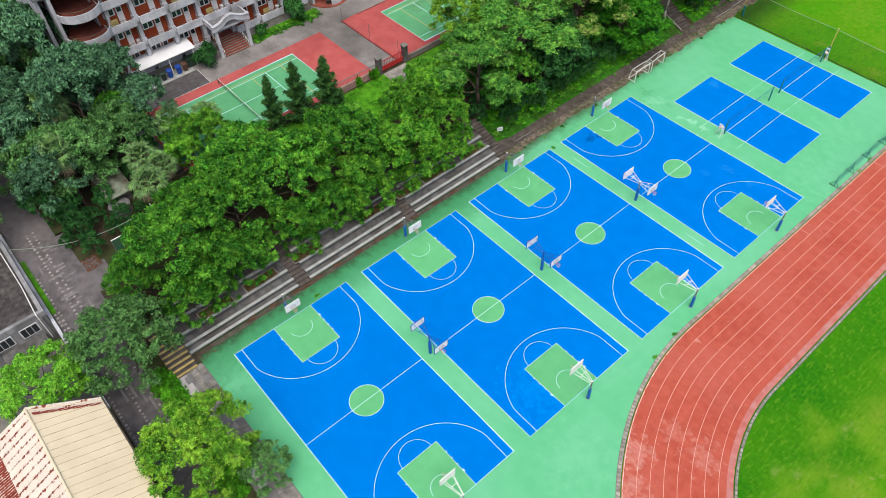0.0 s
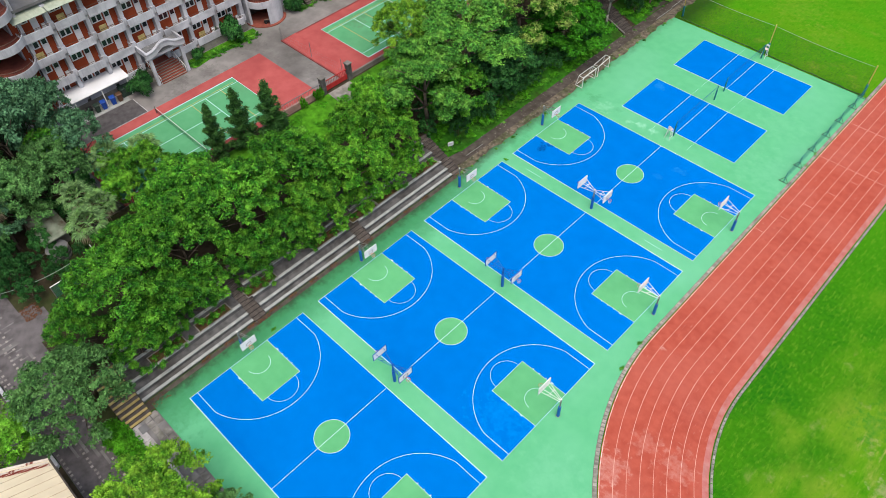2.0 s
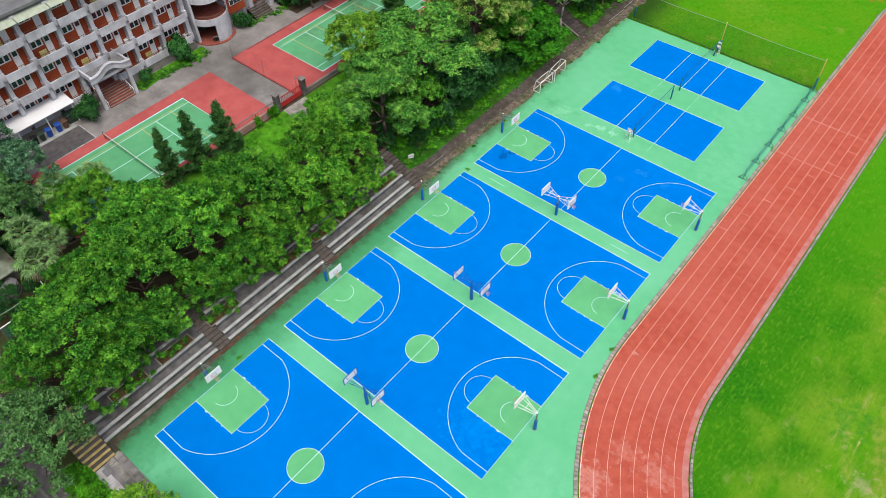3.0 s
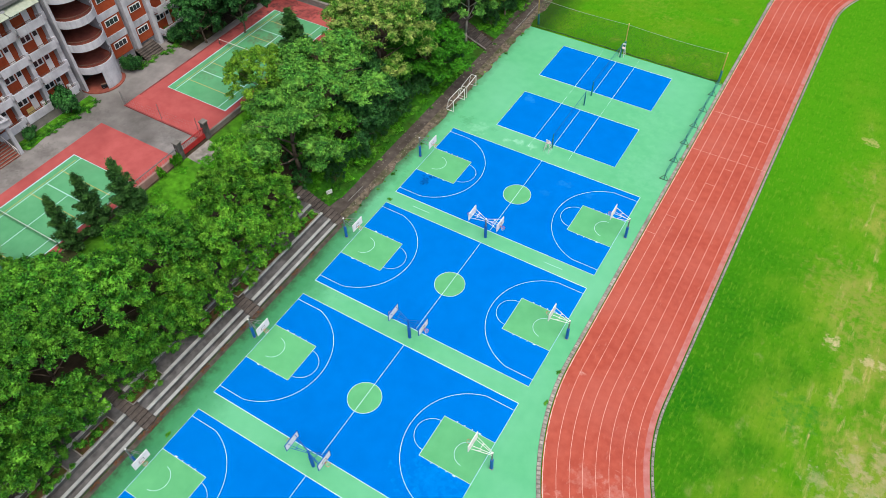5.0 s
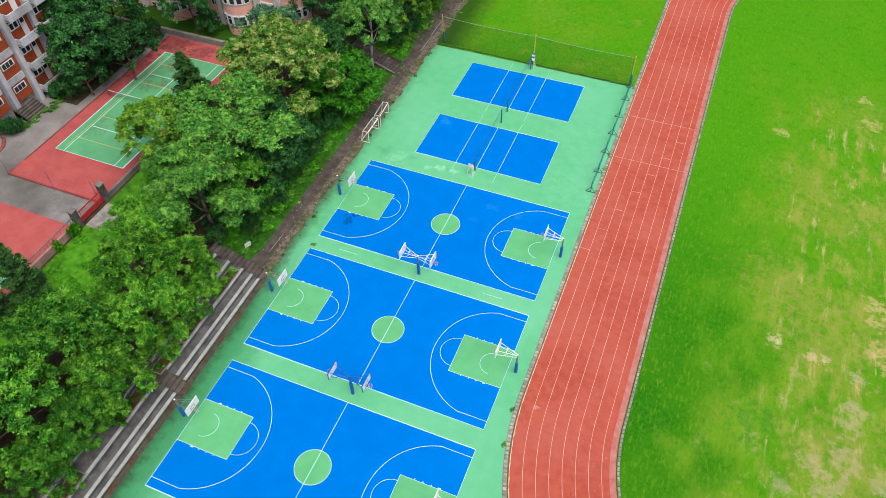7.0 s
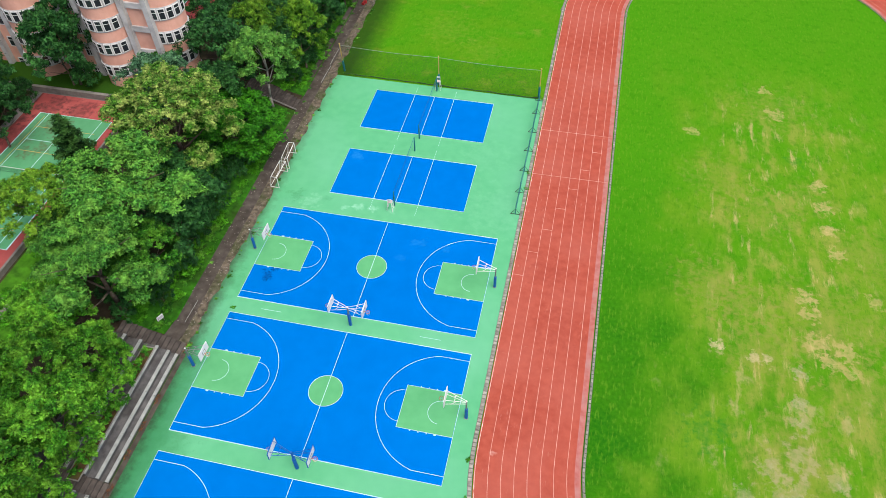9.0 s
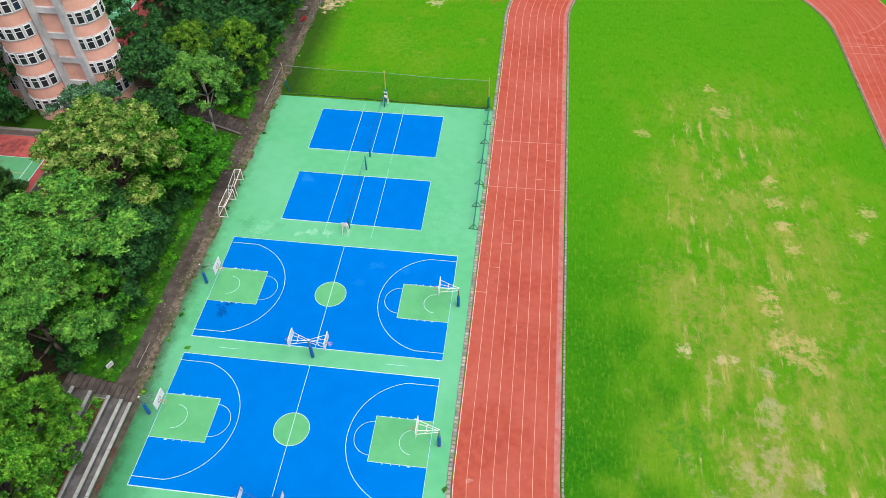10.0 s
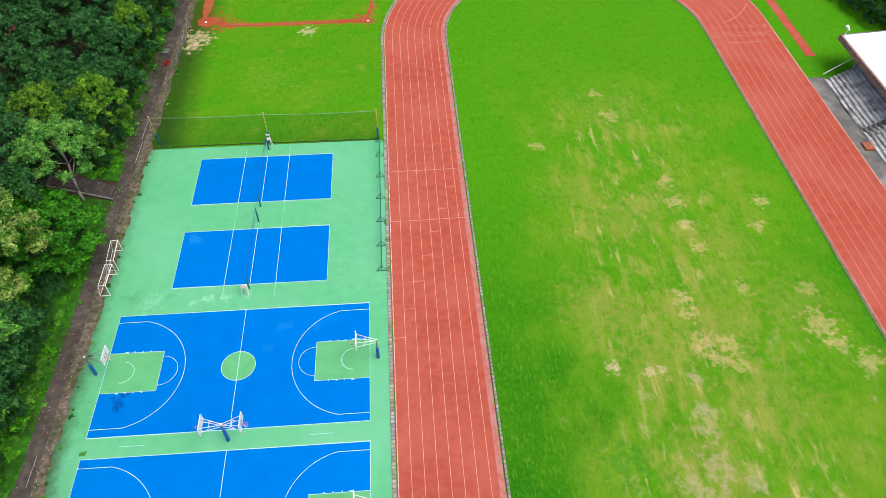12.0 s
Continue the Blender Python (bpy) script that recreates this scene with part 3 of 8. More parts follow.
def scuffs(m, colour, amount):
    """Pale scratches dragged along the lanes, crowded in some places."""
    t = m.node_tree
    bsdf = t.nodes["Principled BSDF"]
    where = t.nodes.new("ShaderNodeNewGeometry").outputs["Position"]
    masks = []
    for scale, stretch, lo, hi in ((3.2, (1.0, 0.22, 1.0), 0.60, 0.70), (2.2, (0.3, 1.2, 1.0), 0.64, 0.74), (0.16, (1.0, 1.0, 1.0), 0.48, 0.70)):
        mp = t.nodes.new("ShaderNodeMapping")
        mp.inputs["Scale"].default_value = stretch
        mp.inputs["Rotation"].default_value = (0, 0, 0.25 if scale > 3 else -0.2)
        t.links.new(where, mp.inputs["Vector"])
        nz = t.nodes.new("ShaderNodeTexNoise")
        nz.inputs["Scale"].default_value, nz.inputs["Detail"].default_value, nz.inputs["Roughness"].default_value = scale, 6, 0.65
        t.links.new(mp.outputs[0], nz.inputs["Vector"])
        k = t.nodes.new("ShaderNodeMapRange")
        k.inputs[1].default_value, k.inputs[2].default_value = lo, hi
        t.links.new(nz.outputs[0], k.inputs[0])
        masks.append(k.outputs[0])
    both = t.nodes.new("ShaderNodeMath")
    both.operation = "MAXIMUM"
    t.links.new(masks[0], both.inputs[0])
    t.links.new(masks[1], both.inputs[1])
    cut = t.nodes.new("ShaderNodeMath")
    cut.operation = "MULTIPLY"
    t.links.new(both.outputs[0], cut.inputs[0])
    t.links.new(masks[2], cut.inputs[1])
    last = t.nodes.new("ShaderNodeMath")
    last.operation = "MULTIPLY"
    last.inputs[1].default_value = amount
    t.links.new(cut.outputs[0], last.inputs[0])
    mx = t.nodes.new("ShaderNodeMix")
    mx.data_type = "RGBA"
    mx.inputs[7].default_value = (*colour, 1)
    t.links.new(last.outputs[0], mx.inputs[0])
    t.links.new(bsdf.inputs["Base Color"].links[0].from_socket, mx.inputs[6])
    t.links.new(mx.outputs[2], bsdf.inputs["Base Color"])


scuffs(M["track"], (0.48, 0.25, 0.21), 0.5)
glass = bpy.data.materials.new("dark_window_glass")
glass.use_nodes = True
gb = glass.node_tree.nodes["Principled BSDF"]
gb.inputs["Base Color"].default_value = (0.02, 0.025, 0.03, 1)
gb.inputs["Roughness"].default_value = 0.08
M["glass"] = glass

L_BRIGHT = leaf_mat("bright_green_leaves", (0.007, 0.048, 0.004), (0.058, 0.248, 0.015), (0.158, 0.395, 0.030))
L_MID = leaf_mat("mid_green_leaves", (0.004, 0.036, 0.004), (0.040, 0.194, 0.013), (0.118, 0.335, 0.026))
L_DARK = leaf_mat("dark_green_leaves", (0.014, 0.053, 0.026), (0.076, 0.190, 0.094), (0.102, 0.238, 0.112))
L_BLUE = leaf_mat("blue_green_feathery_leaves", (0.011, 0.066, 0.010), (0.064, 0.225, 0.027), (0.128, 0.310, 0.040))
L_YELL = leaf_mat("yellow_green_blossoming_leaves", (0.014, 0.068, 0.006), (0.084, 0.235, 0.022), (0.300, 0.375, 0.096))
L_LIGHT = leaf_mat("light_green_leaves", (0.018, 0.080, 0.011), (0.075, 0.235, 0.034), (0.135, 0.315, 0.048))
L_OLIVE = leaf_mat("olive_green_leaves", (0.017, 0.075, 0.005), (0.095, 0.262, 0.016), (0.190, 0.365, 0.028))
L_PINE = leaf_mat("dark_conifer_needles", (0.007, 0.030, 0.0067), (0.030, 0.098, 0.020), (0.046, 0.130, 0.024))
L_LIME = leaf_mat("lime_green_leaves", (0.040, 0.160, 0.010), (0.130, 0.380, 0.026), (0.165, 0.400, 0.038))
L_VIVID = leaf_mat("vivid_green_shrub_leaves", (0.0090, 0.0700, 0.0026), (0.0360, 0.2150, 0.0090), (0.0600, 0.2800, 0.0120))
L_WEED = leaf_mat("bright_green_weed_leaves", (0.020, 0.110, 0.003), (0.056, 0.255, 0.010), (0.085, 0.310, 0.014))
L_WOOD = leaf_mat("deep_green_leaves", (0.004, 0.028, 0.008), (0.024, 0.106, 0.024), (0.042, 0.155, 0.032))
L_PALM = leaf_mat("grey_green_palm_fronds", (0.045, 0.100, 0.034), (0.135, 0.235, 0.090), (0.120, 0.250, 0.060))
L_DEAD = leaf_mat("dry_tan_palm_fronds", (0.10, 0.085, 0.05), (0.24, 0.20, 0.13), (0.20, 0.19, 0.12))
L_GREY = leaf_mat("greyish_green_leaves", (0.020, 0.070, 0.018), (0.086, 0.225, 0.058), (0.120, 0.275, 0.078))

spots(M["lawn"], [(21, 46.5, 1.6, 0.35), (12, 60, 5, 0.2), (19, 55, 4, 0.18)], (0.24, 0.24, 0.04), 3.5)
spots(M["lawn"], [(0.4, 77.0, 4.4, 1.0), (3.4, 76.6, 2.4, 1.0), (6.0, 76.6, 1.5, 0.9), (27.6, 76.4, 2.2, 1.0), (26.0, 76.6, 1.4, 0.9), (28.6, 80.0, 1.6, 0.8), (-0.2, 81.5, 2.2, 0.9), (-0.2, 86.0, 2.2, 0.9)], (0.26, 0.055, 0.024), 3.5)
worn_line(M["lawn"], 75.95, 1.35, 4.0, 27.0, (0.26, 0.055, 0.024))
tint_along(M["lawn"], -0.8, 3.4, 75, 160, (0.018, 0.045, 0.008), 0.85)
spots(M["lawn"], [(17.8, 73.4, 1.6, 0.75), (-0.4, 72.4, 2.8, 0.85), (-0.9, 69.4, 1.6, 0.75), (54.0, 4.4, 0.9, 0.95), (57.6, 3.9, 0.8, 0.9), (58.8, 3.5, 0.8, 0.9)], (0.46, 0.37, 0.235), 3.5)
spots(M["lawn"], [(64.0, 12.9, 1.5, 0.85), (64.1, 10.9, 1.2, 0.8), (64.4, 6.6, 1.7, 0.85), (67.3, 6.4, 1.5, 0.85), (65.6, 4.6, 1.3, 0.8), (67.6, 3.6, 1.1, 0.75), (78.4, 8.4, 2.4, 0.7), (79.2, 5.6, 1.6, 0.6), (79.1, 13.4, 1.4, 0.5), (67.6, 32.6, 1.2, 0.7), (67.8, 28.6, 1.3, 0.75), (67.8, 24.4, 1.2, 0.75), (68.2, 20.6, 1.2, 0.7), (78.9, 28.1, 1.3, 0.6), (76.8, 23.7, 1.3, 0.55), (62.1, 52.7, 1.1, 0.6), (63.3, 47.1, 1.6, 0.65), (51.5, 40.9, 1.1, 0.5), (81.6, 3.2, 1.8, 0.5), (71.5, 14.0, 1.2, 0.5)], (0.43, 0.32, 0.155), 3.5)
spots(M["lawn"], [(62.2, 2.6, 1.1, 0.8), (61.9, -1.2, 1.0, 0.7), (61.5, -3.6, 1.2, 0.75), (61.2, -7.4, 1.9, 0.8), (58.4, -8.6, 1.5, 0.7), (64.5, -9.1, 1.3, 0.7), (60.2, -11.0, 2.2, 0.6), (56.0, -12.5, 1.6, 0.5)], (0.31, 0.265, 0.17), 3.5)
spots(M["lawn"], [(53.5, 13, 4.5, 0.55), (56.7, 11, 4, 0.5), (58, 5, 5, 0.5), (66, 9, 7, 0.5), (69, 0, 6, 0.4), (72, 21, 5, 0.4), (60, 26, 5, 0.4), (77, 11, 5, 0.45), (55, 32, 5, 0.35), (63, 48, 6, 0.35), (66, 30, 4, 0.4), (61, -7, 5, 0.5)], (0.180, 0.196, 0.042), 3.5)
spots(M["lawn"], [(52.7, -6.3, 2.6, 0.75), (65.0, 36.9, 1.4, 0.6)], (0.022, 0.150, 0.012), 3.5)
spots(M["track"], [(35, 11, 3.0, 0.35), (37, 3, 3.5, 0.3), (34, -8, 4, 0.25), (38, 24, 3, 0.2), (33, 40, 4, 0.25), (36, 60, 5, 0.25), (39, -18, 3, 0.3)], (0.2, 0.0367, 0.028))
spots(M["track"], [(35.6, -28.0, 2.2, 0.45), (37.9, -31.0, 2.0, 0.4), (40.5, -23.4, 2.0, 0.3), (37.1, -23.2, 1.6, 0.25), (32.2, -13.0, 0.5, 0.6), (41.0, 9.7, 0.5, 0.8), (40.5, 14.5, 0.5, 0.6), (40.8, 3.0, 0.5, 0.7)], (0.50, 0.30, 0.26))
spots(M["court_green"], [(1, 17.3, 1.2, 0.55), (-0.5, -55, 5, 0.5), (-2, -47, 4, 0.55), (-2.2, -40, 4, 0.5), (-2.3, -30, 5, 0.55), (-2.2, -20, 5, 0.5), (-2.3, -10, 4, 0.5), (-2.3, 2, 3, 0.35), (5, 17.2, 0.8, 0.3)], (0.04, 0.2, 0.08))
spots(M["court_green"], [(33, -33, 4, 0.12), (27, 20, 5, 0.12), (3, 16.6, 1.6, 0.4), (24, 30, 4, 0.1), (36, -42, 4, 0.1), (7.8, 16.4, 0.6, 0.7), (9.6, 16.9, 0.8, 0.8), (11.4, 17.0, 0.7, 0.75), (13.9, 17.0, 0.7, 0.6)], (0.2267, 0.48, 0.3467))
spots(M["blue"], [(2.2, 3.9, 1.0, 1.0), (2.6, 4.7, 0.7, 0.9), (0.4, -3.0, 0.5, 0.5)], (0.002, 0.04, 0.16))
spots(M["tennis_green"], [(-33.6, 14.3, 2.2, 0.85), (-34.7, 20.0, 2.6, 0.7), (-37.5, 16.5, 2.4, 0.6), (-31.0, 9.0, 2.6, 0.5), (-35.5, 4.0, 2.4, 0.4)], (0.085, 0.085, 0.050), 6.0, 4.05)
# tree shade painted as dark patches on the pad's north and west
spots(M["red_pad"], [(-32.5, 23.8, 2.6, 0.8), (-37.0, 23.4, 3.0, 0.85), (-40.4, 21.4, 3.0, 0.85), (-40.0, 17.5, 2.6, 0.7), (-40.2, 12.0, 2.4, 0.5)], (0.075, 0.030, 0.030), 5.0, 4.05)
spots(M["yard"], [(-41.0, -20.0, 2.4, 0.5), (-42.5, -12.0, 2.0, 0.55), (-40.6, -26.0, 1.8, 0.5), (-30.0, -9.0, 2.6, 0.45), (-36.0, -10.0, 2.2, 0.4), (-43.2, -24.0, 1.6, 0.6)], (0.07, 0.068, 0.062), 6.0, 4.02)
spots(M["blue"], [(25.0, -30.4, 4.0, 0.7)], (0.0, 0.165, 0.52), 2.0)
spots(M["blue"], [(18.5, 12.5, 1.0, 0.3), (22, 12, 0.8, 0.25), (17, 9.5, 0.8, 0.2), (6.5, 26.5, 1.0, 0.5)], (0.02, 0.21, 0.52))

M["blue"].node_tree.nodes["Principled BSDF"].inputs["Roughness"].default_value = 0.7
for key in ("blue", "court_green", "key_green", "track", "red_pad", "tennis_green"):
    M[key].node_tree.nodes["Principled BSDF"].inputs["Specular IOR Level"].default_value = 0.0


# ---- mesh builder ----
class Shape:
    """Collects boxes, tubes, prisms and strips into one mesh."""

    def __init__(self):
        self.v, self.f = [], []

    def add(self, v, f):
        n = len(self.v)
        self.v.extend(tuple(p) for p in v)
        self.f.extend(tuple(i + n for i in q) for q in f)
        return self

    def box(self, x0, y0, z0, x1, y1, z1, m=None):
        v = [(x0, y0, z0), (x1, y0, z0), (x1, y1, z0), (x0, y1, z0), (x0, y0, z1), (x1, y0, z1), (x1, y1, z1), (x0, y1, z1)]
        if m:
            v = [m @ Vector(p) for p in v]
        return self.add(v, [(3, 2, 1, 0), (4, 5, 6, 7), (0, 1, 5, 4), (1, 2, 6, 5), (2, 3, 7, 6), (3, 0, 4, 7)])

    def bevel_box(self, x0, y0, z0, x1, y1, z1, b=0.03):
        """A box whose top edges are chamfered."""
        v = [(x0, y0, z0), (x1, y0, z0), (x1, y1, z0), (x0, y1, z0), (x0, y0, z1 - b), (x1, y0, z1 - b), (x1, y1, z1 - b), (x0, y1, z1 - b),
             (x0 + b, y0 + b, z1), (x1 - b, y0 + b, z1), (x1 - b, y1 - b, z1), (x0 + b, y1 - b, z1)]
        return self.add(v, [(3, 2, 1, 0), (0, 1, 5, 4), (1, 2, 6, 5), (2, 3, 7, 6), (3, 0, 4, 7), (4, 5, 9, 8), (5, 6, 10, 9), (6, 7, 11, 10), (7, 4, 8, 11), (8, 9, 10, 11)])

    def tube(self, a, b, r0, r1=None, n=10, caps=True):
        r1 = r0 if r1 is None else r1
        a, b = Vector(a), Vector(b)
        w = (b - a).normalized()
        u = w.orthogonal().normalized()
        s = w.cross(u)
        v = []
        for p, r in ((a, r0), (b, r1)):
            for i in range(n):
                k = 2 * math.pi * i / n
                v.append(p + (u * math.cos(k) + s * math.sin(k)) * r)
        q = [(i, (i + 1) % n, n + (i + 1) % n, n + i) for i in range(n)]
        if caps:
            q += [tuple(reversed(range(n))), tuple(range(n, 2 * n))]
        return self.add(v, q)

    def path_tube(self, pts, r, n=6):
        """One bent tube along a polyline, its rings shared from stretch to stretch."""
        pts = [Vector(p) for p in pts]
        v = []
        for i, p in enumerate(pts):
            d = (pts[min(i + 1, len(pts) - 1)] - pts[max(i - 1, 0)]).normalized()
            u = d.cross(Vector((0, 0, 1)))
            u = u.normalized() if u.length > 0.01 else Vector((1, 0, 0))
            w = u.cross(d)
            v += [p + (u * math.cos(2 * math.pi * k / n) + w * math.sin(2 * math.pi * k / n)) * r for k in range(n)]
        q = [(i * n + k, i * n + (k + 1) % n, (i + 1) * n + (k + 1) % n, (i + 1) * n + k) for i in range(len(pts) - 1) for k in range(n)]
        m = (len(pts) - 1) * n
        return self.add(v, q + [tuple(reversed(range(n))), tuple(range(m, m + n))])

    def prism(self, poly, z0, z1):
        n = len(poly)
        v = [(x, y, z0) for x, y in poly] + [(x, y, z1) for x, y in poly]
        q = [(i, (i + 1) % n, n + (i + 1) % n, n + i) for i in range(n)]
        return self.add(v, q + [tuple(reversed(range(n))), tuple(range(n, 2 * n))])

    def strip(self, pts, width, z, closed=False):
        """A flat painted line along a polyline."""
        n, v = len(pts), []
        for i, p in enumerate(pts):
            a = pts[i - 1] if (i or closed) else p
            b = pts[(i + 1) % n] if (i < n - 1 or closed) else p
            d = Vector((b[0] - a[0], b[1] - a[1])).normalized()
            o = Vector((-d.y, d.x)) * width / 2
            if closed or 0 < i < n - 1:
                d1 = Vector((p[0] - a[0], p[1] - a[1])).normalized()
                c = max(0.5, d1.dot(d))
                o /= c
            v += [(p[0] + o.x, p[1] + o.y, z), (p[0] - o.x, p[1] - o.y, z)]
        q = [(2 * i, 2 * i + 1, 2 * i + 3, 2 * i + 2) for i in range(n - 1)]
        if closed:
            q.append((2 * n - 2, 2 * n - 1, 1, 0))
        return self.add(v, q)

    def quad(self, a, b, c, d):
        return self.add([a, b, c, d], [(0, 1, 2, 3)])

    def lattice(self, ys, zs, open_cells, x0, x1):
        """A window frame in one piece: a slab of cells in the y-z plane with the named cells left open."""
        w = len(ys)
        v = [(x, y, z) for x in (x0, x1) for z in zs for y in ys]
        n = w * len(zs)
        f = []
        solid = {(i, j) for i in range(w - 1) for j in range(len(zs) - 1)} - set(open_cells)
        for i, j in sorted(solid):
            a, b, c, d = j * w + i, j * w + i + 1, (j + 1) * w + i + 1, (j + 1) * w + i
            f += [(a, d, c, b), (n + a, n + b, n + c, n + d)]
            for (di, dj), (p, q) in (((0, -1), (a, b)), ((1, 0), (b, c)), ((0, 1), (c, d)), ((-1, 0), (d, a))):
                if (i + di, j + dj) not in solid:
                    f.append((p, q, n + q, n + p))
        return self.add(v, f)

    def mesh(self, name, material, smooth=False):
        me = bpy.data.meshes.new(name)
        me.from_pydata(self.v, [], self.f)
        me.materials.append(material)
        if smooth:
            me.polygons.foreach_set("use_smooth", [True] * len(me.polygons))
        me.update()
        return me


def part(name, shape, material, parent=None, label="", smooth=False):
    me = shape if isinstance(shape, bpy.types.Mesh) else shape.mesh(name, material, smooth)
    ob = new(name, me)
    ob.parent = parent
    if label:
        tagged(ob, label)
    return ob


def thing(name, label, category, group="", kind="", at=None):
    return tagged(place(new(name), at), label, category, group, kind)


def place(ob, at):
    if at is not None:
        ob.matrix_basis = at if isinstance(at, Matrix) else Matrix.Translation(at)
    return ob


def arc(cx, cy, r, a0, a1, n=32):
    return [(cx + r * math.cos(radians(a0 + (a1 - a0) * i / n)), cy + r * math.sin(radians(a0 + (a1 - a0) * i / n))) for i in range(n + 1)]


def ramp(x, pts):
    """Straight pieces through pts, x rising."""
    if x <= pts[0][0]:
        return pts[0][1]
    for (a, za), (b, zb) in zip(pts, pts[1:]):
        if x <= b:
            return za + (zb - za) * (x - a) / (b - a)
    return pts[-1][1]


def height(x, y):
    """The lie of the land: the courts at 0, a bank to the terrace at 4 in the west."""
    south = ramp(x, [(-25.6, 4.0), (-24.4, 3.9), (-9.6, 2.4), (-2.9, 0.0)])
    north = ramp(x, [(-25.6, 4.0), (-24.4, 3.9), (-12.0, 2.3), (-5.7, 0.15), (-2.7, 0.0)])
    k = min(1.0, max(0.0, (y + 8.5) / 1.5))
    return south * (1 - k) + north * k


def drape(name, xs, ys, material, lift, keep=None):
    """A sheet that follows the land, lifted a little; keep(x, y) says which of its cells stay."""
    v = [(x, y, height(x, y) + lift) for y in ys for x in xs]
    w = len(xs)
    f = [(j * w + i, j * w + i + 1, (j + 1) * w + i + 1, (j + 1) * w + i) for j in range(len(ys) - 1) for i in range(w - 1)
         if keep is None or keep((xs[i] + xs[i + 1]) / 2, (ys[j] + ys[j + 1]) / 2)]
    s = Shape()
    s.v, s.f = v, f
    return s


# ---- ground, courts, track ----
def steps(a, b, n):
    return [a + (b - a) * i / n for i in range(n + 1)]


gx = [-1500, -400, -120, -60, -40] + [-25.6, -24.4, -20, -16, -14.7, -12, -9.6, -7, -5.7, -4.4, -2.9, -2.7] + [0, 15, 31, 60, 90, 120, 200, 500, 1500]
gy = [-1500, -300, -120, -90, -80, -64.6, -60, -40, -20, -8.5, -7.0, 10, 30, 50, 70, 100, 200, 500, 1500]
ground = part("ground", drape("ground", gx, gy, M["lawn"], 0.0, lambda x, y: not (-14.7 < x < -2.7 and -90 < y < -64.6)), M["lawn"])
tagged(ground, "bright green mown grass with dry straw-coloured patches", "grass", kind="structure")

TRACK_W, OX, IX = 10.15, 30.55, 40.7            # west straight, outer and inner edge
CX, RI = 62.75, 22.05                           # bends: middle and inner radius
RO = RI + TRACK_W
YS, YN = -12.0, 69.6                            # ends of the straights
EAST = 96.3


def loop_points(r, n=40):
    """A stadium-shaped line at distance r from the bends' middles, from the north-west round."""
    return arc(CX, YS, r, 180, 360, n) + arc(CX, YN, r, 0, 180, n)


# court surround: everything between the bank, the far net and the track
south_edge = -54.7
pad = [(-2.35, south_edge), (70, south_edge)] + [p for p in reversed(arc(CX, YS, RO + 0.42, 180, 250, 24)) if p[1] > south_edge] + [(OX - 0.42, YN - 25.7), (-2.6, 44.0), (-3.0, 20), (-3.0, -8.3), (-2.35, -8.5)]
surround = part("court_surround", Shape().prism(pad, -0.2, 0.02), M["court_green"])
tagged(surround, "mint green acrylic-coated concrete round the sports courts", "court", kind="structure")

LW = 0.052


def rect_line(x0, y0, x1, y1):
    return [(x0, y0), (x1, y0), (x1, y1), (x0, y1)]


def basketball_court(y0):
    c = thing("basketball_court", "bright blue basketball court with white lines and green keys", "court", "row of basketball courts", "structure", (0, y0, 0))
    part("playing_surface", Shape().prism(rect_line(0, 0, 28, 14.95), 0.0, 0.024), M["blue"], c)
    part("center_circle", Shape().prism(arc(14, 7.475, 1.8, 0, 350, 35), 0.02, 0.028), M["key_green"], c, "green centre circle")
    part("boundary_line", Shape().strip(rect_line(0, 0, 28, 14.95), LW, 0.032, True), M["line"], c)
    part("center_line", Shape().strip([(14, 0.04), (14, 14.9)], LW, 0.033), M["line"], c)
    part("circle_line", Shape().strip(arc(14, 7.475, 1.8, 0, 355, 71), LW, 0.034, True), M["line"], c)
    for side in (0, 1):
        def fl(p):
            return [(28 - x, 14.95 - y) for x, y in p] if side else p
        part("key", Shape().prism(fl(rect_line(0.04, 5.03, 5.8, 9.92)), 0.02, 0.028), M["key_green"], c, "green key")
        part("key_line", Shape().strip(fl([(0, 5.03), (5.8, 5.03), (5.8, 9.92), (0, 9.92)]), LW * 0.8, 0.033), M["line"], c)
        part("free_throw_arc", Shape().strip(fl(arc(5.8, 7.475, 1.8, -90, 90)), LW * 0.8, 0.034), M["line"], c)
        part("no_charge_arc", Shape().strip(fl(arc(1.75, 7.475, 1.3, -88, 88)), LW * 0.85, 0.034), M["line"], c)
        b = math.degrees(math.asin(6.55 / 6.75))
        part("three_point_line", Shape().strip(fl([(0, 0.925)] + arc(1.575, 7.475, 6.75, -b, b, 48) + [(0, 14.025)]), LW, 0.033), M["line"], c)
        marks = Shape()
        for x in (1.8, 2.65, 3.5, 4.35):
            for y in (4.93, 10.02):
                q = fl([(x, y - 0.06), (x, y + 0.06)])
                marks.strip(q, 0.1 if x > 2 else 0.3, 0.035)
        part("lane_mark", marks, M["line"], c)
    return c


court = basketball_court(0)
for y0 in (-17.17, -34.4, -51.6):
    copy_thing(court, pose(0, y0, 0))
dash = thing("throw_line", "short white dash painted on the green strip", "marking", "dashes between courts", "structure", (3.4, -1.1, 0))
part("dash", Shape().strip([(0, 0), (2.4, 0)], LW * 0.8, 0.026), M["line"], dash)
for x, y in ((22.0, -1.1),):
    copy_thing(dash, pose(x, y, 0))


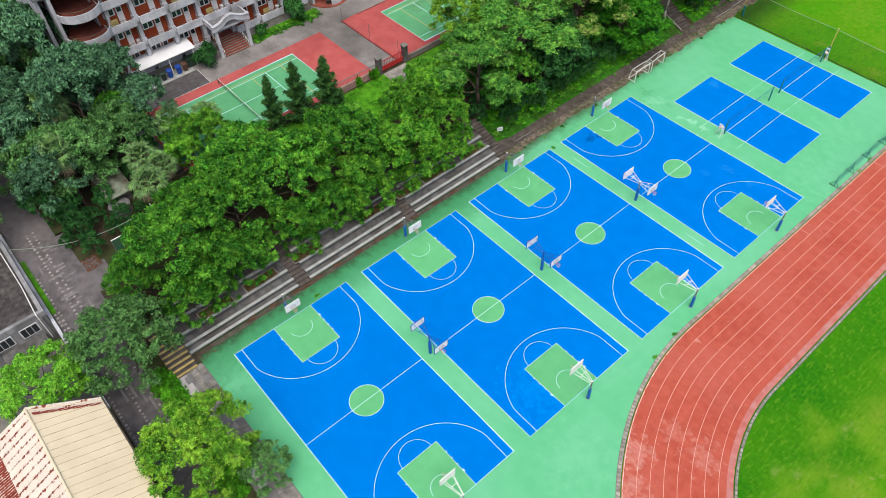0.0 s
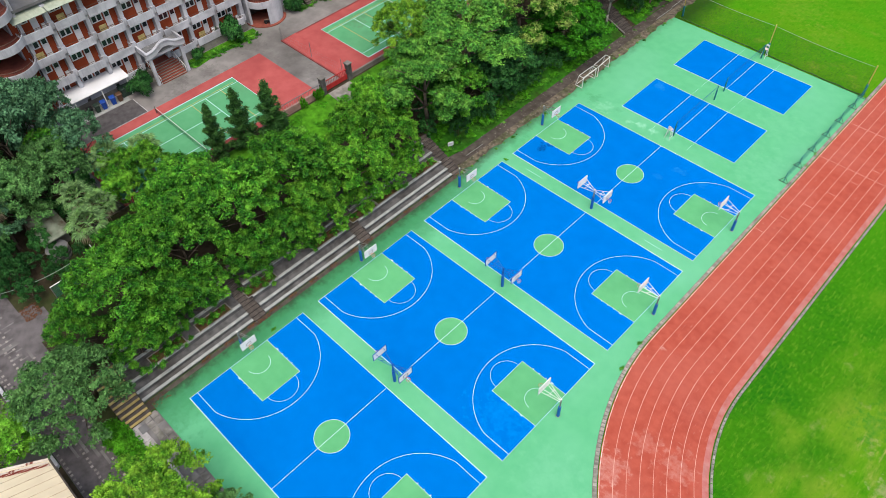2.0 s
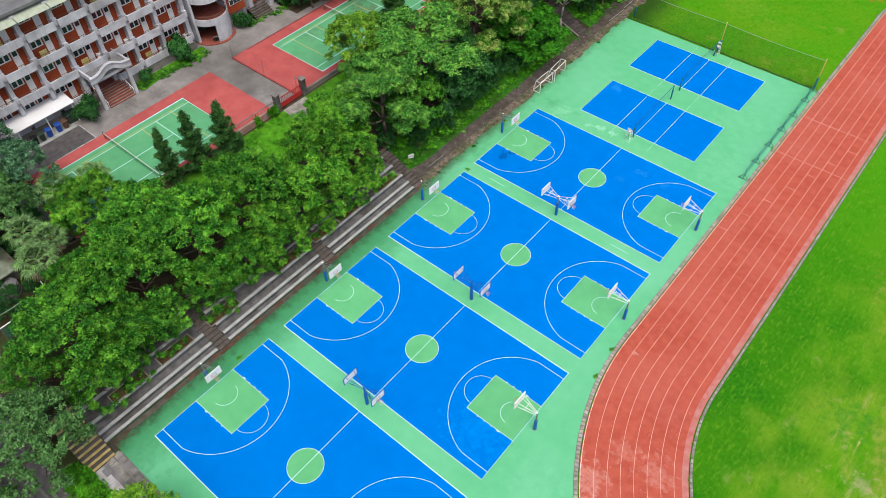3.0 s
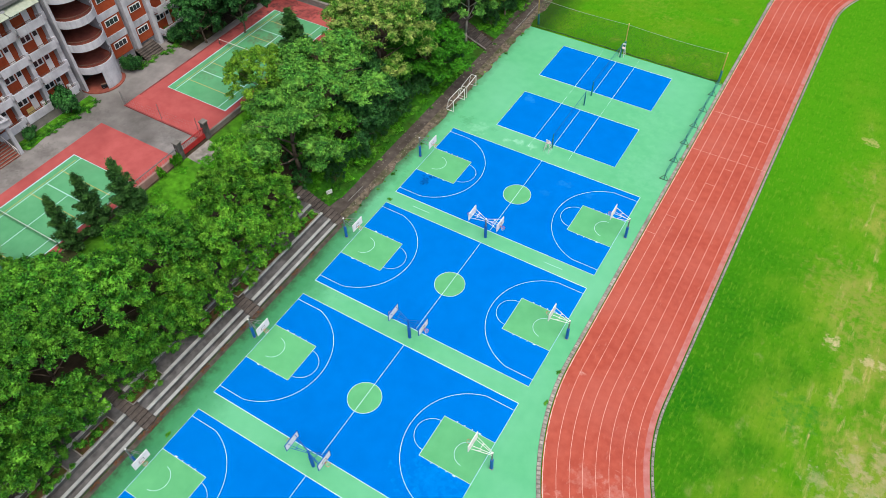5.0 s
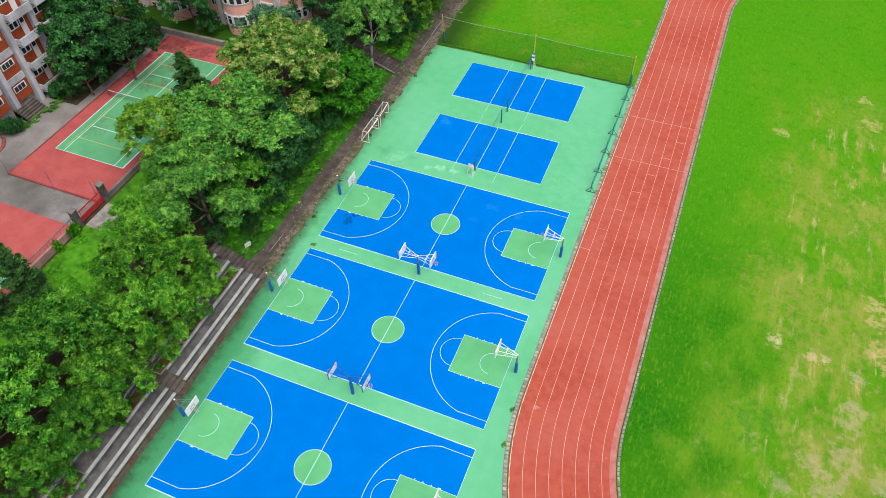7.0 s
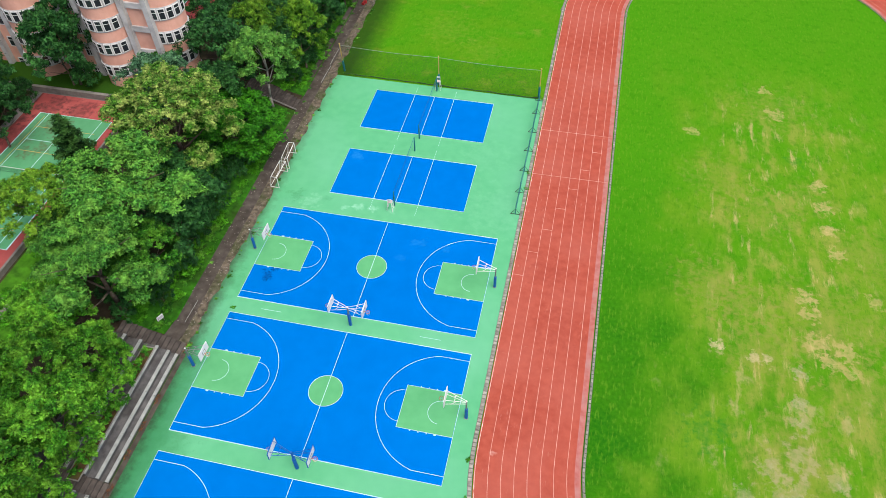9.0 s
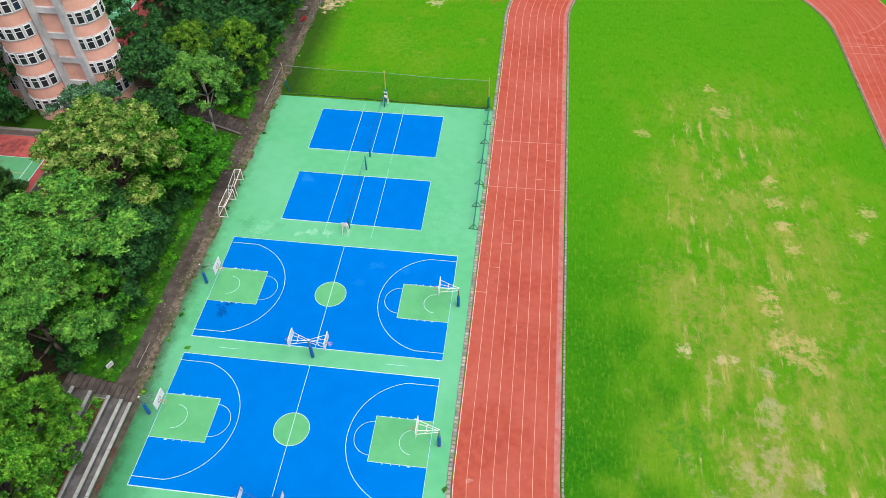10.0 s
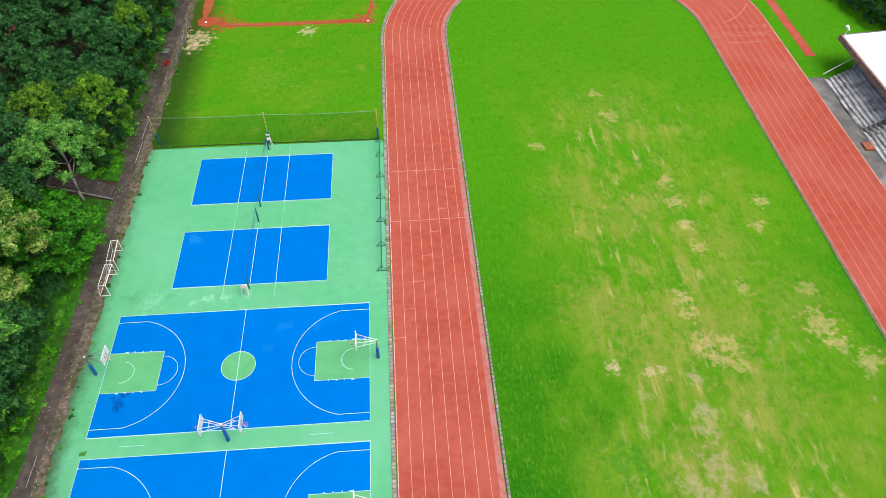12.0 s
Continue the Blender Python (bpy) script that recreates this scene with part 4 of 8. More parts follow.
def volleyball_court(y0):
    c = thing("volleyball_court", "blue volleyball court with white lines", "court", "pair of volleyball courts", "structure", (5.0, y0, 0))
    part("playing_surface", Shape().prism(rect_line(0, 0, 18, 9), 0.0, 0.024), M["blue"], c)
    part("boundary_line", Shape().strip(rect_line(0, 0, 18, 9), LW, 0.032, True), M["line"], c)
    part("center_line", Shape().strip([(9, 0.04), (9, 8.96)], LW, 0.033), M["line"], c)
    for x in (6, 12):
        part("attack_line", Shape().strip([(x, 0.04), (x, 8.96)], LW, 0.033), M["line"], c)
        d = Shape()
        for i in range(5):
            for a in (-0.45 - 0.36 * i, 9.25 + 0.36 * i):
                d.strip([(x, a), (x, a + 0.17)], LW, 0.026)
        part("attack_line_dash", d, M["line"], c)
    return c


vc = volleyball_court(18.65)
copy_thing(vc, pose(5.0, 32.45, 0))

# running track
oval = Shape()
outer, inner = loop_points(RO), loop_points(RI)
n = len(outer)
oval.add([(x, y, 0.03) for x, y in outer] + [(x, y, 0.03) for x, y in inner], [(i, (i + 1) % n, n + (i + 1) % n, n + i) for i in range(n)])
track = thing("running_track", "brick red rubber running track with faded white lanes", "track", kind="structure")
part("rubber_surface", oval, M["track"], track)
part("home_straight", Shape().box(CX + RI + 0.3, YS, -0.1, EAST, 72, 0.0375), M["track"], track)
turn_out, turn_in = arc(CX, 72, EAST - CX, 0, 62, 30), arc(CX, 72, RI + 0.4, 0, 62, 30)
part("home_bend", Shape().add([(x, y, 0.0375) for x, y in turn_out] + [(x, y, 0.0375) for x, y in turn_in], [(i, i + 1, 32 + i, 31 + i) for i in range(30)]), M["track"], track)
for i in range(1, 8):
    r = RO - 0.12 - i * (TRACK_W - 0.2) / 8
    part("lane_line", Shape().strip(loop_points(r, 60), 0.045, 0.036, True), M["track_line"], track)
for i in range(9):
    x = EAST - 0.1 - i * 1.24
    part("lane_line", Shape().strip([(x, YS)] + arc(CX, 72, x - CX, 0, 62, 30), 0.03 if i else 0.11, 0.041), M["track_line"] if i else M["chipped_white"], track)
for y in (37.0, 27.6):
    part("cross_line", Shape().strip([(OX + 0.1, y), (IX - 0.1, y + 0.15)], 0.05, 0.039), M["track_line"], track)
for i, y in enumerate((9.8, 13.7, 17.7, 21.7, 25.6, 29.6, 33.5)):
    x = OX + 0.12 + i * 1.244
    part("stagger_mark", Shape().strip([(x, y), (x + 1.24, y)], 0.05, 0.039), M["track_line"], track)
for y, w in ((67.5, 0.05), (66.8, 0.05), (64.75, 0.05), (7.5, 0.06)):
    part("start_line", Shape().strip([(CX + RI + 0.5, y), (EAST if y > 10 else 90.0, y)], w, 0.044), M["track_line"], track)
part("start_arc", Shape().strip(arc(CX, YN, RI + 6.4, 5, 62, 24), 0.05, 0.044), M["track_line"], track)

# kerbs along both edges of the track, one paver after another
def kerb_run(name, pts, width, step, label):
    k = thing(name, label, "kerb", kind="structure")
    bed = Shape().strip(pts, width + 0.08, 0.045)
    part("kerb_bed", bed, M["concrete"], k)
    block = Shape().bevel_box(-step * 0.36, -width / 2, 0, step * 0.36, width / 2, 0.09, 0.015).mesh("paver", M["kerb"])
    left, made = 0.0, 0
    for a, b in zip(pts, pts[1:]):
        a, b = Vector((*a, 0)), Vector((*b, 0))
        d = (b - a)
        while left < d.length and made < 300:
            p = part("paver", block, None, k)
            p.matrix_basis = Matrix.Translation(a + d.normalized() * left + Vector((0, 0, 0.02))) @ Matrix.Rotation(math.atan2(d.y, d.x), 4, "Z")
            left += step
            made += 1
        left -= d.length
    return k


part("start_line", Shape().strip([(88.3, 70.7), (90.0, 71.5), (91.8, 72.9), (93.4, 74.7), (94.8, 76.8)], 0.05, 0.044), M["track_line"], track)
for i in range(8):
    text = bpy.data.curves.new("lane_number", "FONT")
    text.body, text.size, text.align_x = str(i + 1), 1.15, "CENTER"
    holder = bpy.data.objects.new("lane_number", text)
    digit = bpy.data.meshes.new_from_object(holder)
    bpy.data.objects.remove(holder)
    digit.materials.clear()
    digit.materials.append(M["faint_paint"])
    part("lane_number", digit, None, track).location = (86.5 + 1.27 * i, 69.2, 0.046)

west_out = list(reversed(arc(CX, YS, RO + 0.3, 180, 222, 20))) + [(OX - 0.3, YN)] + list(reversed(arc(CX, YN, RO + 0.3, 140, 180, 16)))
west_in = list(reversed(arc(CX, YS, RI - 0.25, 180, 240, 24))) + [(IX + 0.25, YN)] + list(reversed(arc(CX, YN, RI - 0.25, 120, 180, 16)))
kerb_run("kerb", west_out, 0.36, 0.45, "low grey paver kerb along the outside of the track")
kerb_run("kerb", west_in, 0.2, 0.5, "narrow weathered concrete kerb between track and grass")
part("edge_line", Shape().strip(loop_points(RO - 0.1, 60), 0.07, 0.037, True), M["chipped_white"], track)
part("worn_edge", Shape().strip(loop_points(RI + 0.3, 60), 0.6, 0.034, True), M["track_edge"], track, "faded pinkish rubber along the inner edge")
east_in = [(CX + RI - 0.2, YS), (CX + RI - 0.2, YN)] + arc(CX, YN, RI - 0.25, 0, 60, 16)
e = tagged(part("kerb", Shape().strip(east_in, 0.2, 0.06), M["kerb"]), "grey concrete kerb along the inner edge of the far straight", "kerb", kind="structure")

# infield dirt, long-jump runway, apron
dirt = Shape()
rd = random.Random(23)
line = [(3.0 + 0.5 * i, 76.5 - 0.55 * math.sin(math.pi * i / 46) + rd.uniform(-0.06, 0.06)) for i in range(47)]
line += [(26.9 + 0.25 * i, 76.3 + 0.10 * i * i) for i in range(1, 7)] + [(28.6, 81.5), (28.8, 84), (28.9, 90)]
dirt.strip(line, 0.7, 0.012)
for cx, cy, r0, squash in ((0.6, 77.6, 1.9, 0.8), (3.2, 76.6, 1.1, 0.5), (27.8, 76.0, 1.0, 0.8), (-0.2, 83.0, 0.8, 5.0)):
    ring = []
    for i in range(40):
        a = 2 * math.pi * i / 40
        k = r0 * (1 + 0.07 * math.sin(3 * a + cx) + 0.05 * math.sin(7 * a) + rd.uniform(-0.035, 0.035))
        ring.append((cx + k * math.cos(a), cy + k * squash * math.sin(a)))
    dirt.prism(ring, -0.1, 0.013 + 0.001 * rd.random())
tagged(part("infield_dirt", dirt, M["dirt"]), "orange dirt base path worn into the grass", "dirt", kind="structure")
base = thing("base_plate", "small white base plate on the dirt", "base", "base plates")
part("plate", Shape().bevel_box(-0.2, -0.2, 0, 0.2, 0.2, 0.06), M["white_paint"], base)
base.location = (0.2, 77.4, 0.016)
copy_thing(base, pose(27.9, 75.9, 0.012))
tagged(part("runway", Shape().box(98.6, 60, -0.1, 100.2, 110, 0.03), M["track"]), "narrow red rubber long-jump runway", "runway", kind="structure")
tagged(part("apron", Shape().box(96.35, -10, -0.1, 99.0, 54.2, 0.03), M["apron"]), "stained grey concrete apron beside the track", "pavement", kind="structure")

# path and bank west of the courts
strip = Shape()
ys = steps(-8.6, 110, 118)
for y in ys:
    edge = -2.42 + 0.16 * math.sin(y * 0.9) + 0.12 * math.sin(y * 2.3 + 1.0) + 0.08 * math.sin(y * 4.1) - (0.25 if y < 10 else 0.0)
    strip.v += [(-3.8, y, height(-3.8, y) + 0.04), (-3.1, y, height(-3.1, y) + 0.055), (edge, y, 0.028)]
strip.f = [(3 * j + i, 3 * j + i + 1, 3 * j + i + 4, 3 * j + i + 3) for j in range(118) for i in range(2)]
tagged(part("earth_strip", strip, M["earth"]), "brown strip of bare earth and rubble beside the court", "earth", kind="structure")
tagged(part("path", drape("path", [-5.45, -4.6, -3.78], steps(-8.6, 110, 30), M["path"], 0.07), M["path"]), "muddy brown concrete path below the wooded bank", "path", kind="structure")
tagged(part("path_verge", drape("path_verge", [-6.15, -5.7, -5.44], steps(41, 110, 18), M["path"], 0.16), M["path"]), "muddy brown edge of the path below the wood", "path", kind="structure")
tagged(part("drain_edge", Shape().box(-3.86, -8.6, -0.1, -3.72, 110, 0.11), M["path"]), "worn concrete drain edge along the path", "drain", kind="structure")
tagged(part("bank", drape("bank", [-26.0, -25.6, -24.4, -20, -16, -12, -9.6, -7, -5.65], [-59.65, -50, -40, -30, -20, -8.5, -7, 5, 20, 40, 60, 80, 110], M["soil"], 0.03), M["soil"]), "shaded soil bank with leaf litter and weeds", "bank", kind="structure")

tagged(part("gutter", Shape().box(-3.1, -55.2, -0.2, -1.7, -8.5, 0.012), M["path"]), "damp brown gutter strip below the bleachers", "gutter", kind="structure")

tagged(part("weedy_slope", drape("weedy_slope", [-24.6, -20, -16.5], [-30, -20, -8.5, -4.0, 8.0], M["weeds"], 0.05), M["weeds"]), "vivid green weedy slope below the fence", "grass", kind="structure")
tagged(part("grass_slope", drape("grass_slope", [-10.5, -8.5, -7, -5.25], [-6.8, 5, 20, 33.8], M["slope_grass"], 0.05), M["slope_grass"]), "green grassy slope between the path and the trees", "grass", kind="structure")
tagged(part("grass_slope", drape("grass_slope", [-10.5, -8.5, -7, -5.25], [37.5, 50, 70, 110], M["slope_grass"], 0.05), M["slope_grass"]), "green grassy slope beside the northern wood", "grass", kind="structure")

# paved terrace in the west
tagged(part("mossy_strip", Shape().box(-46.6, 6.5, 3.9, -41.6, 26.1, 4.05), M["soil"]), "dark mossy earth under the trees by the dormitory", "soil", kind="structure")
tagged(part("yard", Shape().box(-62, -59.6, 3.6, -25.5, 40, 4.03), M["yard"]), "grey concrete yard in front of the dormitory", "yard", kind="structure")
tagged(part("forest_floor", Shape().box(-62, -59.65, 3.7, -25.9, -44.5, 4.06), M["soil"]), "dark soil under the trees", "soil", kind="structure")


def tennis_court(y0, y1, cy):
    c = thing("tennis_court", "worn green tennis court on a red surround", "court", "tennis courts", "structure", (0, 0, 0))
    part("surround", Shape().box(-39.9, y0, 3.9, -25.6, y1, 4.07), M["red_pad"], c)
    x0, x1, a, b = -37.85, -26.88, cy - 11.89, cy + 11.89
    z = 4.085
    part("playing_surface", Shape().box(x0, a, 4.0, x1, b, 4.078), M["tennis_green"], c)
    part("boundary_line", Shape().strip(rect_line(x0, a, x1, b), 0.09, z, True), M["line"], c)
    for x in (x0 + 1.37, x1 - 1.37):
        part("side_line", Shape().strip([(x, a), (x, b)], 0.08, z + 0.001), M["line"], c)
    for y in (cy - 6.4, cy + 6.4):
        part("service_line", Shape().strip([(x0 + 1.37, y), (x1 - 1.37, y)], 0.08, z + 0.002), M["line"], c)
    part("center_service_line", Shape().strip([((x0 + x1) / 2, cy - 6.4), ((x0 + x1) / 2, cy + 6.4)], 0.08, z + 0.003), M["line"], c)
    for y in (cy - 9.0, cy - 4.2, cy + 4.2, cy + 9.0):
        part("badminton_line", Shape().strip([(x0 + 1.0, y), (x1 - 1.0, y)], 0.07, z + 0.004), M["orange_line"], c)
    part("badminton_side_line", Shape().strip([(x0 + 1.05, a + 0.6), (x0 + 1.05, b - 0.6)], 0.06, z + 0.005), M["orange_line"], c)
    nt = thing("tennis_net", "sagging dark tennis net between two green posts", "net", "tennis nets")
    for x in (x0 - 0.9, x1 + 0.9):
        part("post", Shape().tube((x, cy, 4.05), (x, cy, 5.2), 0.06), M["bin_dark"], nt)
    g = Shape()
    for i in range(44):
        x = x0 - 0.9 + (x1 - x0 + 1.8) * i / 43
        g.box(x - 0.005, cy - 0.004, 4.15, x + 0.005, cy + 0.004, 5.0)
    for k in range(6):
        g.box(x0 - 0.9, cy - 0.005, 4.15 + k * 0.16, x1 + 0.9, cy + 0.005, 4.16 + k * 0.16)
    part("mesh", g, M["black"], nt)
    part("tape", Shape().box(x0 - 0.9, cy - 0.02, 5.0, x1 + 0.9, cy + 0.02, 5.05), M["white_paint"], nt)
    return c


tennis_court(-42.9, -12.35, -30.6)
tennis_court(-7.9, 26.0, 10.0)
tagged(part("pad_slope", Shape().add([(-39.9, -7.9, 4.07), (-25.6, -7.9, 4.07), (-25.6, -5.4, 4.3), (-39.9, -5.4, 4.3), (-39.9, -5.3, 4.0), (-25.6, -5.3, 4.0)], [(0, 1, 2, 3), (3, 2, 5, 4)]), M["red_pad"]), "red painted ramp at the edge of the tennis court", "ramp", kind="structure")
M["red_edge"] = mat("dark_red_weathered_concrete", (0.16, 0.035, 0.034), (0.24, 0.055, 0.052), 0.8, 0.9, 0.2, wear=(0.07, 0.03, 0.028), wear_scale=0.4, wear_amount=0.7)
pad_kerb = thing("pad_edge", "dark red weathered kerb round the raised tennis pad", "kerb", kind="structure")
part("south_kerb", Shape().bevel_box(-39.95, -8.12, 3.95, -25.6, -7.88, 4.2, 0.04), M["red_edge"], pad_kerb)
part("west_kerb", Shape().bevel_box(-40.15, -8.12, 3.95, -39.9, 26.0, 4.12, 0.03), M["red_edge"], pad_kerb)
part("pad_band", Shape().box(-39.9, -7.88, 4.0, -25.6, -6.3, 4.074), M["red_edge"], pad_kerb, "darker band along the kerb")
far_court = thing("tennis_court", "green tennis court with red surround behind the trees", "court", "tennis courts", "structure")
part("surround", Shape().box(-56, 47, 3.9, -26.5, 80, 4.07), M["red_pad"], far_court)
part("playing_surface", Shape().box(-52, 57.5, 4.0, -31.2, 76, 4.08), M["tennis_green"], far_court)
part("boundary_line", Shape().strip(rect_line(-52, 57.5, -31.2, 76), 0.1, 4.086, True), M["line"], far_court)

# road in the south-west
tagged(part("road", drape("road", [-62, -40, -25.6, -24.4, -15, -9.6, -6, -2.9, 8, 45], [-64.4, -62, -59.7], M["road"], 0.05), M["road"]), "grey asphalt lane with patched strips running downhill", "road", kind="structure")
tagged(part("verge", drape("verge", [-62, -25.6, -24.4, -14.7], [-90, -80, -64.42], M["soil"], 0.03), M["soil"]), "dark soil beside the lane", "soil", kind="structure")
tagged(part("verge", drape("verge", [-9.6, -6, -2.9, 8, 45], [-59.68, -57.82], M["soil"], 0.03), M["soil"]), "dark planting strip beside the lane", "soil", kind="structure")
tagged(part("verge", drape("verge", [-2.7, 8, 45], [-90, -80, -64.42], M["soil"], 0.03), M["soil"]), "dark soil beside the shed", "soil", kind="structure")
tagged(part("yard_floor", Shape().box(-14.8, -90, -0.1, -2.6, -64.7, 0.2), M["concrete"]), "sunken concrete yard of the grey house", "yard", kind="structure")
parapet = thing("lane_wall", "low pale concrete wall between the lane and the sunken yard", "wall", kind="structure")
for xa, xb in ((-30.0, -25.6), (-25.6, -24.4), (-24.4, -17.0), (-17.0, -9.6), (-9.6, -2.9)):
    za, zb = height(xa, -64.6) + 0.42, height(xb, -64.6) + 0.42
    part("coping", Shape().add([(xa, -64.80, za), (xb, -64.80, zb), (xb, -64.46, zb), (xa, -64.46, za), (xa, -64.80, -0.1), (xb, -64.80, -0.1), (xb, -64.46, -0.1), (xa, -64.46, -0.1)],
         [(0, 3, 2, 1), (4, 5, 6, 7), (0, 1, 5, 4), (3, 7, 6, 2), (0, 4, 7, 3), (1, 2, 6, 5)]), M["hall_wall"], parapet)
for x0, x1, y0, y1 in ((-25.6, -9.62, -59.72, -59.1), (-20.2, -15.2, -59.1, -57.4), (-19.2, -16.0, -57.4, -56.8)):
    tagged(part("road_edge", drape("road_edge", sorted({x0, x1} | {v for v in (-24.4,) if x0 < v < x1}), [y0, y1], M["road"], 0.055), M["road"]), "grey asphalt widening at the foot of the bank", "road", kind="structure")
tagged(part("lane_kerb", drape("lane_kerb", [-9.6, -6, -2.9, 8, 45], [-59.9, -59.66], M["path"], 0.25), M["path"]), "low brown kerb along the lane", "kerb", kind="structure")
tagged(part("pavement", Shape().box(-1.28, -57.8, -0.2, 40, south_edge - 0.01, 0.03), M["patch"]), "grey concrete strip beside the green court", "pavement", kind="structure")
tagged(part("concrete_slab", Shape().bevel_box(-1.25, -57.75, 0.0, 1.0, -56.7, 0.06, 0.015).bevel_box(1.03, -57.72, 0.0, 3.2, -56.66, 0.055, 0.015).bevel_box(3.24, -57.74, 0.0, 6.8, -56.7, 0.06, 0.015).bevel_box(6.84, -57.7, 0.0, 10.2, -56.68, 0.055, 0.015).bevel_box(10.24, -57.73, 0.0, 13.7, -56.7, 0.06, 0.015), M["slab"]), "pale stained concrete slab between hedge and pavers", "slab", kind="structure")
paving = thing("paving", "grey square pavers with dark weedy joints beside the court", "paving", kind="structure")
slab_mesh = [Shape().bevel_box(-0.38, -0.34, -0.05, 0.38, 0.34, 0.05 + 0.01 * k, 0.02).mesh("paver", M["paver"]) for k in range(3)]
rp = random.Random(5)
for i in range(30):
    for j in range(2):
        if rp.random() < 0.08:
            continue
        q = part("paver", slab_mesh[(i + j) % 3], None, paving)
        q.matrix_basis = pose(-1.1 + 0.86 * i, -55.15 - 0.78 * j, 0.03, rp.uniform(-1, 1), rp.uniform(-1, 1), rp.uniform(-2, 2))
tagged(part("weed_strip", drape("weed_strip", [-24.4, -20, -15.6], [-64.40, -63.9], M["weeds"], 0.09), M["weeds"]), "strip of green weeds between the lane and the house", "grass", kind="structure")
tagged(part("asphalt_patch", Shape().box(-44.1, -39.5, 4.0, -40.0, -31.2, 4.045), M["bay"]), "dark asphalt bay in front of the bin shelter", "asphalt", kind="structure")
tagged(part("bay_line", Shape().box(-44.1, -31.32, 4.0, -40.0, -31.2, 4.05).box(-40.12, -37.0, 4.0, -40.0, -31.32, 4.05), M["worn_white"]), "worn white painted corner of the parking bay", "marking", kind="structure")
cover = thing("manhole_cover", "pale square manhole cover in the concrete strip", "manhole cover")
part("lid", Shape().bevel_box(14.0, -57.3, 0.0, 14.8, -56.6, 0.09, 0.02), M["nosing"], cover)
cover2 = thing("manhole_cover", "dark steel manhole cover near the yellow steps", "manhole cover")
part("lid", Shape().bevel_box(-0.9, -57.15, 0.0, 0.1, -56.4, 0.07, 0.02), M["roof_grey"], cover2)
setts = thing("road_setts", "rows of pale square setts let into the asphalt lane", "setts", kind="structure")
sett = Shape().bevel_box(-0.13, -0.13, -0.04, 0.13, 0.13, 0.02, 0.01).mesh("sett", M["sett"])
for y, x0, x1, gap in ((-64.15, -21, 9, 0.55), (-63.75, -21, -8, 0.6), (-62.3, -28, 8, 0.6), (-61.6, -28, -12, 0.7), (-60.5, -14, 4, 0.8)):
    x = x0
    while x < x1:
        part("sett", sett, None, setts).matrix_basis = pose(x, y + rp.uniform(-0.05, 0.05), height(x, y) + 0.05, 0, 0, rp.uniform(-6, 6))
        x += gap * rp.uniform(0.8, 1.3)
patch = thing("road_patches", "worn grey concrete patches across the asphalt lane", "patches", kind="structure")
rq = random.Random(19)
strips = [(-3.4, -61.9, 2.4, 0.3), (-1.9, -61.3, 1.8, 0.3), (-3.2, -62.8, 1.6, 0.25), (-0.5, -60.9, 1.9, 0.25), (-16.8, -61.8, 0.35, 2.2), (-14.6, -60.6, 1.4, 0.3), (-22.0, -63.0, 1.6, 0.25)]
strips += [(-24.5 + 0.62 * i + rq.uniform(-0.15, 0.15), rq.uniform(-62.6, -60.6), rq.uniform(0.12, 0.35), rq.uniform(0.5, 2.0)) for i in range(22)]
for x, y, a, b in strips:
    part("patch", drape("patch", [x - a / 2, x + a / 2], [y - b / 2, y + b / 2], M["patch"], 0.058), M["patch"], patch)


# ---- things on the courts ----
def backboard(parent, x, face, arms):
    """A board at x whose front looks along face (+1 or -1), with rim, net and the square above the rim."""
    b = part("backboard", Shape().box(x - 0.03, -0.9, 2.9, x + 0.03, 0.9, 3.95), M["board"], parent, "white backboard")
    f = x + face * 0.036
    sq = Shape()
    for y0, z0, y1, z1 in ((-0.3, 3.06, 0.3, 3.11), (-0.3, 3.46, 0.3, 3.51), (-0.3, 3.06, -0.25, 3.51), (0.25, 3.06, 0.3, 3.51)):
        sq.box(min(x, f), y0, z0, max(x, f), y1, z1)
    part("target_square", sq, M["black"], b)
    edge = Shape()
    for y0, z0, y1, z1 in ((-0.92, 2.88, 0.92, 2.94), (-0.92, 3.91, 0.92, 3.97), (-0.92, 2.88, -0.86, 3.97), (0.86, 2.88, 0.92, 3.97)):
        edge.box(x - 0.04, y0, z0, x + 0.04, y1, z1)
    part("edge_trim", edge, arms, b)
    ring = [(x + face * (0.4 + 0.225 * math.cos(k * math.pi / 8)), 0.225 * math.sin(k * math.pi / 8), 3.05) for k in range(17)]
    part("rim", Shape().path_tube(ring, 0.02).tube((x, 0, 3.05), (x + face * 0.18, 0, 3.05), 0.03), M["rim"], b, "orange rim")
    nt = Shape()
    for k in range(12):
        a = k * math.pi / 6
        nt.tube((x + face * (0.4 + 0.22 * math.cos(a)), 0.22 * math.sin(a), 3.04), (x + face * (0.4 + 0.13 * math.cos(a + 0.5)), 0.13 * math.sin(a + 0.5), 2.62), 0.008, n=4)
    part("net", nt, M["white_steel"], b)
    return b


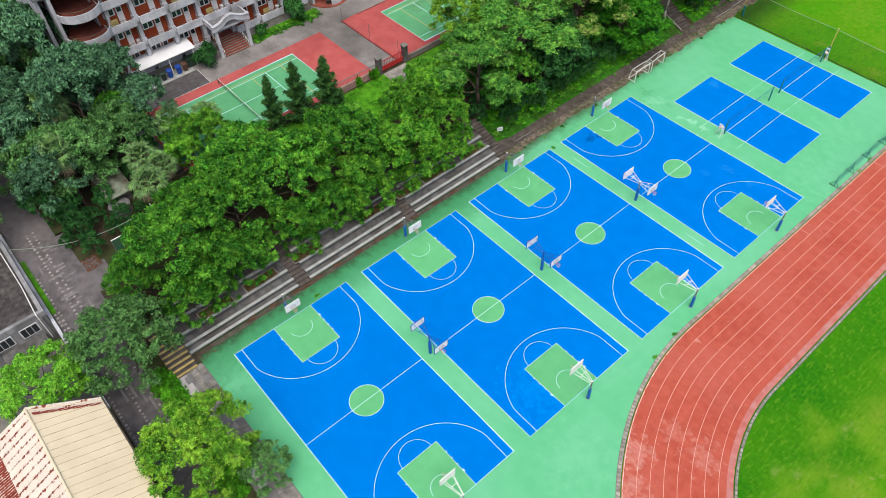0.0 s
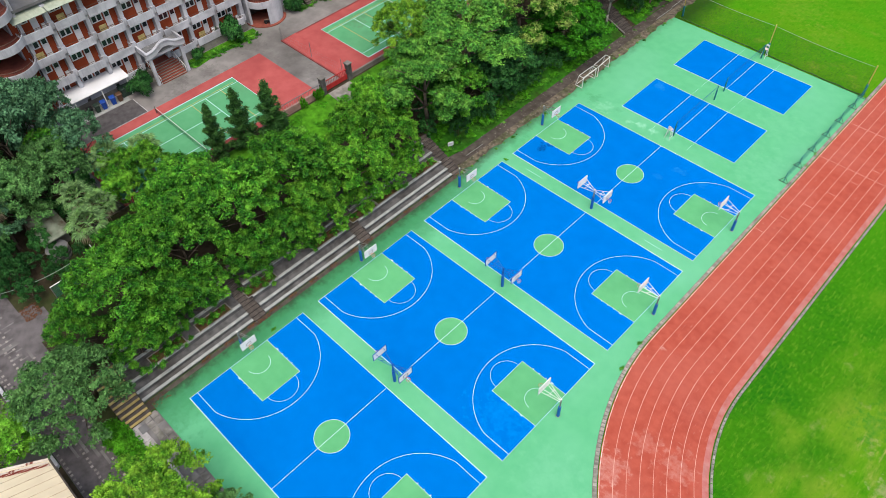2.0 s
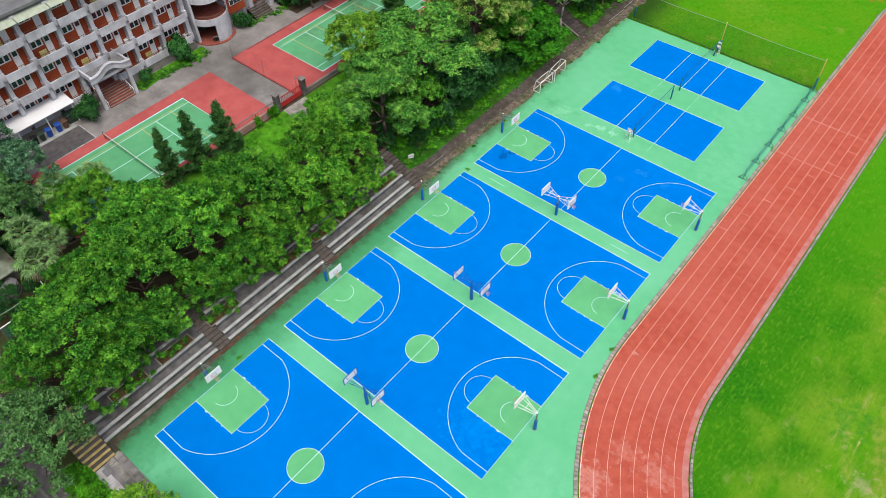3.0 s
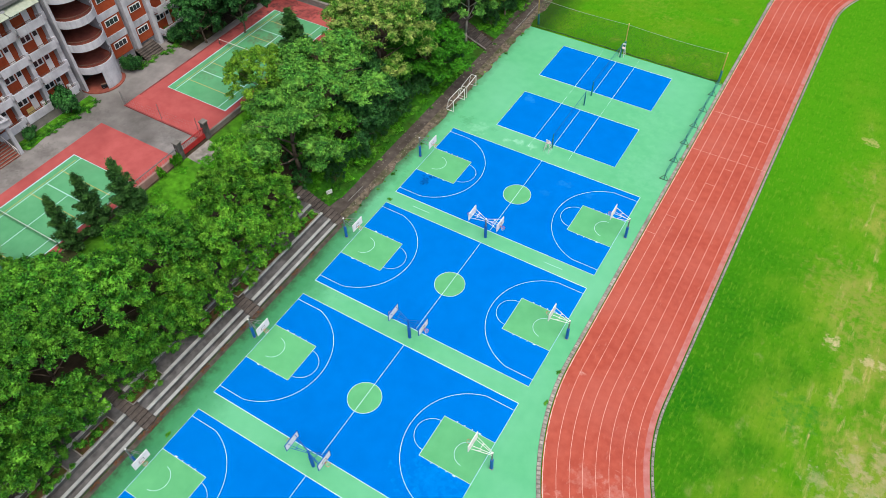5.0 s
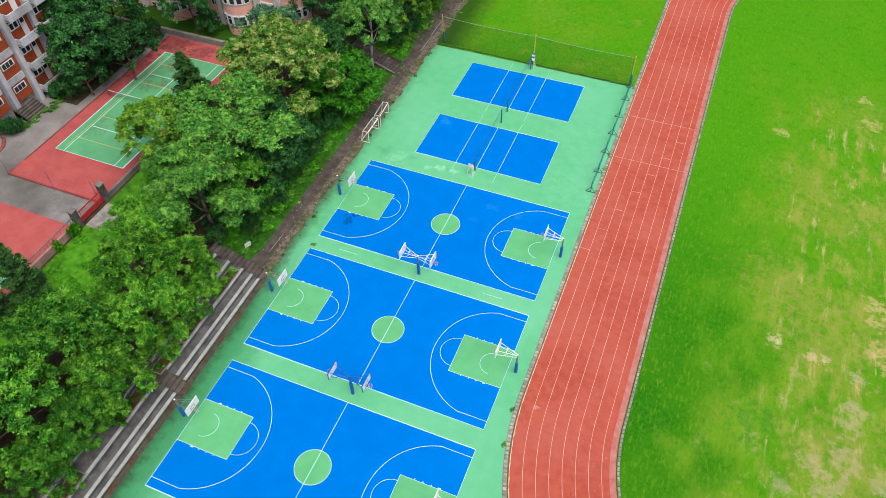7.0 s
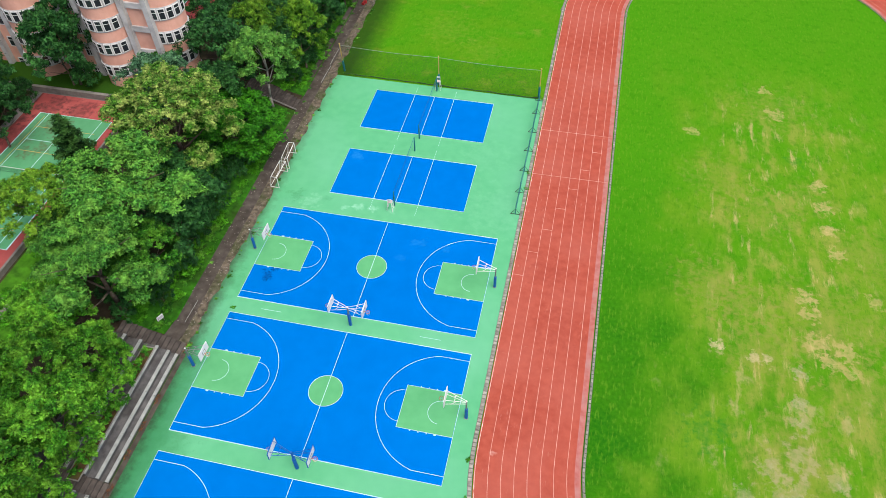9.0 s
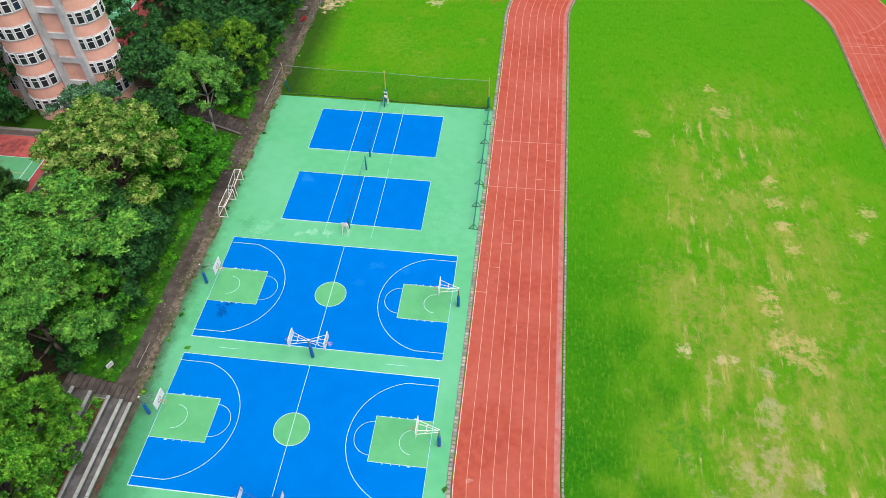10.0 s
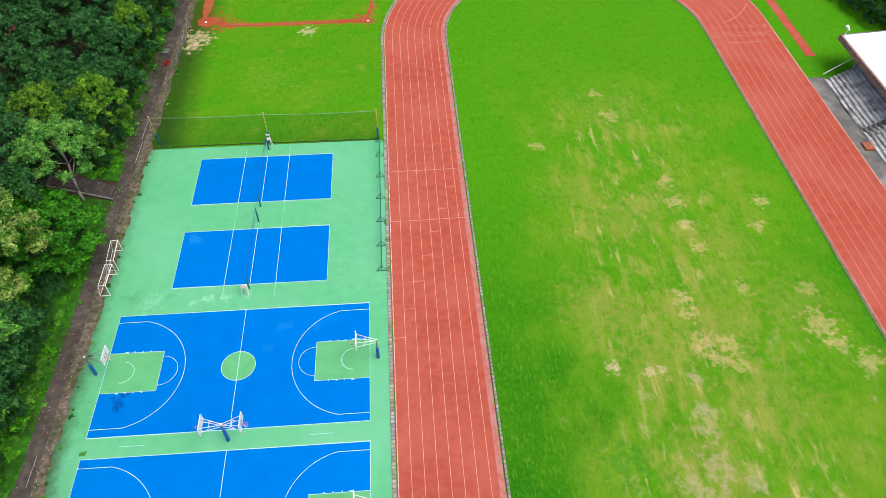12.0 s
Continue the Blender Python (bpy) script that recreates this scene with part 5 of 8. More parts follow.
def arm_set(parent, x0, x1, steel):
    """Two upper and two lower arms that spread from the post to the corners of the board."""
    for s in (-1, 1):
        part("arm", Shape().tube((x0, s * 0.08, 3.25), (x1, s * 0.55, 3.75), 0.029, n=8), steel, parent)
        part("arm", Shape().tube((x0, s * 0.08, 2.95), (x1, s * 0.55, 3.0), 0.029, n=8), steel, parent)
        part("strut", Shape().tube((x0 + 0.45 * (x1 - x0), s * 0.3, 3.47), (x0 + 0.7 * (x1 - x0), s * 0.4, 2.98), 0.028, n=6), steel, parent)
    part("crossbar", Shape().tube((x0 + 0.55 * (x1 - x0), -0.33, 3.5), (x0 + 0.55 * (x1 - x0), 0.33, 3.5), 0.03, n=6), steel, parent)


def hoop_stand(label, steel):
    h = thing("basketball_hoop", label, "basketball hoop", "basketball hoops at the ends of the courts")
    part("base_plate", Shape().bevel_box(-1.1, -0.2, 0.02, -0.7, 0.2, 0.05, 0.01), M["grey_steel"], h)
    part("post", Shape().tube((-0.9, 0, 0.02), (-0.9, 0, 3.35), 0.085), M["grey_steel"], h)
    part("padding", Shape().tube((-0.9, 0, 0.08), (-0.9, 0, 1.85), 0.17, n=14), M["blue_pad"], h, "blue foam padding")
    part("post_cap", Shape().tube((-0.9, 0, 3.35), (-0.9, 0, 3.40), 0.1, 0.04), M["white_steel"], h)
    arm_set(h, -0.9, 1.17, steel)
    backboard(h, 1.2, 1, M["white_steel"])
    return h


centres = [7.475, -9.7, -26.92, -44.12]
left = hoop_stand("white backboard on a blue padded post beside the bank", M["grey_steel"])
left.location = (0, centres[0], 0)
for y in centres[1:]:
    copy_thing(left, pose(0, y, 0))
right = place(hoop_stand("white backboard with long white arms beside the track", M["white_steel"]), pose(28, centres[0], 0, 0, 0, 180))
for y in centres[1:]:
    copy_thing(right, pose(28, y, 0, 0, 0, 180))


def double_hoop(steel, label):
    h = thing("double_basketball_hoop", label, "basketball hoop", "double hoops between courts")
    part("post", Shape().tube((0, 0, 0.02), (0, 0, 3.3), 0.10), M["blue_pad"] if steel is M["blue_pad"] else M["grey_steel"], h)
    part("padding", Shape().tube((0, 0, 0.05), (0, 0, 2.1), 0.18, n=14), M["blue_pad"], h, "blue foam padding")
    part("cap", Shape().tube((0, 0, 3.3), (0, 0, 3.42), 0.14, 0.08), steel, h)
    for s in (1, -1):
        arm_set(h, s * 0.1, s * 1.87, steel)
        backboard(h, s * 1.9, s, steel)
    return h


place(double_hoop(M["white_steel"], "pair of white backboards on white arms and one blue padded post"), (14.05, -1.15, 0))
d2 = place(double_hoop(M["blue_pad"], "pair of white backboards on blue arms and one blue post"), (14.0, -18.3, 0))
copy_thing(d2, pose(14.0, -35.5, 0))


def net_grid(p, q, z0, z1, sx, sz, w):
    """Netting between two upright lines, as crossing cords."""
    p, q = Vector(p), Vector(q)
    d = q - p
    n = max(2, int(d.length / sx))
    u = d.normalized()
    s = Shape()
    for i in range(n + 1):
        c = p + d * i / n
        s.add([(c.x - u.x * w / 2, c.y - u.y * w / 2, z0), (c.x + u.x * w / 2, c.y + u.y * w / 2, z0), (c.x + u.x * w / 2, c.y + u.y * w / 2, z1), (c.x - u.x * w / 2, c.y - u.y * w / 2, z1)], [(0, 1, 2, 3)])
    m = max(1, int((z1 - z0) / sz))
    for k in range(m + 1):
        z = z0 + (z1 - z0) * k / m
        s.add([(p.x, p.y, z - w / 2), (q.x, q.y, z - w / 2), (q.x, q.y, z + w / 2), (p.x, p.y, z + w / 2)], [(0, 1, 2, 3)])
    return s


def volleyball_net(y0, y1):
    v = thing("volleyball_net", "dark blue volleyball net between two blue posts", "net", "volleyball nets")
    for y in (y0, y1):
        p = part("post", Shape().tube((14.02, y, 0.02), (14.02, y, 2.5), 0.06), M["teal"], v)
        part("padding", Shape().tube((14.02, y, 0.05), (14.02, y, 1.75), 0.105, n=12), M["teal"], p)
    part("mesh", net_grid((14.02, y0, 0), (14.02, y1, 0), 1.43, 2.43, 0.12, 0.12, 0.006), M["net_blue"], v)
    part("top_tape", Shape().box(14.005, y0, 2.40, 14.035, y1, 2.45), M["net_blue"], v)
    return v


volleyball_net(18.0, 28.9)
volleyball_net(31.6, 42.9)


def umpire_stand():
    u = thing("umpire_stand", "pale metal umpire ladder chair beside the volleyball net", "umpire chair", "umpire chairs")
    for sx in (-1, 1):
        for sy in (-1, 1):
            part("leg", Shape().tube((sx * 0.42, sy * 0.38, 0.02), (sx * 0.26, sy * 0.24, 1.45), 0.028, n=6), M["white_steel"], u)
    for z, k in ((0.4, 0.38), (0.8, 0.33), (1.2, 0.29)):
        part("rung", Shape().tube((-k, -k, z), (k, -k, z), 0.022, n=6), M["white_steel"], u)
        part("rung", Shape().tube((-k, k, z), (k, k, z), 0.022, n=6), M["white_steel"], u)
    part("seat", Shape().bevel_box(-0.3, -0.27, 1.42, 0.3, 0.27, 1.48), M["seat_pink"], u, "faded pinkish seat")
    for y in (-0.24, 0.24):
        part("back_post", Shape().tube((-0.26, y, 1.45), (-0.3, y, 2.1), 0.024, n=6), M["white_steel"], u)
    part("backrest", Shape().box(-0.31, -0.25, 1.8, -0.27, 0.25, 2.08), M["white_steel"], u)
    return u


um = place(umpire_stand(), pose(13.7, 17.25, 0, 0, 0, 90))
copy_thing(um, pose(14.1, 43.5, 0, 0, 0, -90))

mesh_fence = thing("wire_fence", "thin wire mesh fence between two slender grey posts", "fence")
for x, y in ((-39.9, -8.0), (-33.2, -7.6), (-26.6, -7.2)):
    part("post", Shape().tube((x, y, 4.0), (x, y, 6.6), 0.04, n=6), M["grey_steel"], mesh_fence)
part("mesh", net_grid((-39.9, -8.0, 0), (-26.6, -7.2, 0), 4.1, 5.6, 0.5, 0.5, 0.012), M["grey_steel"], mesh_fence)

# tall ball net at the far end
ball_net = thing("ball_net", "tall dark net across the end of the courts", "net")
part("mesh", net_grid((-1.4, 44.9, 0), (29.3, 44.35, 0), 0.05, 4.6, 0.10, 0.10, 0.011), M["dark_net"], ball_net)
sag = [(-1.4 + 30.7 * i / 24, 44.9 - 0.55 * i / 24, 4.8 - 0.2 * math.sin(math.pi * ((i / 12) % 1))) for i in range(25)]
part("top_rope", Shape().path_tube(sag, 0.028), M["rope"], ball_net)
part("foot_hem", Shape().path_tube([(-1.2 + 30.4 * i / 40, 44.55 - 0.4 * i / 40 + 0.1 * math.sin(i * 1.3), 0.06) for i in range(41)], 0.06), M["bin_dark"], ball_net)
pole = thing("net_pole", "yellow and blue steel pole that holds the ball net", "pole", "net poles")
part("shaft", Shape().tube((0, 0, 0), (0, 0, 5.0), 0.075), M["yellow_pole"], pole)
part("sleeve", Shape().tube((0, 0, 0), (0, 0, 1.9), 0.16, n=12), M["teal"], pole, "blue-green padded sleeve")
part("cap", Shape().tube((0, 0, 5.0), (0, 0, 5.05), 0.1), M["yellow_pole"], pole)
pole.location = (13.95, 44.65, 0)
copy_thing(pole, pose(-1.35, 45.2, 0.05, 3, -2, 0))
copy_thing(pole, pose(29.3, 44.4, 0))

# portable fence beside the track
fence = thing("fence", "low green portable fence with triangular feet beside the track", "fence")
fys = [19.6, 23.6, 27.8, 32.0, 36.1, 40.4, 43.6]
for y in fys:
    p = part("post", Shape().tube((29.5, y, 0.02), (29.5, y, 1.9), 0.045, n=8), M["teal"], fence)
    for s in (-1, 1):
        part("brace", Shape().tube((29.5 + s * 0.62, y, 0.05), (29.5, y, 0.95), 0.032, n=6), M["bin_dark"], p)
    part("foot", Shape().tube((28.85, y, 0.05), (30.15, y, 0.05), 0.045, n=6), M["bin_dark"], p)
part("mesh", net_grid((29.5, fys[0], 0), (29.5, fys[-1], 0), 0.3, 1.85, 0.2, 0.2, 0.022), M["green_net"], fence)
for z in (0.3, 1.1, 1.85):
    part("rail", Shape().tube((29.5, fys[0], z), (29.5, fys[-1], z), 0.022, n=6), M["teal"], fence)

# two small goals by the path
goal = thing("football_goal", "small white tubular goal standing beside the path", "goal", "small goals")
W = 1.6
for y in (-W, W):
    part("post", Shape().tube((0.45, y, 0.02), (0.45, y, 1.9), 0.05, n=8), M["white_steel"], goal)
    part("back_post", Shape().tube((-0.75, y, 0.02), (-0.35, y, 1.9), 0.035, n=8), M["white_steel"], goal)
    part("top_stay", Shape().tube((0.45, y, 1.88), (-0.35, y, 1.88), 0.035, n=8), M["white_steel"], goal)
    part("ground_bar", Shape().tube((0.45, y, 0.06), (-0.75, y, 0.06), 0.035, n=8), M["white_steel"], goal)
part("crossbar", Shape().tube((0.45, -W, 1.9), (0.45, W, 1.9), 0.05, n=8), M["white_steel"], goal)
part("back_bar", Shape().tube((-0.35, -W, 1.88), (-0.35, W, 1.88), 0.035, n=8), M["white_steel"], goal)
part("rear_ground_bar", Shape().tube((-0.75, -W, 0.06), (-0.75, W, 0.06), 0.035, n=8), M["white_steel"], goal)
goal.matrix_basis = pose(-2.3, 19.7, 0.0)
copy_thing(goal, pose(-2.4, 23.5, 0.0, 0, 0, 4))

# ---- bleachers on the bank ----
RUNS = [(-3.0, 0.42), (-3.8, 0.9), (-4.95, 1.45), (-6.65, 2.05), (-8.3, 2.65)]


def bleacher(y0, y1, label):
    b = thing("bleacher", label, "bleacher", "bleacher blocks", "structure")
    for i, (x, z) in enumerate(RUNS):
        back = RUNS[i + 1][0] if i < 4 else -9.9
        part("tread", Shape().box(back - 0.05, y0, z - 0.75, x, y1, z - 0.04), M["tread"], b, "dark stained concrete tread")
        k = y0
        while k < y1 - 0.1:
            e = min(k + 4.75, y1)
            part("seat_edge", Shape().bevel_box(x - 0.30, k + 0.02, z - 0.1, x + 0.04, e - 0.02, z + 0.03, 0.02), M["nosing"], b, "pale painted seat edge")
            k = e
    return b


bleacher(-55.2, -41.2, "dark concrete bleacher block with pale seat edges at the bank's end")
bleacher(-39.6, -25.2, "dark concrete bleacher block with pale seat edges under trees")
bleacher(-23.6, -8.9, "dark concrete bleacher block with pale seat edges near the path")


def stairs(y0, y1, x0, x1, z1, n, nose, label, cat="stairs"):
    s = thing("stairs", label, cat, "flights of stairs on the bank", "structure")
    for i in range(n):
        xa, xb, z = x0 + (x1 - x0) * i / n, x0 + (x1 - x0) * (i + 1) / n, z1 * (i + 1) / n
        part("step", Shape().box(xb - 0.02, y0, z - 0.6, xa, y1, z), M["step"], s)
        if nose:
            part("nosing", Shape().box(xa - 0.26, y0 + 0.02, z - 0.08, xa + 0.015, y1 - 0.02, z + 0.012), nose, s, "worn yellow nosing")
    return s


for y in (-41.18, -25.18, -8.88):
    stairs(y, y + 1.56, -2.9, -9.5, 2.65, 13, None, "brown stained concrete steps between the bleachers")
stairs(-57.9, -55.25, -1.3, -8.0, 2.4, 11, M["yellow"], "concrete steps with worn yellow nosings")
up = thing("stairs", "old dark steps from the path up to the wood", "stairs", "flights of stairs on the bank", "structure")
for i in range(14):
    xa = -5.5 - 0.55 * i
    z = height(xa - 0.3, 35) + 0.12
    part("step", Shape().box(xa - 0.55, 34.3 + 0.05 * i, z - 0.4, xa, 36.6 + 0.1 * i, z), M["step"], up)
part("side_kerb", Shape().tube((-5.2, 34.0, 0.35), (-13, 34.7, height(-13, 35) + 0.2), 0.12, n=6), M["concrete"], up)

sign = thing("sign_board", "small pale notice board on two legs in the grass", "sign")
for y in (-0.3, 0.3):
    part("leg", Shape().tube((0, y, 0), (0, y, 0.9), 0.03, n=6), M["grey_steel"], sign)
part("panel", Shape().box(-0.02, -0.4, 0.5, 0.02, 0.4, 1.15), M["board"], sign)
for z in (0.7, 0.82, 0.94):
    part("text_bar", Shape().box(0.021, -0.3, z, 0.025, 0.25, z + 0.05), M["grey_steel"], sign)
sign.matrix_basis = pose(-6.6, -5.4, height(-6.6, -5.4) + 0.03, 0, 0, -25)

# dry leaves drifted against the lowest seats, and weeds along the edges
def scatter(name, label, category, boxes, count, size, material, seed):
    rng = np.random.default_rng(seed)
    v, f = [], []
    for i in range(count):
        x0, y0, x1, y1 = boxes[i % len(boxes)]
        x, y = x0 + (x1 - x0) * rng.random(), y0 + (y1 - y0) * rng.random()
        z = (0.045 if x > -3 else height(x, y) + 0.06) + 0.03 * rng.random()
        a, k = rng.random() * 6.283, size * (0.6 + 0.8 * rng.random())
        c, s_ = math.cos(a) * k, math.sin(a) * k
        q = len(v)
        v += [(x - c, y - s_, z), (x + s_ * 0.5, y - c * 0.5, z + 0.04), (x + c, y + s_, z + 0.01), (x - s_ * 0.5, y + c * 0.5, z + 0.02)]
        f.append((q, q + 1, q + 2, q + 3))
    sh = Shape()
    sh.v, sh.f = v, f
    return tagged(part(name, sh, material), label, category, kind="stuff")


scatter("leaf_litter", "dry orange-brown leaves drifted along the gutter", "leaves", [(-2.95, -55.0, -2.3, -9.0), (-2.9, -54.9, -1.6, -52.8), (-3.0, -8.9, -2.3, -7.0), (-2.9, -41.2, -2.3, -39.4), (-2.9, -25.3, -2.4, -23.5)], 260, 0.09, M["litter"], 3)
scatter("leaf_litter", "heap of dry orange leaves beside the lane", "leaves", [(-20.4, -59.0, -18.4, -57.2), (-9.0, -24.8, -7.5, -23.6), (-7.5, -13.0, -6.8, -9.5)], 500, 0.13, M["litter"], 4)


scatter("leaf_litter", "small brown heaps of wet leaves in the gutter", "leaves", [(-3.0, y - 0.55, -2.6, y + 0.55) for y in (-47.8, -44.8, -41.8, -38.7, -35.8, -32.8, -29.7, -26.6, -20.5, -17.4, -14.3)], 520, 0.09, M["litter"], 6)


def grass_fringe(pts, label, seed, reach, per_metre, size):
    """Blades that lean over an edge along pts."""
    rng = np.random.default_rng(seed)
    sh = Shape()
    for a, b in zip(pts, pts[1:]):
        a, b = Vector((*a, 0)), Vector((*b, 0))
        d = b - a
        o = Vector((d.y, -d.x, 0)).normalized()
        for i in range(int(d.length * per_metre)):
            thick = max(0.0, math.sin((a + d * 0.5).y * 0.8 + i * 0.07)) * 0.5 + 0.5
            c = a + d * rng.random() + o * reach * rng.normal() * thick
            w, u = rng.random() * 6.283, size * (0.5 + rng.random())
            f = Vector((math.cos(w), math.sin(w), 0)) * u
            g = Vector((-f.y, f.x, 0)) * 0.3
            z = Vector((0, 0, 0.03))
            sh.add([c + g + z, c - g + z, c + f + z + Vector((0, 0, u * 0.8))], [(0, 1, 2)])
    return tagged(part("grass_fringe", sh, L_VERGE), label, "grass", kind="stuff")


L_VERGE = leaf_mat("lawn_edge_blades", (0.015, 0.085, 0.004), (0.045, 0.180, 0.006), (0.070, 0.200, 0.010))
grass_fringe([(x, y) for x, y in west_in], "green grass blades leaning over the inner kerb", 51, 0.12, 60, 0.10)
grass_fringe(east_in, "green grass blades along the far kerb", 52, 0.16, 40, 0.12)
grass_fringe([(-1.4, 44.5), (6, 44.4), (14, 44.3), (22, 44.1), (29.4, 44.0)], "dark grass along the foot of the ball net", 53, 0.12, 60, 0.12)
grass_fringe([(30.2, y) for y in (-4, 4, 12, 19)] , "thin weeds along the outer kerb", 54, 0.06, 10, 0.08)

# planting pockets in the third row of the bleachers
M["litter_soil"] = mat("reddish_litter_soil", (0.035, 0.024, 0.012), (0.085, 0.048, 0.024), 2.2, 0.95, 0.5, wear=(0.022, 0.060, 0.008), wear_scale=0.6, wear_amount=0.9)
pocket = thing("planter", "low concrete planter with leaf-littered soil in the bleachers", "planter", "planters in the bleachers")
part("soil", Shape().bevel_box(-0.6, -2.0, 0.0, 0.6, 2.0, 0.05, 0.03), M["litter_soil"], pocket)
for sx, sy, dx, dy in ((0.66, 0, 0.06, 2.12), (-0.66, 0, 0.06, 2.12), (0, 2.06, 0.6, 0.06), (0, -2.06, 0.6, 0.06)):
    part("rim", Shape().bevel_box(sx - dx, sy - dy, 0.0, sx + dx, sy + dy, 0.09, 0.015), M["concrete"], pocket)
place(pocket, (-5.8, -22.3, 1.455))
for y in (-11.4, -18.0, -28.4, -38.0, -44.4, -50.2):
    copy_thing(pocket, pose(-5.8, y, 1.455))

scatter("rubble", "small grey stones and broken concrete along the path", "rubble", [(-3.75, -7.0, -2.7, 44.0), (-3.6, 44.0, -2.6, 70.0), (-5.4, -7.0, -3.8, 70.0)], 700, 0.09, M["kerb"], 8)
pipe = thing("pipe", "pale plastic pipe lying along the path", "pipe", "pipes on the path")
part("tube", Shape().path_tube([(-4.3, -6.2, 0.14), (-4.28, -4.0, 0.13), (-4.22, -1.5, 0.13)], 0.035), M["nosing"], pipe)
part("joint", Shape().tube((-4.28, -4.1, 0.13), (-4.28, -3.9, 0.13), 0.05, n=8), M["nosing"], pipe)
copy_thing(pipe, pose(0.35, 47.5, 0, 0, 0, 0))
copy_thing(pipe, pose(0.1, 52.5, 0, 0, 0, 1))

crate = thing("crate", "small red plastic crate on the muddy path", "crate")
part("body", Shape().bevel_box(-0.28, -0.2, 0, 0.28, 0.2, 0.05, 0.02).box(-0.28, -0.2, 0.05, -0.24, 0.2, 0.36).box(0.24, -0.2, 0.05, 0.28, 0.2, 0.36).box(-0.24, -0.2, 0.05, 0.24, -0.16, 0.36).box(-0.24, 0.16, 0.05, 0.24, 0.2, 0.36), M["gate_red"], crate)
part("rim", Shape().box(-0.31, -0.23, 0.33, -0.24, 0.23, 0.38).box(0.24, -0.23, 0.33, 0.31, 0.23, 0.38).box(-0.24, -0.23, 0.33, 0.24, -0.16, 0.38).box(-0.24, 0.16, 0.33, 0.24, 0.23, 0.38), M["gate_red"], crate)
place(crate, pose(-3.95, 65.3, height(-3.95, 65.3) + 0.07, 0, 0, 25))

# broken fence beside the northern end of the path
bf = thing("broken_fence", "collapsed grey steel fence leaning beside the path", "fence")
rf = random.Random(31)
for i in range(8):
    y = 64.8 + 1.7 * i
    part("post", Shape().tube((-2.35, y, 0.0), (-2.35 + rf.uniform(-0.5, 0.5), y + rf.uniform(-0.3, 0.3), 1.5), 0.035, n=6), M["grey_steel"], bf)
    if i < 7:
        z0, z1 = rf.uniform(0.3, 1.4), rf.uniform(0.3, 1.4)
        part("rail", Shape().tube((-2.35, y, z0), (-2.35 + rf.uniform(-0.3, 0.3), y + 1.7, z1), 0.028, n=6), M["grey_steel"], bf)
        part("brace", Shape().tube((-2.3, y + 0.2, 0.1), (-2.5, y + 1.5, 1.3), 0.022, n=6), M["grey_steel"], bf)
part("wire_mesh", net_grid((-2.38, 64.8, 0), (-2.38, 76.6, 0), 0.1, 1.3, 0.3, 0.3, 0.016), M["grey_steel"], bf)
crate = thing("red_crate", "small red plastic crate standing on the path", "crate")
part("tub", Shape().bevel_box(-4.35, 64.5, 0.07, -3.9, 65.1, 0.4, 0.03), M["gate_red"], crate)
part("rim", Shape().box(-4.39, 64.46, 0.36, -3.86, 65.14, 0.40).box(-4.2, 64.6, 0.40, -4.05, 65.0, 0.48), M["gate_red"], crate)
boards = thing("plank_bridge", "weathered planks laid across the drain beside the path", "planks")
for k in range(4):
    part("plank", Shape().bevel_box(-6.4, 67.9 + 0.32 * k, 0.28, -4.3, 68.15 + 0.32 * k, 0.36, 0.015), M["concrete"], boards)


# ---- trees ----
def leaf_mesh(name, rng, centres, radii, count, size, material, squash=0.8, lift=0.35, shell=0.55, narrow=0.62, spray=7):
    """Single three-cornered leaves gathered in small sprays over the clumps of a crown."""
    c, r = np.array(centres), np.array(radii)
    sprays = count // spray
    pick = rng.choice(len(c), sprays, p=r ** 2 / (r ** 2).sum())
    d = rng.normal(size=(sprays, 3))
    d /= np.linalg.norm(d, axis=1)[:, None]
    low = d[:, 2] < -0.25
    d[low, 2] *= -1
    rad = r[pick] * (shell + (1 - shell) * rng.random(sprays) ** 0.6) * (1 + 0.22 * (rng.random(sprays) < 0.12))
    tip = c[pick] + d * rad[:, None] * np.array([1, 1, squash])
    count = sprays * spray
    d = np.repeat(d, spray, axis=0)
    pos = np.repeat(tip, spray, axis=0) + rng.normal(size=(count, 3)) * size * np.array([1.0, 1.0, 0.7])
    nrm = d + rng.normal(size=(count, 3)) * 0.5 + np.array([0, 0, lift])
    nrm /= np.linalg.norm(nrm, axis=1)[:, None]
    side = np.cross(nrm, rng.normal(size=(count, 3)))
    side /= np.linalg.norm(side, axis=1)[:, None]
    fwd = np.cross(nrm, side)
    s = size * (0.6 + 0.8 * rng.random(count))[:, None]
    a = pos - fwd * s + side * s * narrow
    b = pos - fwd * s * 0.7 - side * s * narrow
    e = pos + fwd * s * 1.05 - nrm * s * 0.25
    v = np.stack([a, e, b], 1).reshape(-1, 3)
    me = bpy.data.meshes.new(name)
    me.vertices.add(len(v))
    me.vertices.foreach_set("co", v.astype(np.float32).ravel())
    me.loops.add(3 * count)
    me.loops.foreach_set("vertex_index", np.arange(3 * count, dtype=np.int32))
    me.polygons.add(count)
    me.polygons.foreach_set("loop_start", np.arange(0, 3 * count, 3, dtype=np.int32))
    me.polygons.foreach_set("loop_total", np.full(count, 3, dtype=np.int32))
    me.materials.append(material)
    me.update(calc_edges=True)
    return me


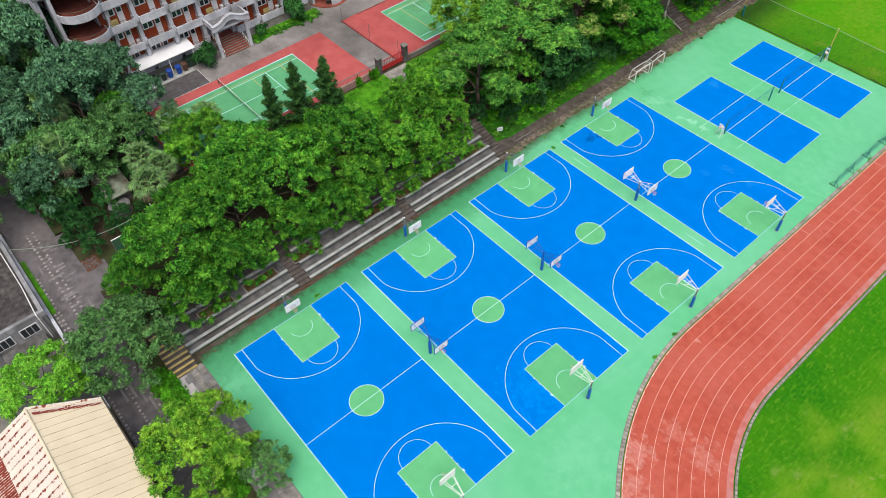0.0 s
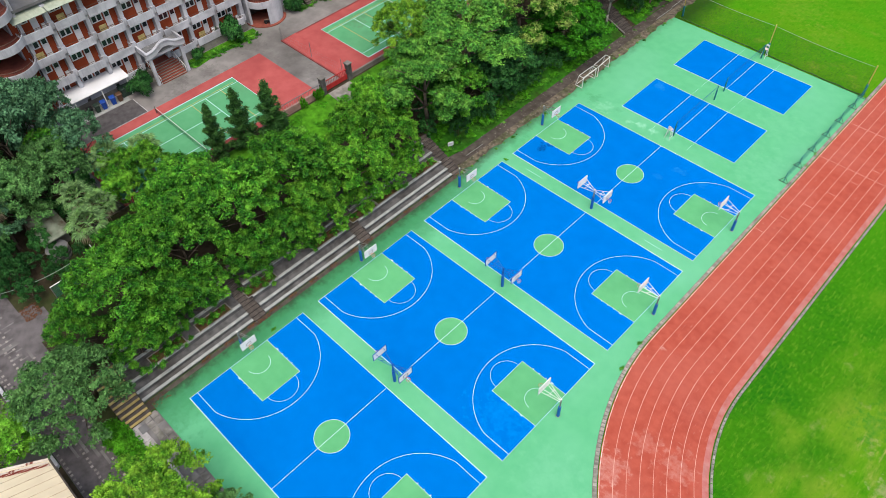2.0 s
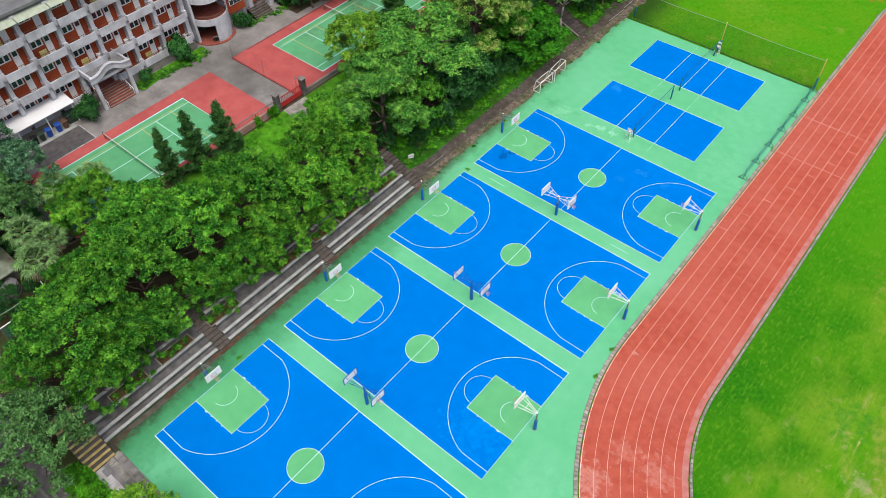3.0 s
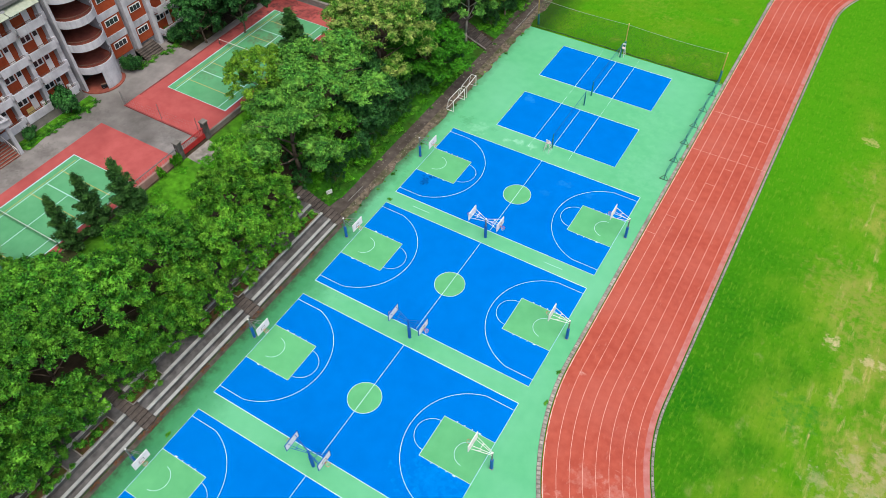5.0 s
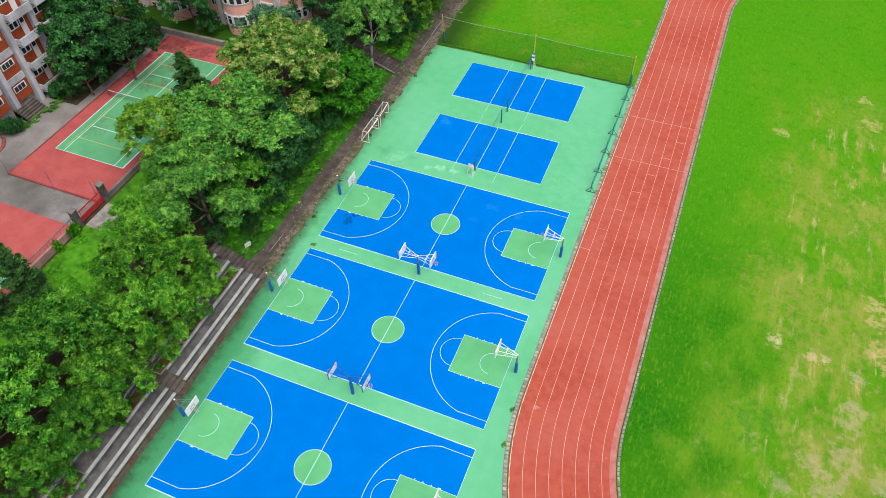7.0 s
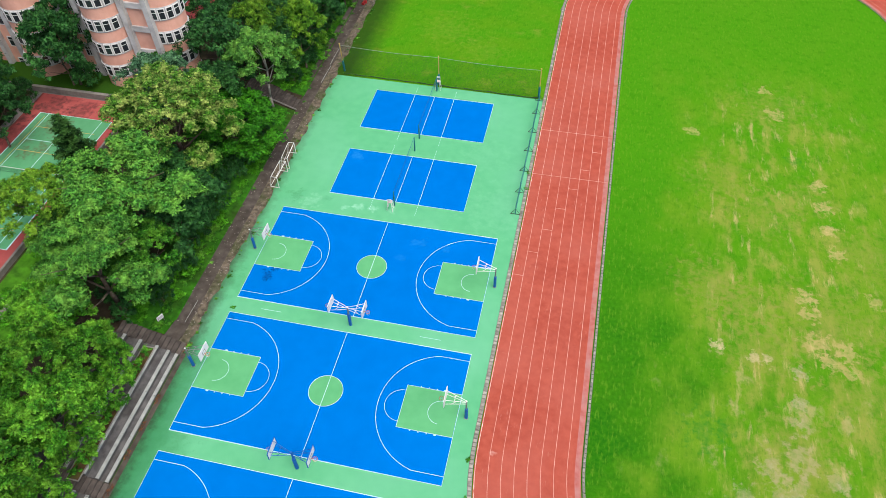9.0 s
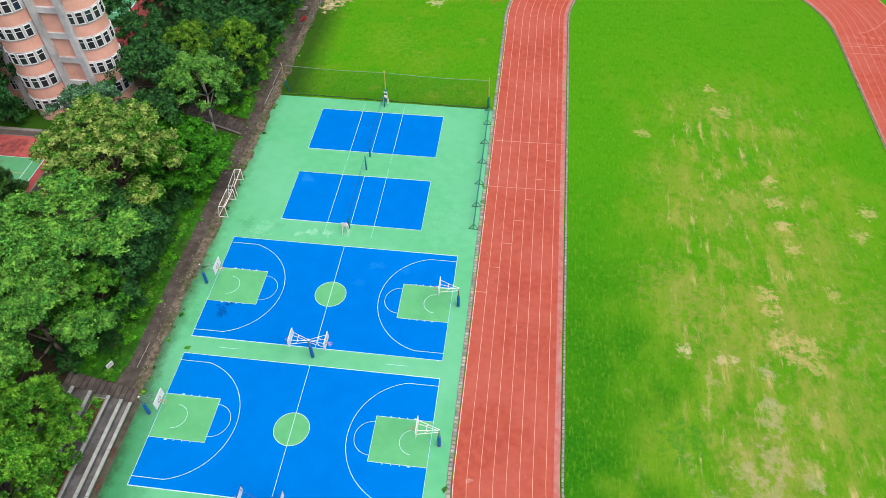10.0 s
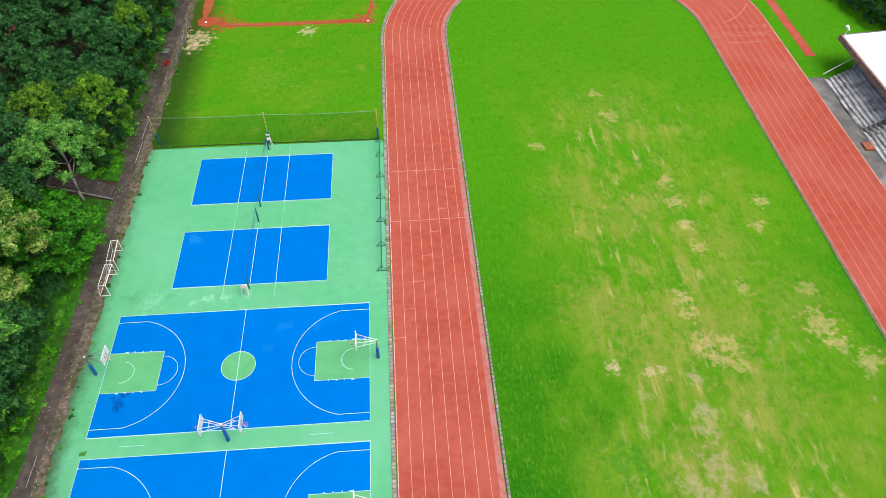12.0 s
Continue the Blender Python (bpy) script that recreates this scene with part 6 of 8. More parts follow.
def wood(rng, tall, spread, limbs, girth, lean=0.3):
    """A tapered, slightly crooked trunk; returns it with the tips of its limbs."""
    s = Shape()
    p, r = Vector((0, 0, -0.3)), girth
    pts = []
    for i in range(4):
        q = p + Vector((rng.normal() * lean * 0.5, rng.normal() * lean * 0.5, tall / 4))
        s.tube(p, q, r, r * 0.82, 8)
        p, r = q, r * 0.82
        pts.append((p, r))
    for k in range(limbs):
        a = 2 * math.pi * (k + rng.random() * 0.6) / limbs
        start, rr = pts[1 + k % 3]
        mid = start + Vector((math.cos(a) * spread * 0.45, math.sin(a) * spread * 0.45, tall * 0.16))
        tip = start + Vector((math.cos(a) * spread * 0.85, math.sin(a) * spread * 0.85, tall * 0.34))
        s.tube(start, mid, rr * 0.6, rr * 0.4, 6)
        s.tube(mid, tip, rr * 0.4, rr * 0.12, 5)
    return s


def broad_tree(seed, material, bark, label, count=9000, leaf=0.2, rx=5.0, rz=3.4, zc=6.2, clumps=90, tall=6.0, layered=False, open_crown=0.0, girth=0.24, squash=0.8, even=0.0):
    """A crown of domed boughs with dark gaps between them, each bough a handful of leafy clumps."""
    rng = np.random.default_rng(seed)
    t = thing("tree", label, "tree", "trees on the bank")
    cs, rs = [], []
    plates = 19
    lump = rng.normal(size=(7, 3))
    lump /= np.linalg.norm(lump, axis=1)[:, None]
    if layered:
        for i in range(clumps):
            k = i % plates
            u = (k + 0.5) / plates
            a = 2.4 * k + 0.4 * math.sin(3.0 * k)
            ring = rx * 0.88 * math.sqrt(u)
            lift_up = 4.1 * (1 - u ** 1.3) - (1.7 if k % 3 == 0 else 0.0) + 0.6 * math.sin(5.0 * k)
            w, b = rx * (0.17 + 0.07 * math.sin(7.0 * k)) * math.sqrt(rng.random()) * 1.25, rng.random() * 2 * math.pi
            cs.append((ring * math.cos(a) + w * math.cos(b), ring * math.sin(a) + w * math.sin(b), zc + lift_up - 0.22 * w * w + 0.1 * rng.normal()))
            rs.append(0.36 + 0.34 * rng.random())
    else:
        boughs = max(14, clumps // 3)
        for i in range(boughs):
            u = (i + 0.5) / boughs / 0.8
            a = 2.39996 * i + 0.35 * rng.normal()
            flat = math.sqrt(u) if u < 1 else 0.97
            up = math.sqrt(1 - flat * flat) if u < 1 else -0.2 - 0.3 * rng.random()
            d = np.array([flat * math.cos(a), flat * math.sin(a), up])
            out = 0.62 + 0.38 * even * 0.7 + 0.38 * (1 - even * 0.7) * rng.random() ** 0.7
            out *= 1 + 0.26 * (1 - even) * max(0.0, float((lump @ d).max()) - 0.6) - open_crown * 0.8 * rng.random()
            c = np.array([d[0] * rx * out, d[1] * rx * out, zc + d[2] * rz * out])
            rb = rx * (0.17 + 0.13 * rng.random())
            for k in range(6):
                o = rng.normal(size=3) + d * 0.7 + np.array([0, 0, 0.6])
                o /= np.linalg.norm(o)
                cs.append(tuple(c + o * rb * np.array([0.9, 0.9, 0.6]) * (0.65 + 0.4 * rng.random())))
                rs.append(rb * (0.26 + 0.26 * rng.random()))
    part("trunk", wood(rng, tall, rx * 0.8, 9, girth), bark, t, smooth=True)
    part("crown", leaf_mesh("crown", rng, cs, rs, count, leaf, material, squash=0.45 if layered else squash, lift=0.6 if layered else 0.4, shell=0.6, narrow=0.66), material, t)
    return t


def conifer(seed, label):
    rng = np.random.default_rng(seed)
    t = thing("conifer_tree", label, "conifer", "dark conifers by the fence")
    cs, rs = [], []
    for i in range(30):
        u = i / 29
        h = 0.5 + 7.4 * u
        w = (1.3 if i % 2 else 1.1) * (1 - u ** 1.4) + 0.05
        a = i * 2.4
        for k in range(3):
            cs.append((w * (0.45 + 0.26 * k) * math.cos(a), w * (0.45 + 0.26 * k) * math.sin(a), h + 0.3 * k))
            rs.append((0.44 - 0.07 * k) * (1 - 0.5 * u))
    part("trunk", Shape().tube((0, 0, -0.3), (0, 0, 7.6), 0.16, 0.04, 8), M["bark"], t)
    part("crown", leaf_mesh("crown", rng, cs, rs, 15000, 0.085, L_PINE, squash=1.4, lift=0.9, narrow=0.55), L_PINE, t)
    return t


def palm(seed, label):
    """A fan palm: a shaggy column with split fans, the lowest ones dry and hanging."""
    rng = np.random.default_rng(seed)
    t = thing("palm_tree", label, "palm", "fan palms")
    part("trunk", Shape().tube((0, 0, -0.3), (0.1, 0.05, 3.0), 0.2, 0.17, 8).tube((0.1, 0.05, 3.0), (0.2, 0.1, 6.0), 0.17, 0.15, 8), M["bark"], t)
    for k in range(30):
        a = k * 2.399
        up = 1.35 - 2.3 * (k / 30)
        d = Vector((math.cos(a) * math.cos(up), math.sin(a) * math.cos(up), math.sin(up)))
        side = d.cross(Vector((0, 0, 1))).normalized()
        top = Vector((0.2, 0.1, 6.0))
        hub = top + d * (0.95 + 0.3 * rng.random())
        s = Shape().tube(top, hub, 0.03, 0.02, 4)
        nrm = side.cross(d)
        for j in range(15):
            b = radians(-85 + 170 * j / 14)
            w = d * math.cos(b) + side * math.sin(b)
            o = side * math.cos(b) - d * math.sin(b)
            reach = (0.85 + 0.3 * rng.random()) * (1 - 0.25 * abs(j - 7) / 7)
            mid = hub + w * reach * 0.6 + nrm * 0.04
            tip = hub + w * reach - Vector((0, 0, 0.12 + 0.34 * rng.random() * reach))
            s.add([hub, mid + o * 0.055, tip, mid - o * 0.055], [(0, 1, 2, 3)])
        dry = k > 24
        part("frond", s, L_DEAD if dry else L_PALM, t, "dry hanging frond" if dry else "")
    return t


def bush(seed, material, label, count=800, leaf=0.16):
    rng = np.random.default_rng(seed)
    t = thing("bush", label, "bush", "bushes")
    cs = [(rng.normal() * 0.75, rng.normal() * 0.75, 0.55 + 0.45 * rng.random()) for _ in range(14)]
    rs = [0.45 + 0.35 * rng.random() for _ in range(14)]
    part("stem", Shape().tube((0, 0, -0.2), (0.1, 0, 0.7), 0.06, 0.03, 6).tube((0, 0, 0.1), (-0.4, 0.3, 0.8), 0.04, 0.02, 6), M["bark"], t)
    part("leaves", leaf_mesh("leaves", rng, cs, rs, count, leaf, material), material, t)
    return t


KINDS = {
    "bright_a": broad_tree(1, L_BRIGHT, M["bark"], "dense bright green broadleaf tree on the bank", 23000, 0.14, clumps=126),
    "bright_b": broad_tree(2, L_BRIGHT, M["bark"], "rounded bright green tree above the bleachers", 21000, 0.14, rx=4.8, rz=3.0, clumps=108, open_crown=0.2),
    "mid_a": broad_tree(3, L_MID, M["bark"], "leafy mid-green tree on the bank", 22000, 0.14, rx=4.9, rz=3.3, clumps=132, open_crown=0.12),
    "mid_b": broad_tree(4, L_MID, M["bark"], "spreading green tree with an uneven crown", 21000, 0.14, rx=5.2, rz=3.0, clumps=126, open_crown=0.18),
    "dark_a": broad_tree(5, L_DARK, M["bark"], "dense dark green tree of the wood", 11000, 0.18, rx=5.0, rz=3.2, clumps=114),
    "dark_b": broad_tree(6, L_DARK, M["bark"], "dark green tree with clustered foliage", 12000, 0.17, rx=4.8, rz=3.8, clumps=99, open_crown=0.2),
    "umbrella": broad_tree(7, L_BLUE, M["bark"], "large umbrella-shaped tree with feathery layered foliage", 48000, 0.12, rx=6.2, zc=6.0, clumps=420, tall=7.5, layered=True, girth=0.32),
    "yellow": broad_tree(8, L_YELL, M["bark"], "tall tree with yellowish blossom in its green crown", 36000, 0.115, rx=5.0, rz=3.8, clumps=165, open_crown=0.08, even=0.6),
    "olive": broad_tree(9, L_OLIVE, M["bark"], "fine-leaved olive green tree", 30000, 0.105, rx=4.3, rz=3.9, zc=5.6, clumps=180, open_crown=0.02, even=0.95),
    "vivid": broad_tree(10, L_VIVID, M["bark"], "vivid green leafy shrubby tree beside the path", 28000, 0.13, rx=4.8, rz=2.6, zc=3.6, clumps=126, tall=3.4, open_crown=0.15),
    "grey": broad_tree(11, L_GREY, M["bark"], "fine-leaved greyish green tree beside the steps", 19000, 0.13, rx=4.6, rz=3.2, zc=5.0, tall=4.6, clumps=168, open_crown=0.04, even=0.9),
    "lime": broad_tree(12, L_LIME, M["bark"], "bright lime green fine-leaved tree", 24000, 0.115, rx=4.2, rz=2.6, zc=4.5, tall=4.2, clumps=165, open_crown=0.1, even=0.6),
    "slender": broad_tree(13, L_LIGHT, M["pale_bark"], "tall tree with a pale slender trunk and light crown", 21000, 0.14, rx=4.4, rz=2.6, zc=8.6, tall=8.6, clumps=132, open_crown=0.1, even=0.6),
    "low_bright": broad_tree(14, L_BRIGHT, M["bark"], "low bright green tree overhanging the bleachers", 12500, 0.145, rx=4.6, rz=2.5, zc=2.9, clumps=99, tall=2.6, open_crown=0.1, girth=0.18),
    "low_mid": broad_tree(18, L_MID, M["bark"], "low green tree leaning over the bleachers", 12500, 0.145, rx=4.6, rz=2.5, zc=2.9, clumps=99, tall=2.6, open_crown=0.15, girth=0.18),
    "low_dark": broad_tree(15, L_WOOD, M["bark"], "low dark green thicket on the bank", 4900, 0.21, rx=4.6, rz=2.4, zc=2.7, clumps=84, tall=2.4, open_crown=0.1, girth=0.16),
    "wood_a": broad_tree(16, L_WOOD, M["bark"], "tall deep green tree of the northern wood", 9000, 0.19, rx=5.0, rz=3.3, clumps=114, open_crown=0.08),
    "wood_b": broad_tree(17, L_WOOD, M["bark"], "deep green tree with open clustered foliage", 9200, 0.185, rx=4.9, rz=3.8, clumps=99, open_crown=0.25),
}
USED = set()


def plant(kind, x, y, r=5.0, tall=None, turn=None, group="", label="", base=None):
    """Sets a tree of a kind with its foot on the land; r is the crown's radius."""
    k = r / 5.0
    z = height(x, y) if base is None else base
    rz = turn if turn is not None else (x * 37.7 + y * 91.3) % 360
    m = pose(x, y, z, 0, 0, rz) @ Matrix.Diagonal((k, k, k if tall is None else tall / 9.0, 1))
    src = KINDS[kind]
    if kind in USED:
        ob = copy_thing(src, m)
    else:
        USED.add(kind)
        ob = place(src, m)
    if group or label:
        tagged(ob, label, group=group)
    return ob


# along the bleachers, south to north
for kind, x, y, r, tall in (
    ("mid_a", -10.5, -50.5, 5.2, 9.0), ("mid_b", -7.2, -46.6, 3.6, 6.5), ("mid_a", -11.5, -43.0, 4.8, 9.5), ("mid_b", -7.6, -43.0, 3.2, 6.5), ("mid_b", -7.6, -37.6, 4.0, 7.2),
    ("mid_a", -12.0, -35.5, 5.0, 9.5), ("mid_b", -7.0, -32.6, 3.9, 7.6), ("mid_a", -11.5, -27.5, 4.8, 9.5), ("bright_b", -7.2, -28.0, 3.6, 7.4),
    ("bright_a", -7.4, -20.8, 4.0, 7.8), ("bright_a", -10.8, -17.5, 4.8, 9.5), ("bright_b", -8.0, -13.4, 4.2, 8.4), ("bright_b", -12.0, -11.5, 4.3, 9.0), ("bright_b", -15.4, -11.4, 4.2, 8.4), ("mid_b", -10.0, -22.5, 4.2, 8.5),
    ("mid_b", -16.0, -46.5, 4.8, 9), ("mid_a", -16.5, -38.5, 4.8, 9), ("bright_b", -14.8, -32.0, 4.2, 7.5), ("grey", -4.9, -59.9, 5.3, 8.4),
    ("mid_b", -11.0, -55.8, 4.2, 7.5), ("low_mid", -6.9, -52.2, 3.3, 6.4), ("mid_b", -7.4, -50.2, 4.0, 7.2), ("mid_b", -19.0, -41.0, 4.0, 8), ("mid_b", -13.6, -24.4, 3.4, 6.5)):
    plant(kind, x, y, r, tall)
for i, y in enumerate((-48.6, -44.6, -37.8, -34.5, -31.0, -28.0, -22.4, -18.6, -15.2, -12.6)):
    plant("low_bright" if y > -30 else "low_mid", -6.3 - 0.6 * (i % 2), y, 3.0 + 0.3 * (i % 3), 6.6 + 0.9 * (i % 2))
# the wooded bank beside the path
for kind, x, y, r, tall in (
    ("umbrella", -12.6, 4.2, 7.2, 11.4), ("umbrella", -10.6, -5.6, 3.9, 8.6), ("mid_b", -16.4, -1.6, 3.0, 7.0), ("mid_b", -10.2, -3.2, 4.0, 8.5), ("wood_a", -8.3, 4.5, 4.3, 7.8), ("wood_b", -8.5, 9.5, 4.2, 7.5), ("mid_b", -9.6, 14.8, 3.6, 8.0), ("mid_a", -9.2, -0.6, 3.4, 7.8), ("olive", -21.6, 1.2, 5.0, 8.8), ("yellow", -13.2, 16.4, 7.2, 11.6),
    ("vivid", -9.6, 23.6, 6.2, 9.0), ("wood_b", -11.5, 11.0, 4.2, 9), ("slender", -8.4, 33.2, 4.8, 9.0), ("wood_a", -15.8, 35.0, 5.8, 11.0), ("olive", -12.4, 40.6, 4.2, 10.0), ("wood_a", -12.5, 28.0, 4.6, 9), ("wood_b", -8.6, 40.5, 4.4, 10.5),
    ("olive", -7.0, 43.6, 4.0, 10.5), ("wood_b", -12.0, 44.5, 5.0, 10.5), ("dark_a", -19.0, 24.5, 4.6, 9), ("wood_b", -19.5, 41.5, 5.0, 10.5)):
    plant(kind, x, y, r, tall)
for i, (x, y, r) in enumerate(((-9.8, -2.0, 3.0), (-10.5, 7.5, 3.4), (-9.6, 13.5, 3.2), (-10.0, 18.5, 3.2), (-10.0, 29.5, 3.6), (-9.0, 40.0, 3.2), (-8.6, 46.5, 3.4), (-8.4, 52.0, 3.4), (-8.4, 58.0, 3.2), (-8.2, 64.0, 3.4), (-8.2, 70.0, 3.4), (-14.0, 23.0, 3.6), (-14.5, 31.0, 4.0), (-13.5, 38.5, 4.0))):
    plant("low_dark", x, y, r, 7.5 + (i % 3))
for i, y in enumerate((-3.0, -0.4, 2.4, 5.0, 7.6, 10.2, 12.8, 15.4, 27.0, 29.4, 39.8, 42.6, 45.4, 48.2)):
    plant("low_dark", -7.4 - 0.5 * (i % 2), y, 2.4 + 0.3 * (i % 3), 5.4 + 0.8 * (i % 2))
# the wood in the north
rng = random.Random(4)
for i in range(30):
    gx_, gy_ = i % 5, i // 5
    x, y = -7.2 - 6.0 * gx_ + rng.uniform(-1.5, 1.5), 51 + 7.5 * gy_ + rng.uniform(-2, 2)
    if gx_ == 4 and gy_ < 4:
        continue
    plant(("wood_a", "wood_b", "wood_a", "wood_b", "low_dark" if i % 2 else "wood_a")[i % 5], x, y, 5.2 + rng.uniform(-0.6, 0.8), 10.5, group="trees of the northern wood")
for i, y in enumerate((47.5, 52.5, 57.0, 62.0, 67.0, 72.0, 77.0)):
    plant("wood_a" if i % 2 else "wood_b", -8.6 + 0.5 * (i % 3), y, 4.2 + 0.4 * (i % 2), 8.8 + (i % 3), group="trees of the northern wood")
for i, y in enumerate((45.5, 49.5, 54.5, 59.5, 64.5, 69.5, 74.5)):
    plant("low_dark", -7.2 - 0.4 * (i % 2), y, 2.6, 5.0 + 0.6 * (i % 3))
plant("olive", -6.6, 62.5, 3.2, 10.5)
for x, y, r in ((-12.2, -4.4, 2.8), (-9.8, -6.6, 2.6), (-7.2, 21.4, 2.5), (-7.4, 18.2, 2.3), (-8.4, 20.0, 2.8)):
    plant("low_dark", x, y, r, 5.0)
# the dark wood in the west
for i, (x, y, r, tall) in enumerate((
    (-28.0, -56.5, 4.0, 8.5), (-32.5, -55.8, 4.6, 10), (-37.0, -57.0, 5.0, 10.5), (-42.0, -56.0, 5.0, 11), (-47.0, -57.0, 5.2, 11.5), (-53.0, -56.0, 5.6, 12),
    (-30.5, -47.5, 4.4, 10), (-35.5, -49.5, 5.0, 11), (-40.5, -48.0, 5.0, 11.5), (-46.0, -49.5, 5.4, 12), (-51.5, -49.0, 5.4, 12.5), (-57.0, -50.5, 5.6, 13))):
    plant(("dark_a", "grey", "dark_b", "dark_a", "low_dark")[i % 5], x, y, r, tall, group="trees of the western wood", base=4.0)
for i, (x, y, r, tall) in enumerate((
    (-38.5, -43.8, 4.0, 9.0), (-43.0, -44.6, 4.0, 9.0), (-47.5, -45.4, 4.4, 10.5), (-33.0, -42.5, 3.6, 8.5), (-53.5, -62.5, 5.6, 12), (-46.5, -66.5, 5.4, 11.5), (-39.0, -67.5, 5.0, 10.5), (-33.5, -68.0, 4.6, 9.5),
    (-59.0, -57.0, 5.6, 12.5), (-52.5, -52.0, 5.6, 12.5), (-48.0, -51.2, 5.2, 12), (-57.0, -53.5, 5.6, 13), (-30.0, -59.0, 4.6, 10), (-35.5, -59.4, 5.0, 10.5), (-31.5, -66.0, 4.4, 10), (-41.0, -61.2, 5.6, 11.5), (-24.0, -57.2, 3.2, 6.5), (-20.5, -56.9, 2.6, 5.5), (-21.5, -54.0, 1.8, 4.0), (-22.5, -50.2, 1.6, 3.6)), 12):
    plant(("dark_a", "grey", "dark_b", "dark_a", "low_dark")[i % 5] if i < 28 else "low_dark", x, y, r, tall, group="trees of the western wood", base=4.0 if x < -25 else None)
plant("mid_b", -34.0, -45.5, 4.6, 10.5, base=4.0)
plant("bright_b", -24.2, -38.6, 4.2, 8.5)
plant("bright_b", -23.6, -42.6, 3.6, 7.4)
plant("low_bright", -27.0, -43.4, 2.8, 4.6, base=4.0)
plant("bright_a", -27.2, -40.8, 3.4, 6.2, base=4.0)
plant("low_dark", -26.0, -52.8, 3.0, 6.0)
plant("grey", -30.5, -53.0, 4.6, 10.5, base=4.0)
plant("low_dark", -22.6, -52.6, 2.4, 4.5)
for x, y, r, tall in ((-24.2, -55.0, 2.6, 4.6), (-27.8, -58.4, 2.8, 5.2), (-20.2, -52.2, 2.2, 3.8), (-30.2, -50.4, 3.0, 6.2), (-17.2, -55.4, 1.8, 3.2), (-23.2, -58.6, 2.0, 3.4), (-28.6, -48.0, 2.8, 5.6), (-21.0, -45.0, 2.6, 4.6)):
    plant("low_dark", x, y, r, tall, base=4.0 if x < -25 else None)
plant("low_dark", -26.5, -56.8, 3.6, 7.0)
plant("low_dark", -29.4, -45.6, 3.6, 8.0, base=4.0)
plant("wood_a", -42.0, 12.0, 6.0, 12, base=4.0)
plant("wood_b", -41.0, 9.4, 4.6, 9.0, base=4.0)
plant("wood_a", -37.6, 14.4, 4.4, 9.5, base=4.0)
plant("wood_b", -42.5, 18.0, 6.5, 12, base=4.0)
plant("wood_b", -45.5, 22.0, 6.0, 12.5, base=4.0)
plant("wood_a", -47.5, 16.0, 6.0, 12.5, base=4.0)
plant("wood_a", -35.6, 28.6, 5.4, 13.5, base=4.0, label="tall leafy tree in front of the pink building")
plant("wood_a", -36.5, 28.4, 4.6, 9.5, base=4.0)
plant("low_dark", -34.2, 28.8, 3.8, 7.5, base=4.0)
for x, y, r, tall in ((-43.2, 8.6, 3.6, 7.0), (-45.0, 12.6, 3.8, 7.6), (-41.6, 12.2, 3.4, 7.0), (-43.0, 15.6, 3.8, 7.4), (-41.4, 19.6, 3.8, 7.2), (-44.4, 20.4, 4.0, 7.6), (-41.0, 23.6, 3.6, 7.0)):
    plant("low_dark", x, y, r, tall, base=4.0, label="low dark green tree beside the dormitory's end")
plant("bright_b", -23.0, 31.5, 2.6, 6.5)
# by the road
plant("olive", 10.2, -60.0, 5.5, 8.0, 60, label="round yellow-green tree beside the court's corner", base=0.0)
plant("grey", 14.6, -55.9, 2.3, 5.0, base=0.0)
plant("lime", -6.6, -68.4, 5.0, 7.8, base=0.2)
for x, y in ((121.5, 68.5), (125, 64), (119.5, 76), (125, 74), (130, 70)):
    plant("mid_a", x, y, 5.2, 9, base=0.0, group="trees behind the grandstand", label="leafy green tree behind the grandstand")
for x, y, r in ((114.0, 68.2, 4.2), (115.4, 64.4, 3.8), (113.0, 72.6, 4.2), (118.0, 69.5, 4.6), (112.6, 77.0, 4.6)):
    plant("low_dark", x, y, r, 6.4, base=0.0, group="trees behind the grandstand", label="low dark leafy tree behind the grandstand")
for x, y in ((117.0, 66.0), (116.4, 70.0), (115.0, 75.5), (119.0, 62.5)):
    plant("low_mid", x, y, 3.4, 5.5, base=0.0, label="low green tree behind the grandstand")

pine = place(conifer(21, "dark green narrow conifer at the edge of the tennis court"), pose(-24.6, -29.6, 3.9) @ Matrix.Diagonal((1.2, 1.2, 1.0, 1)))
for x, y, k in ((-23.8, -26.1, 1.25), (-22.3, -22.4, 1.35), (-25.2, 12.2, 1.7)):
    copy_thing(pine, pose(x, y, height(x, y), 0, 0, x * 50) @ Matrix.Diagonal((k, k, 1.1 if k < 1.5 else 1.05, 1)))
fp = place(palm(31, "grey-green fan palm with drooping fronds"), pose(-25.2, -47.4, 4.0) @ Matrix.Diagonal((1.1, 1.1, 0.95, 1)))
for x, y, k, h in ((-20.6, -48.1, 1.15, 1.0), (-29.2, -41.2, 1.1, 0.95), (-26.4, -37.8, 1.1, 0.98), (-35.6, -52.4, 1.2, 1.66), (-28.4, -54.9, 1.05, 1.5), (-23.0, -46.2, 1.0, 0.9)):
    copy_thing(fp, pose(x, y, 4.0 if x < -25 else height(x, y), 0, 0, x * 77) @ Matrix.Diagonal((k, k, h, 1)))

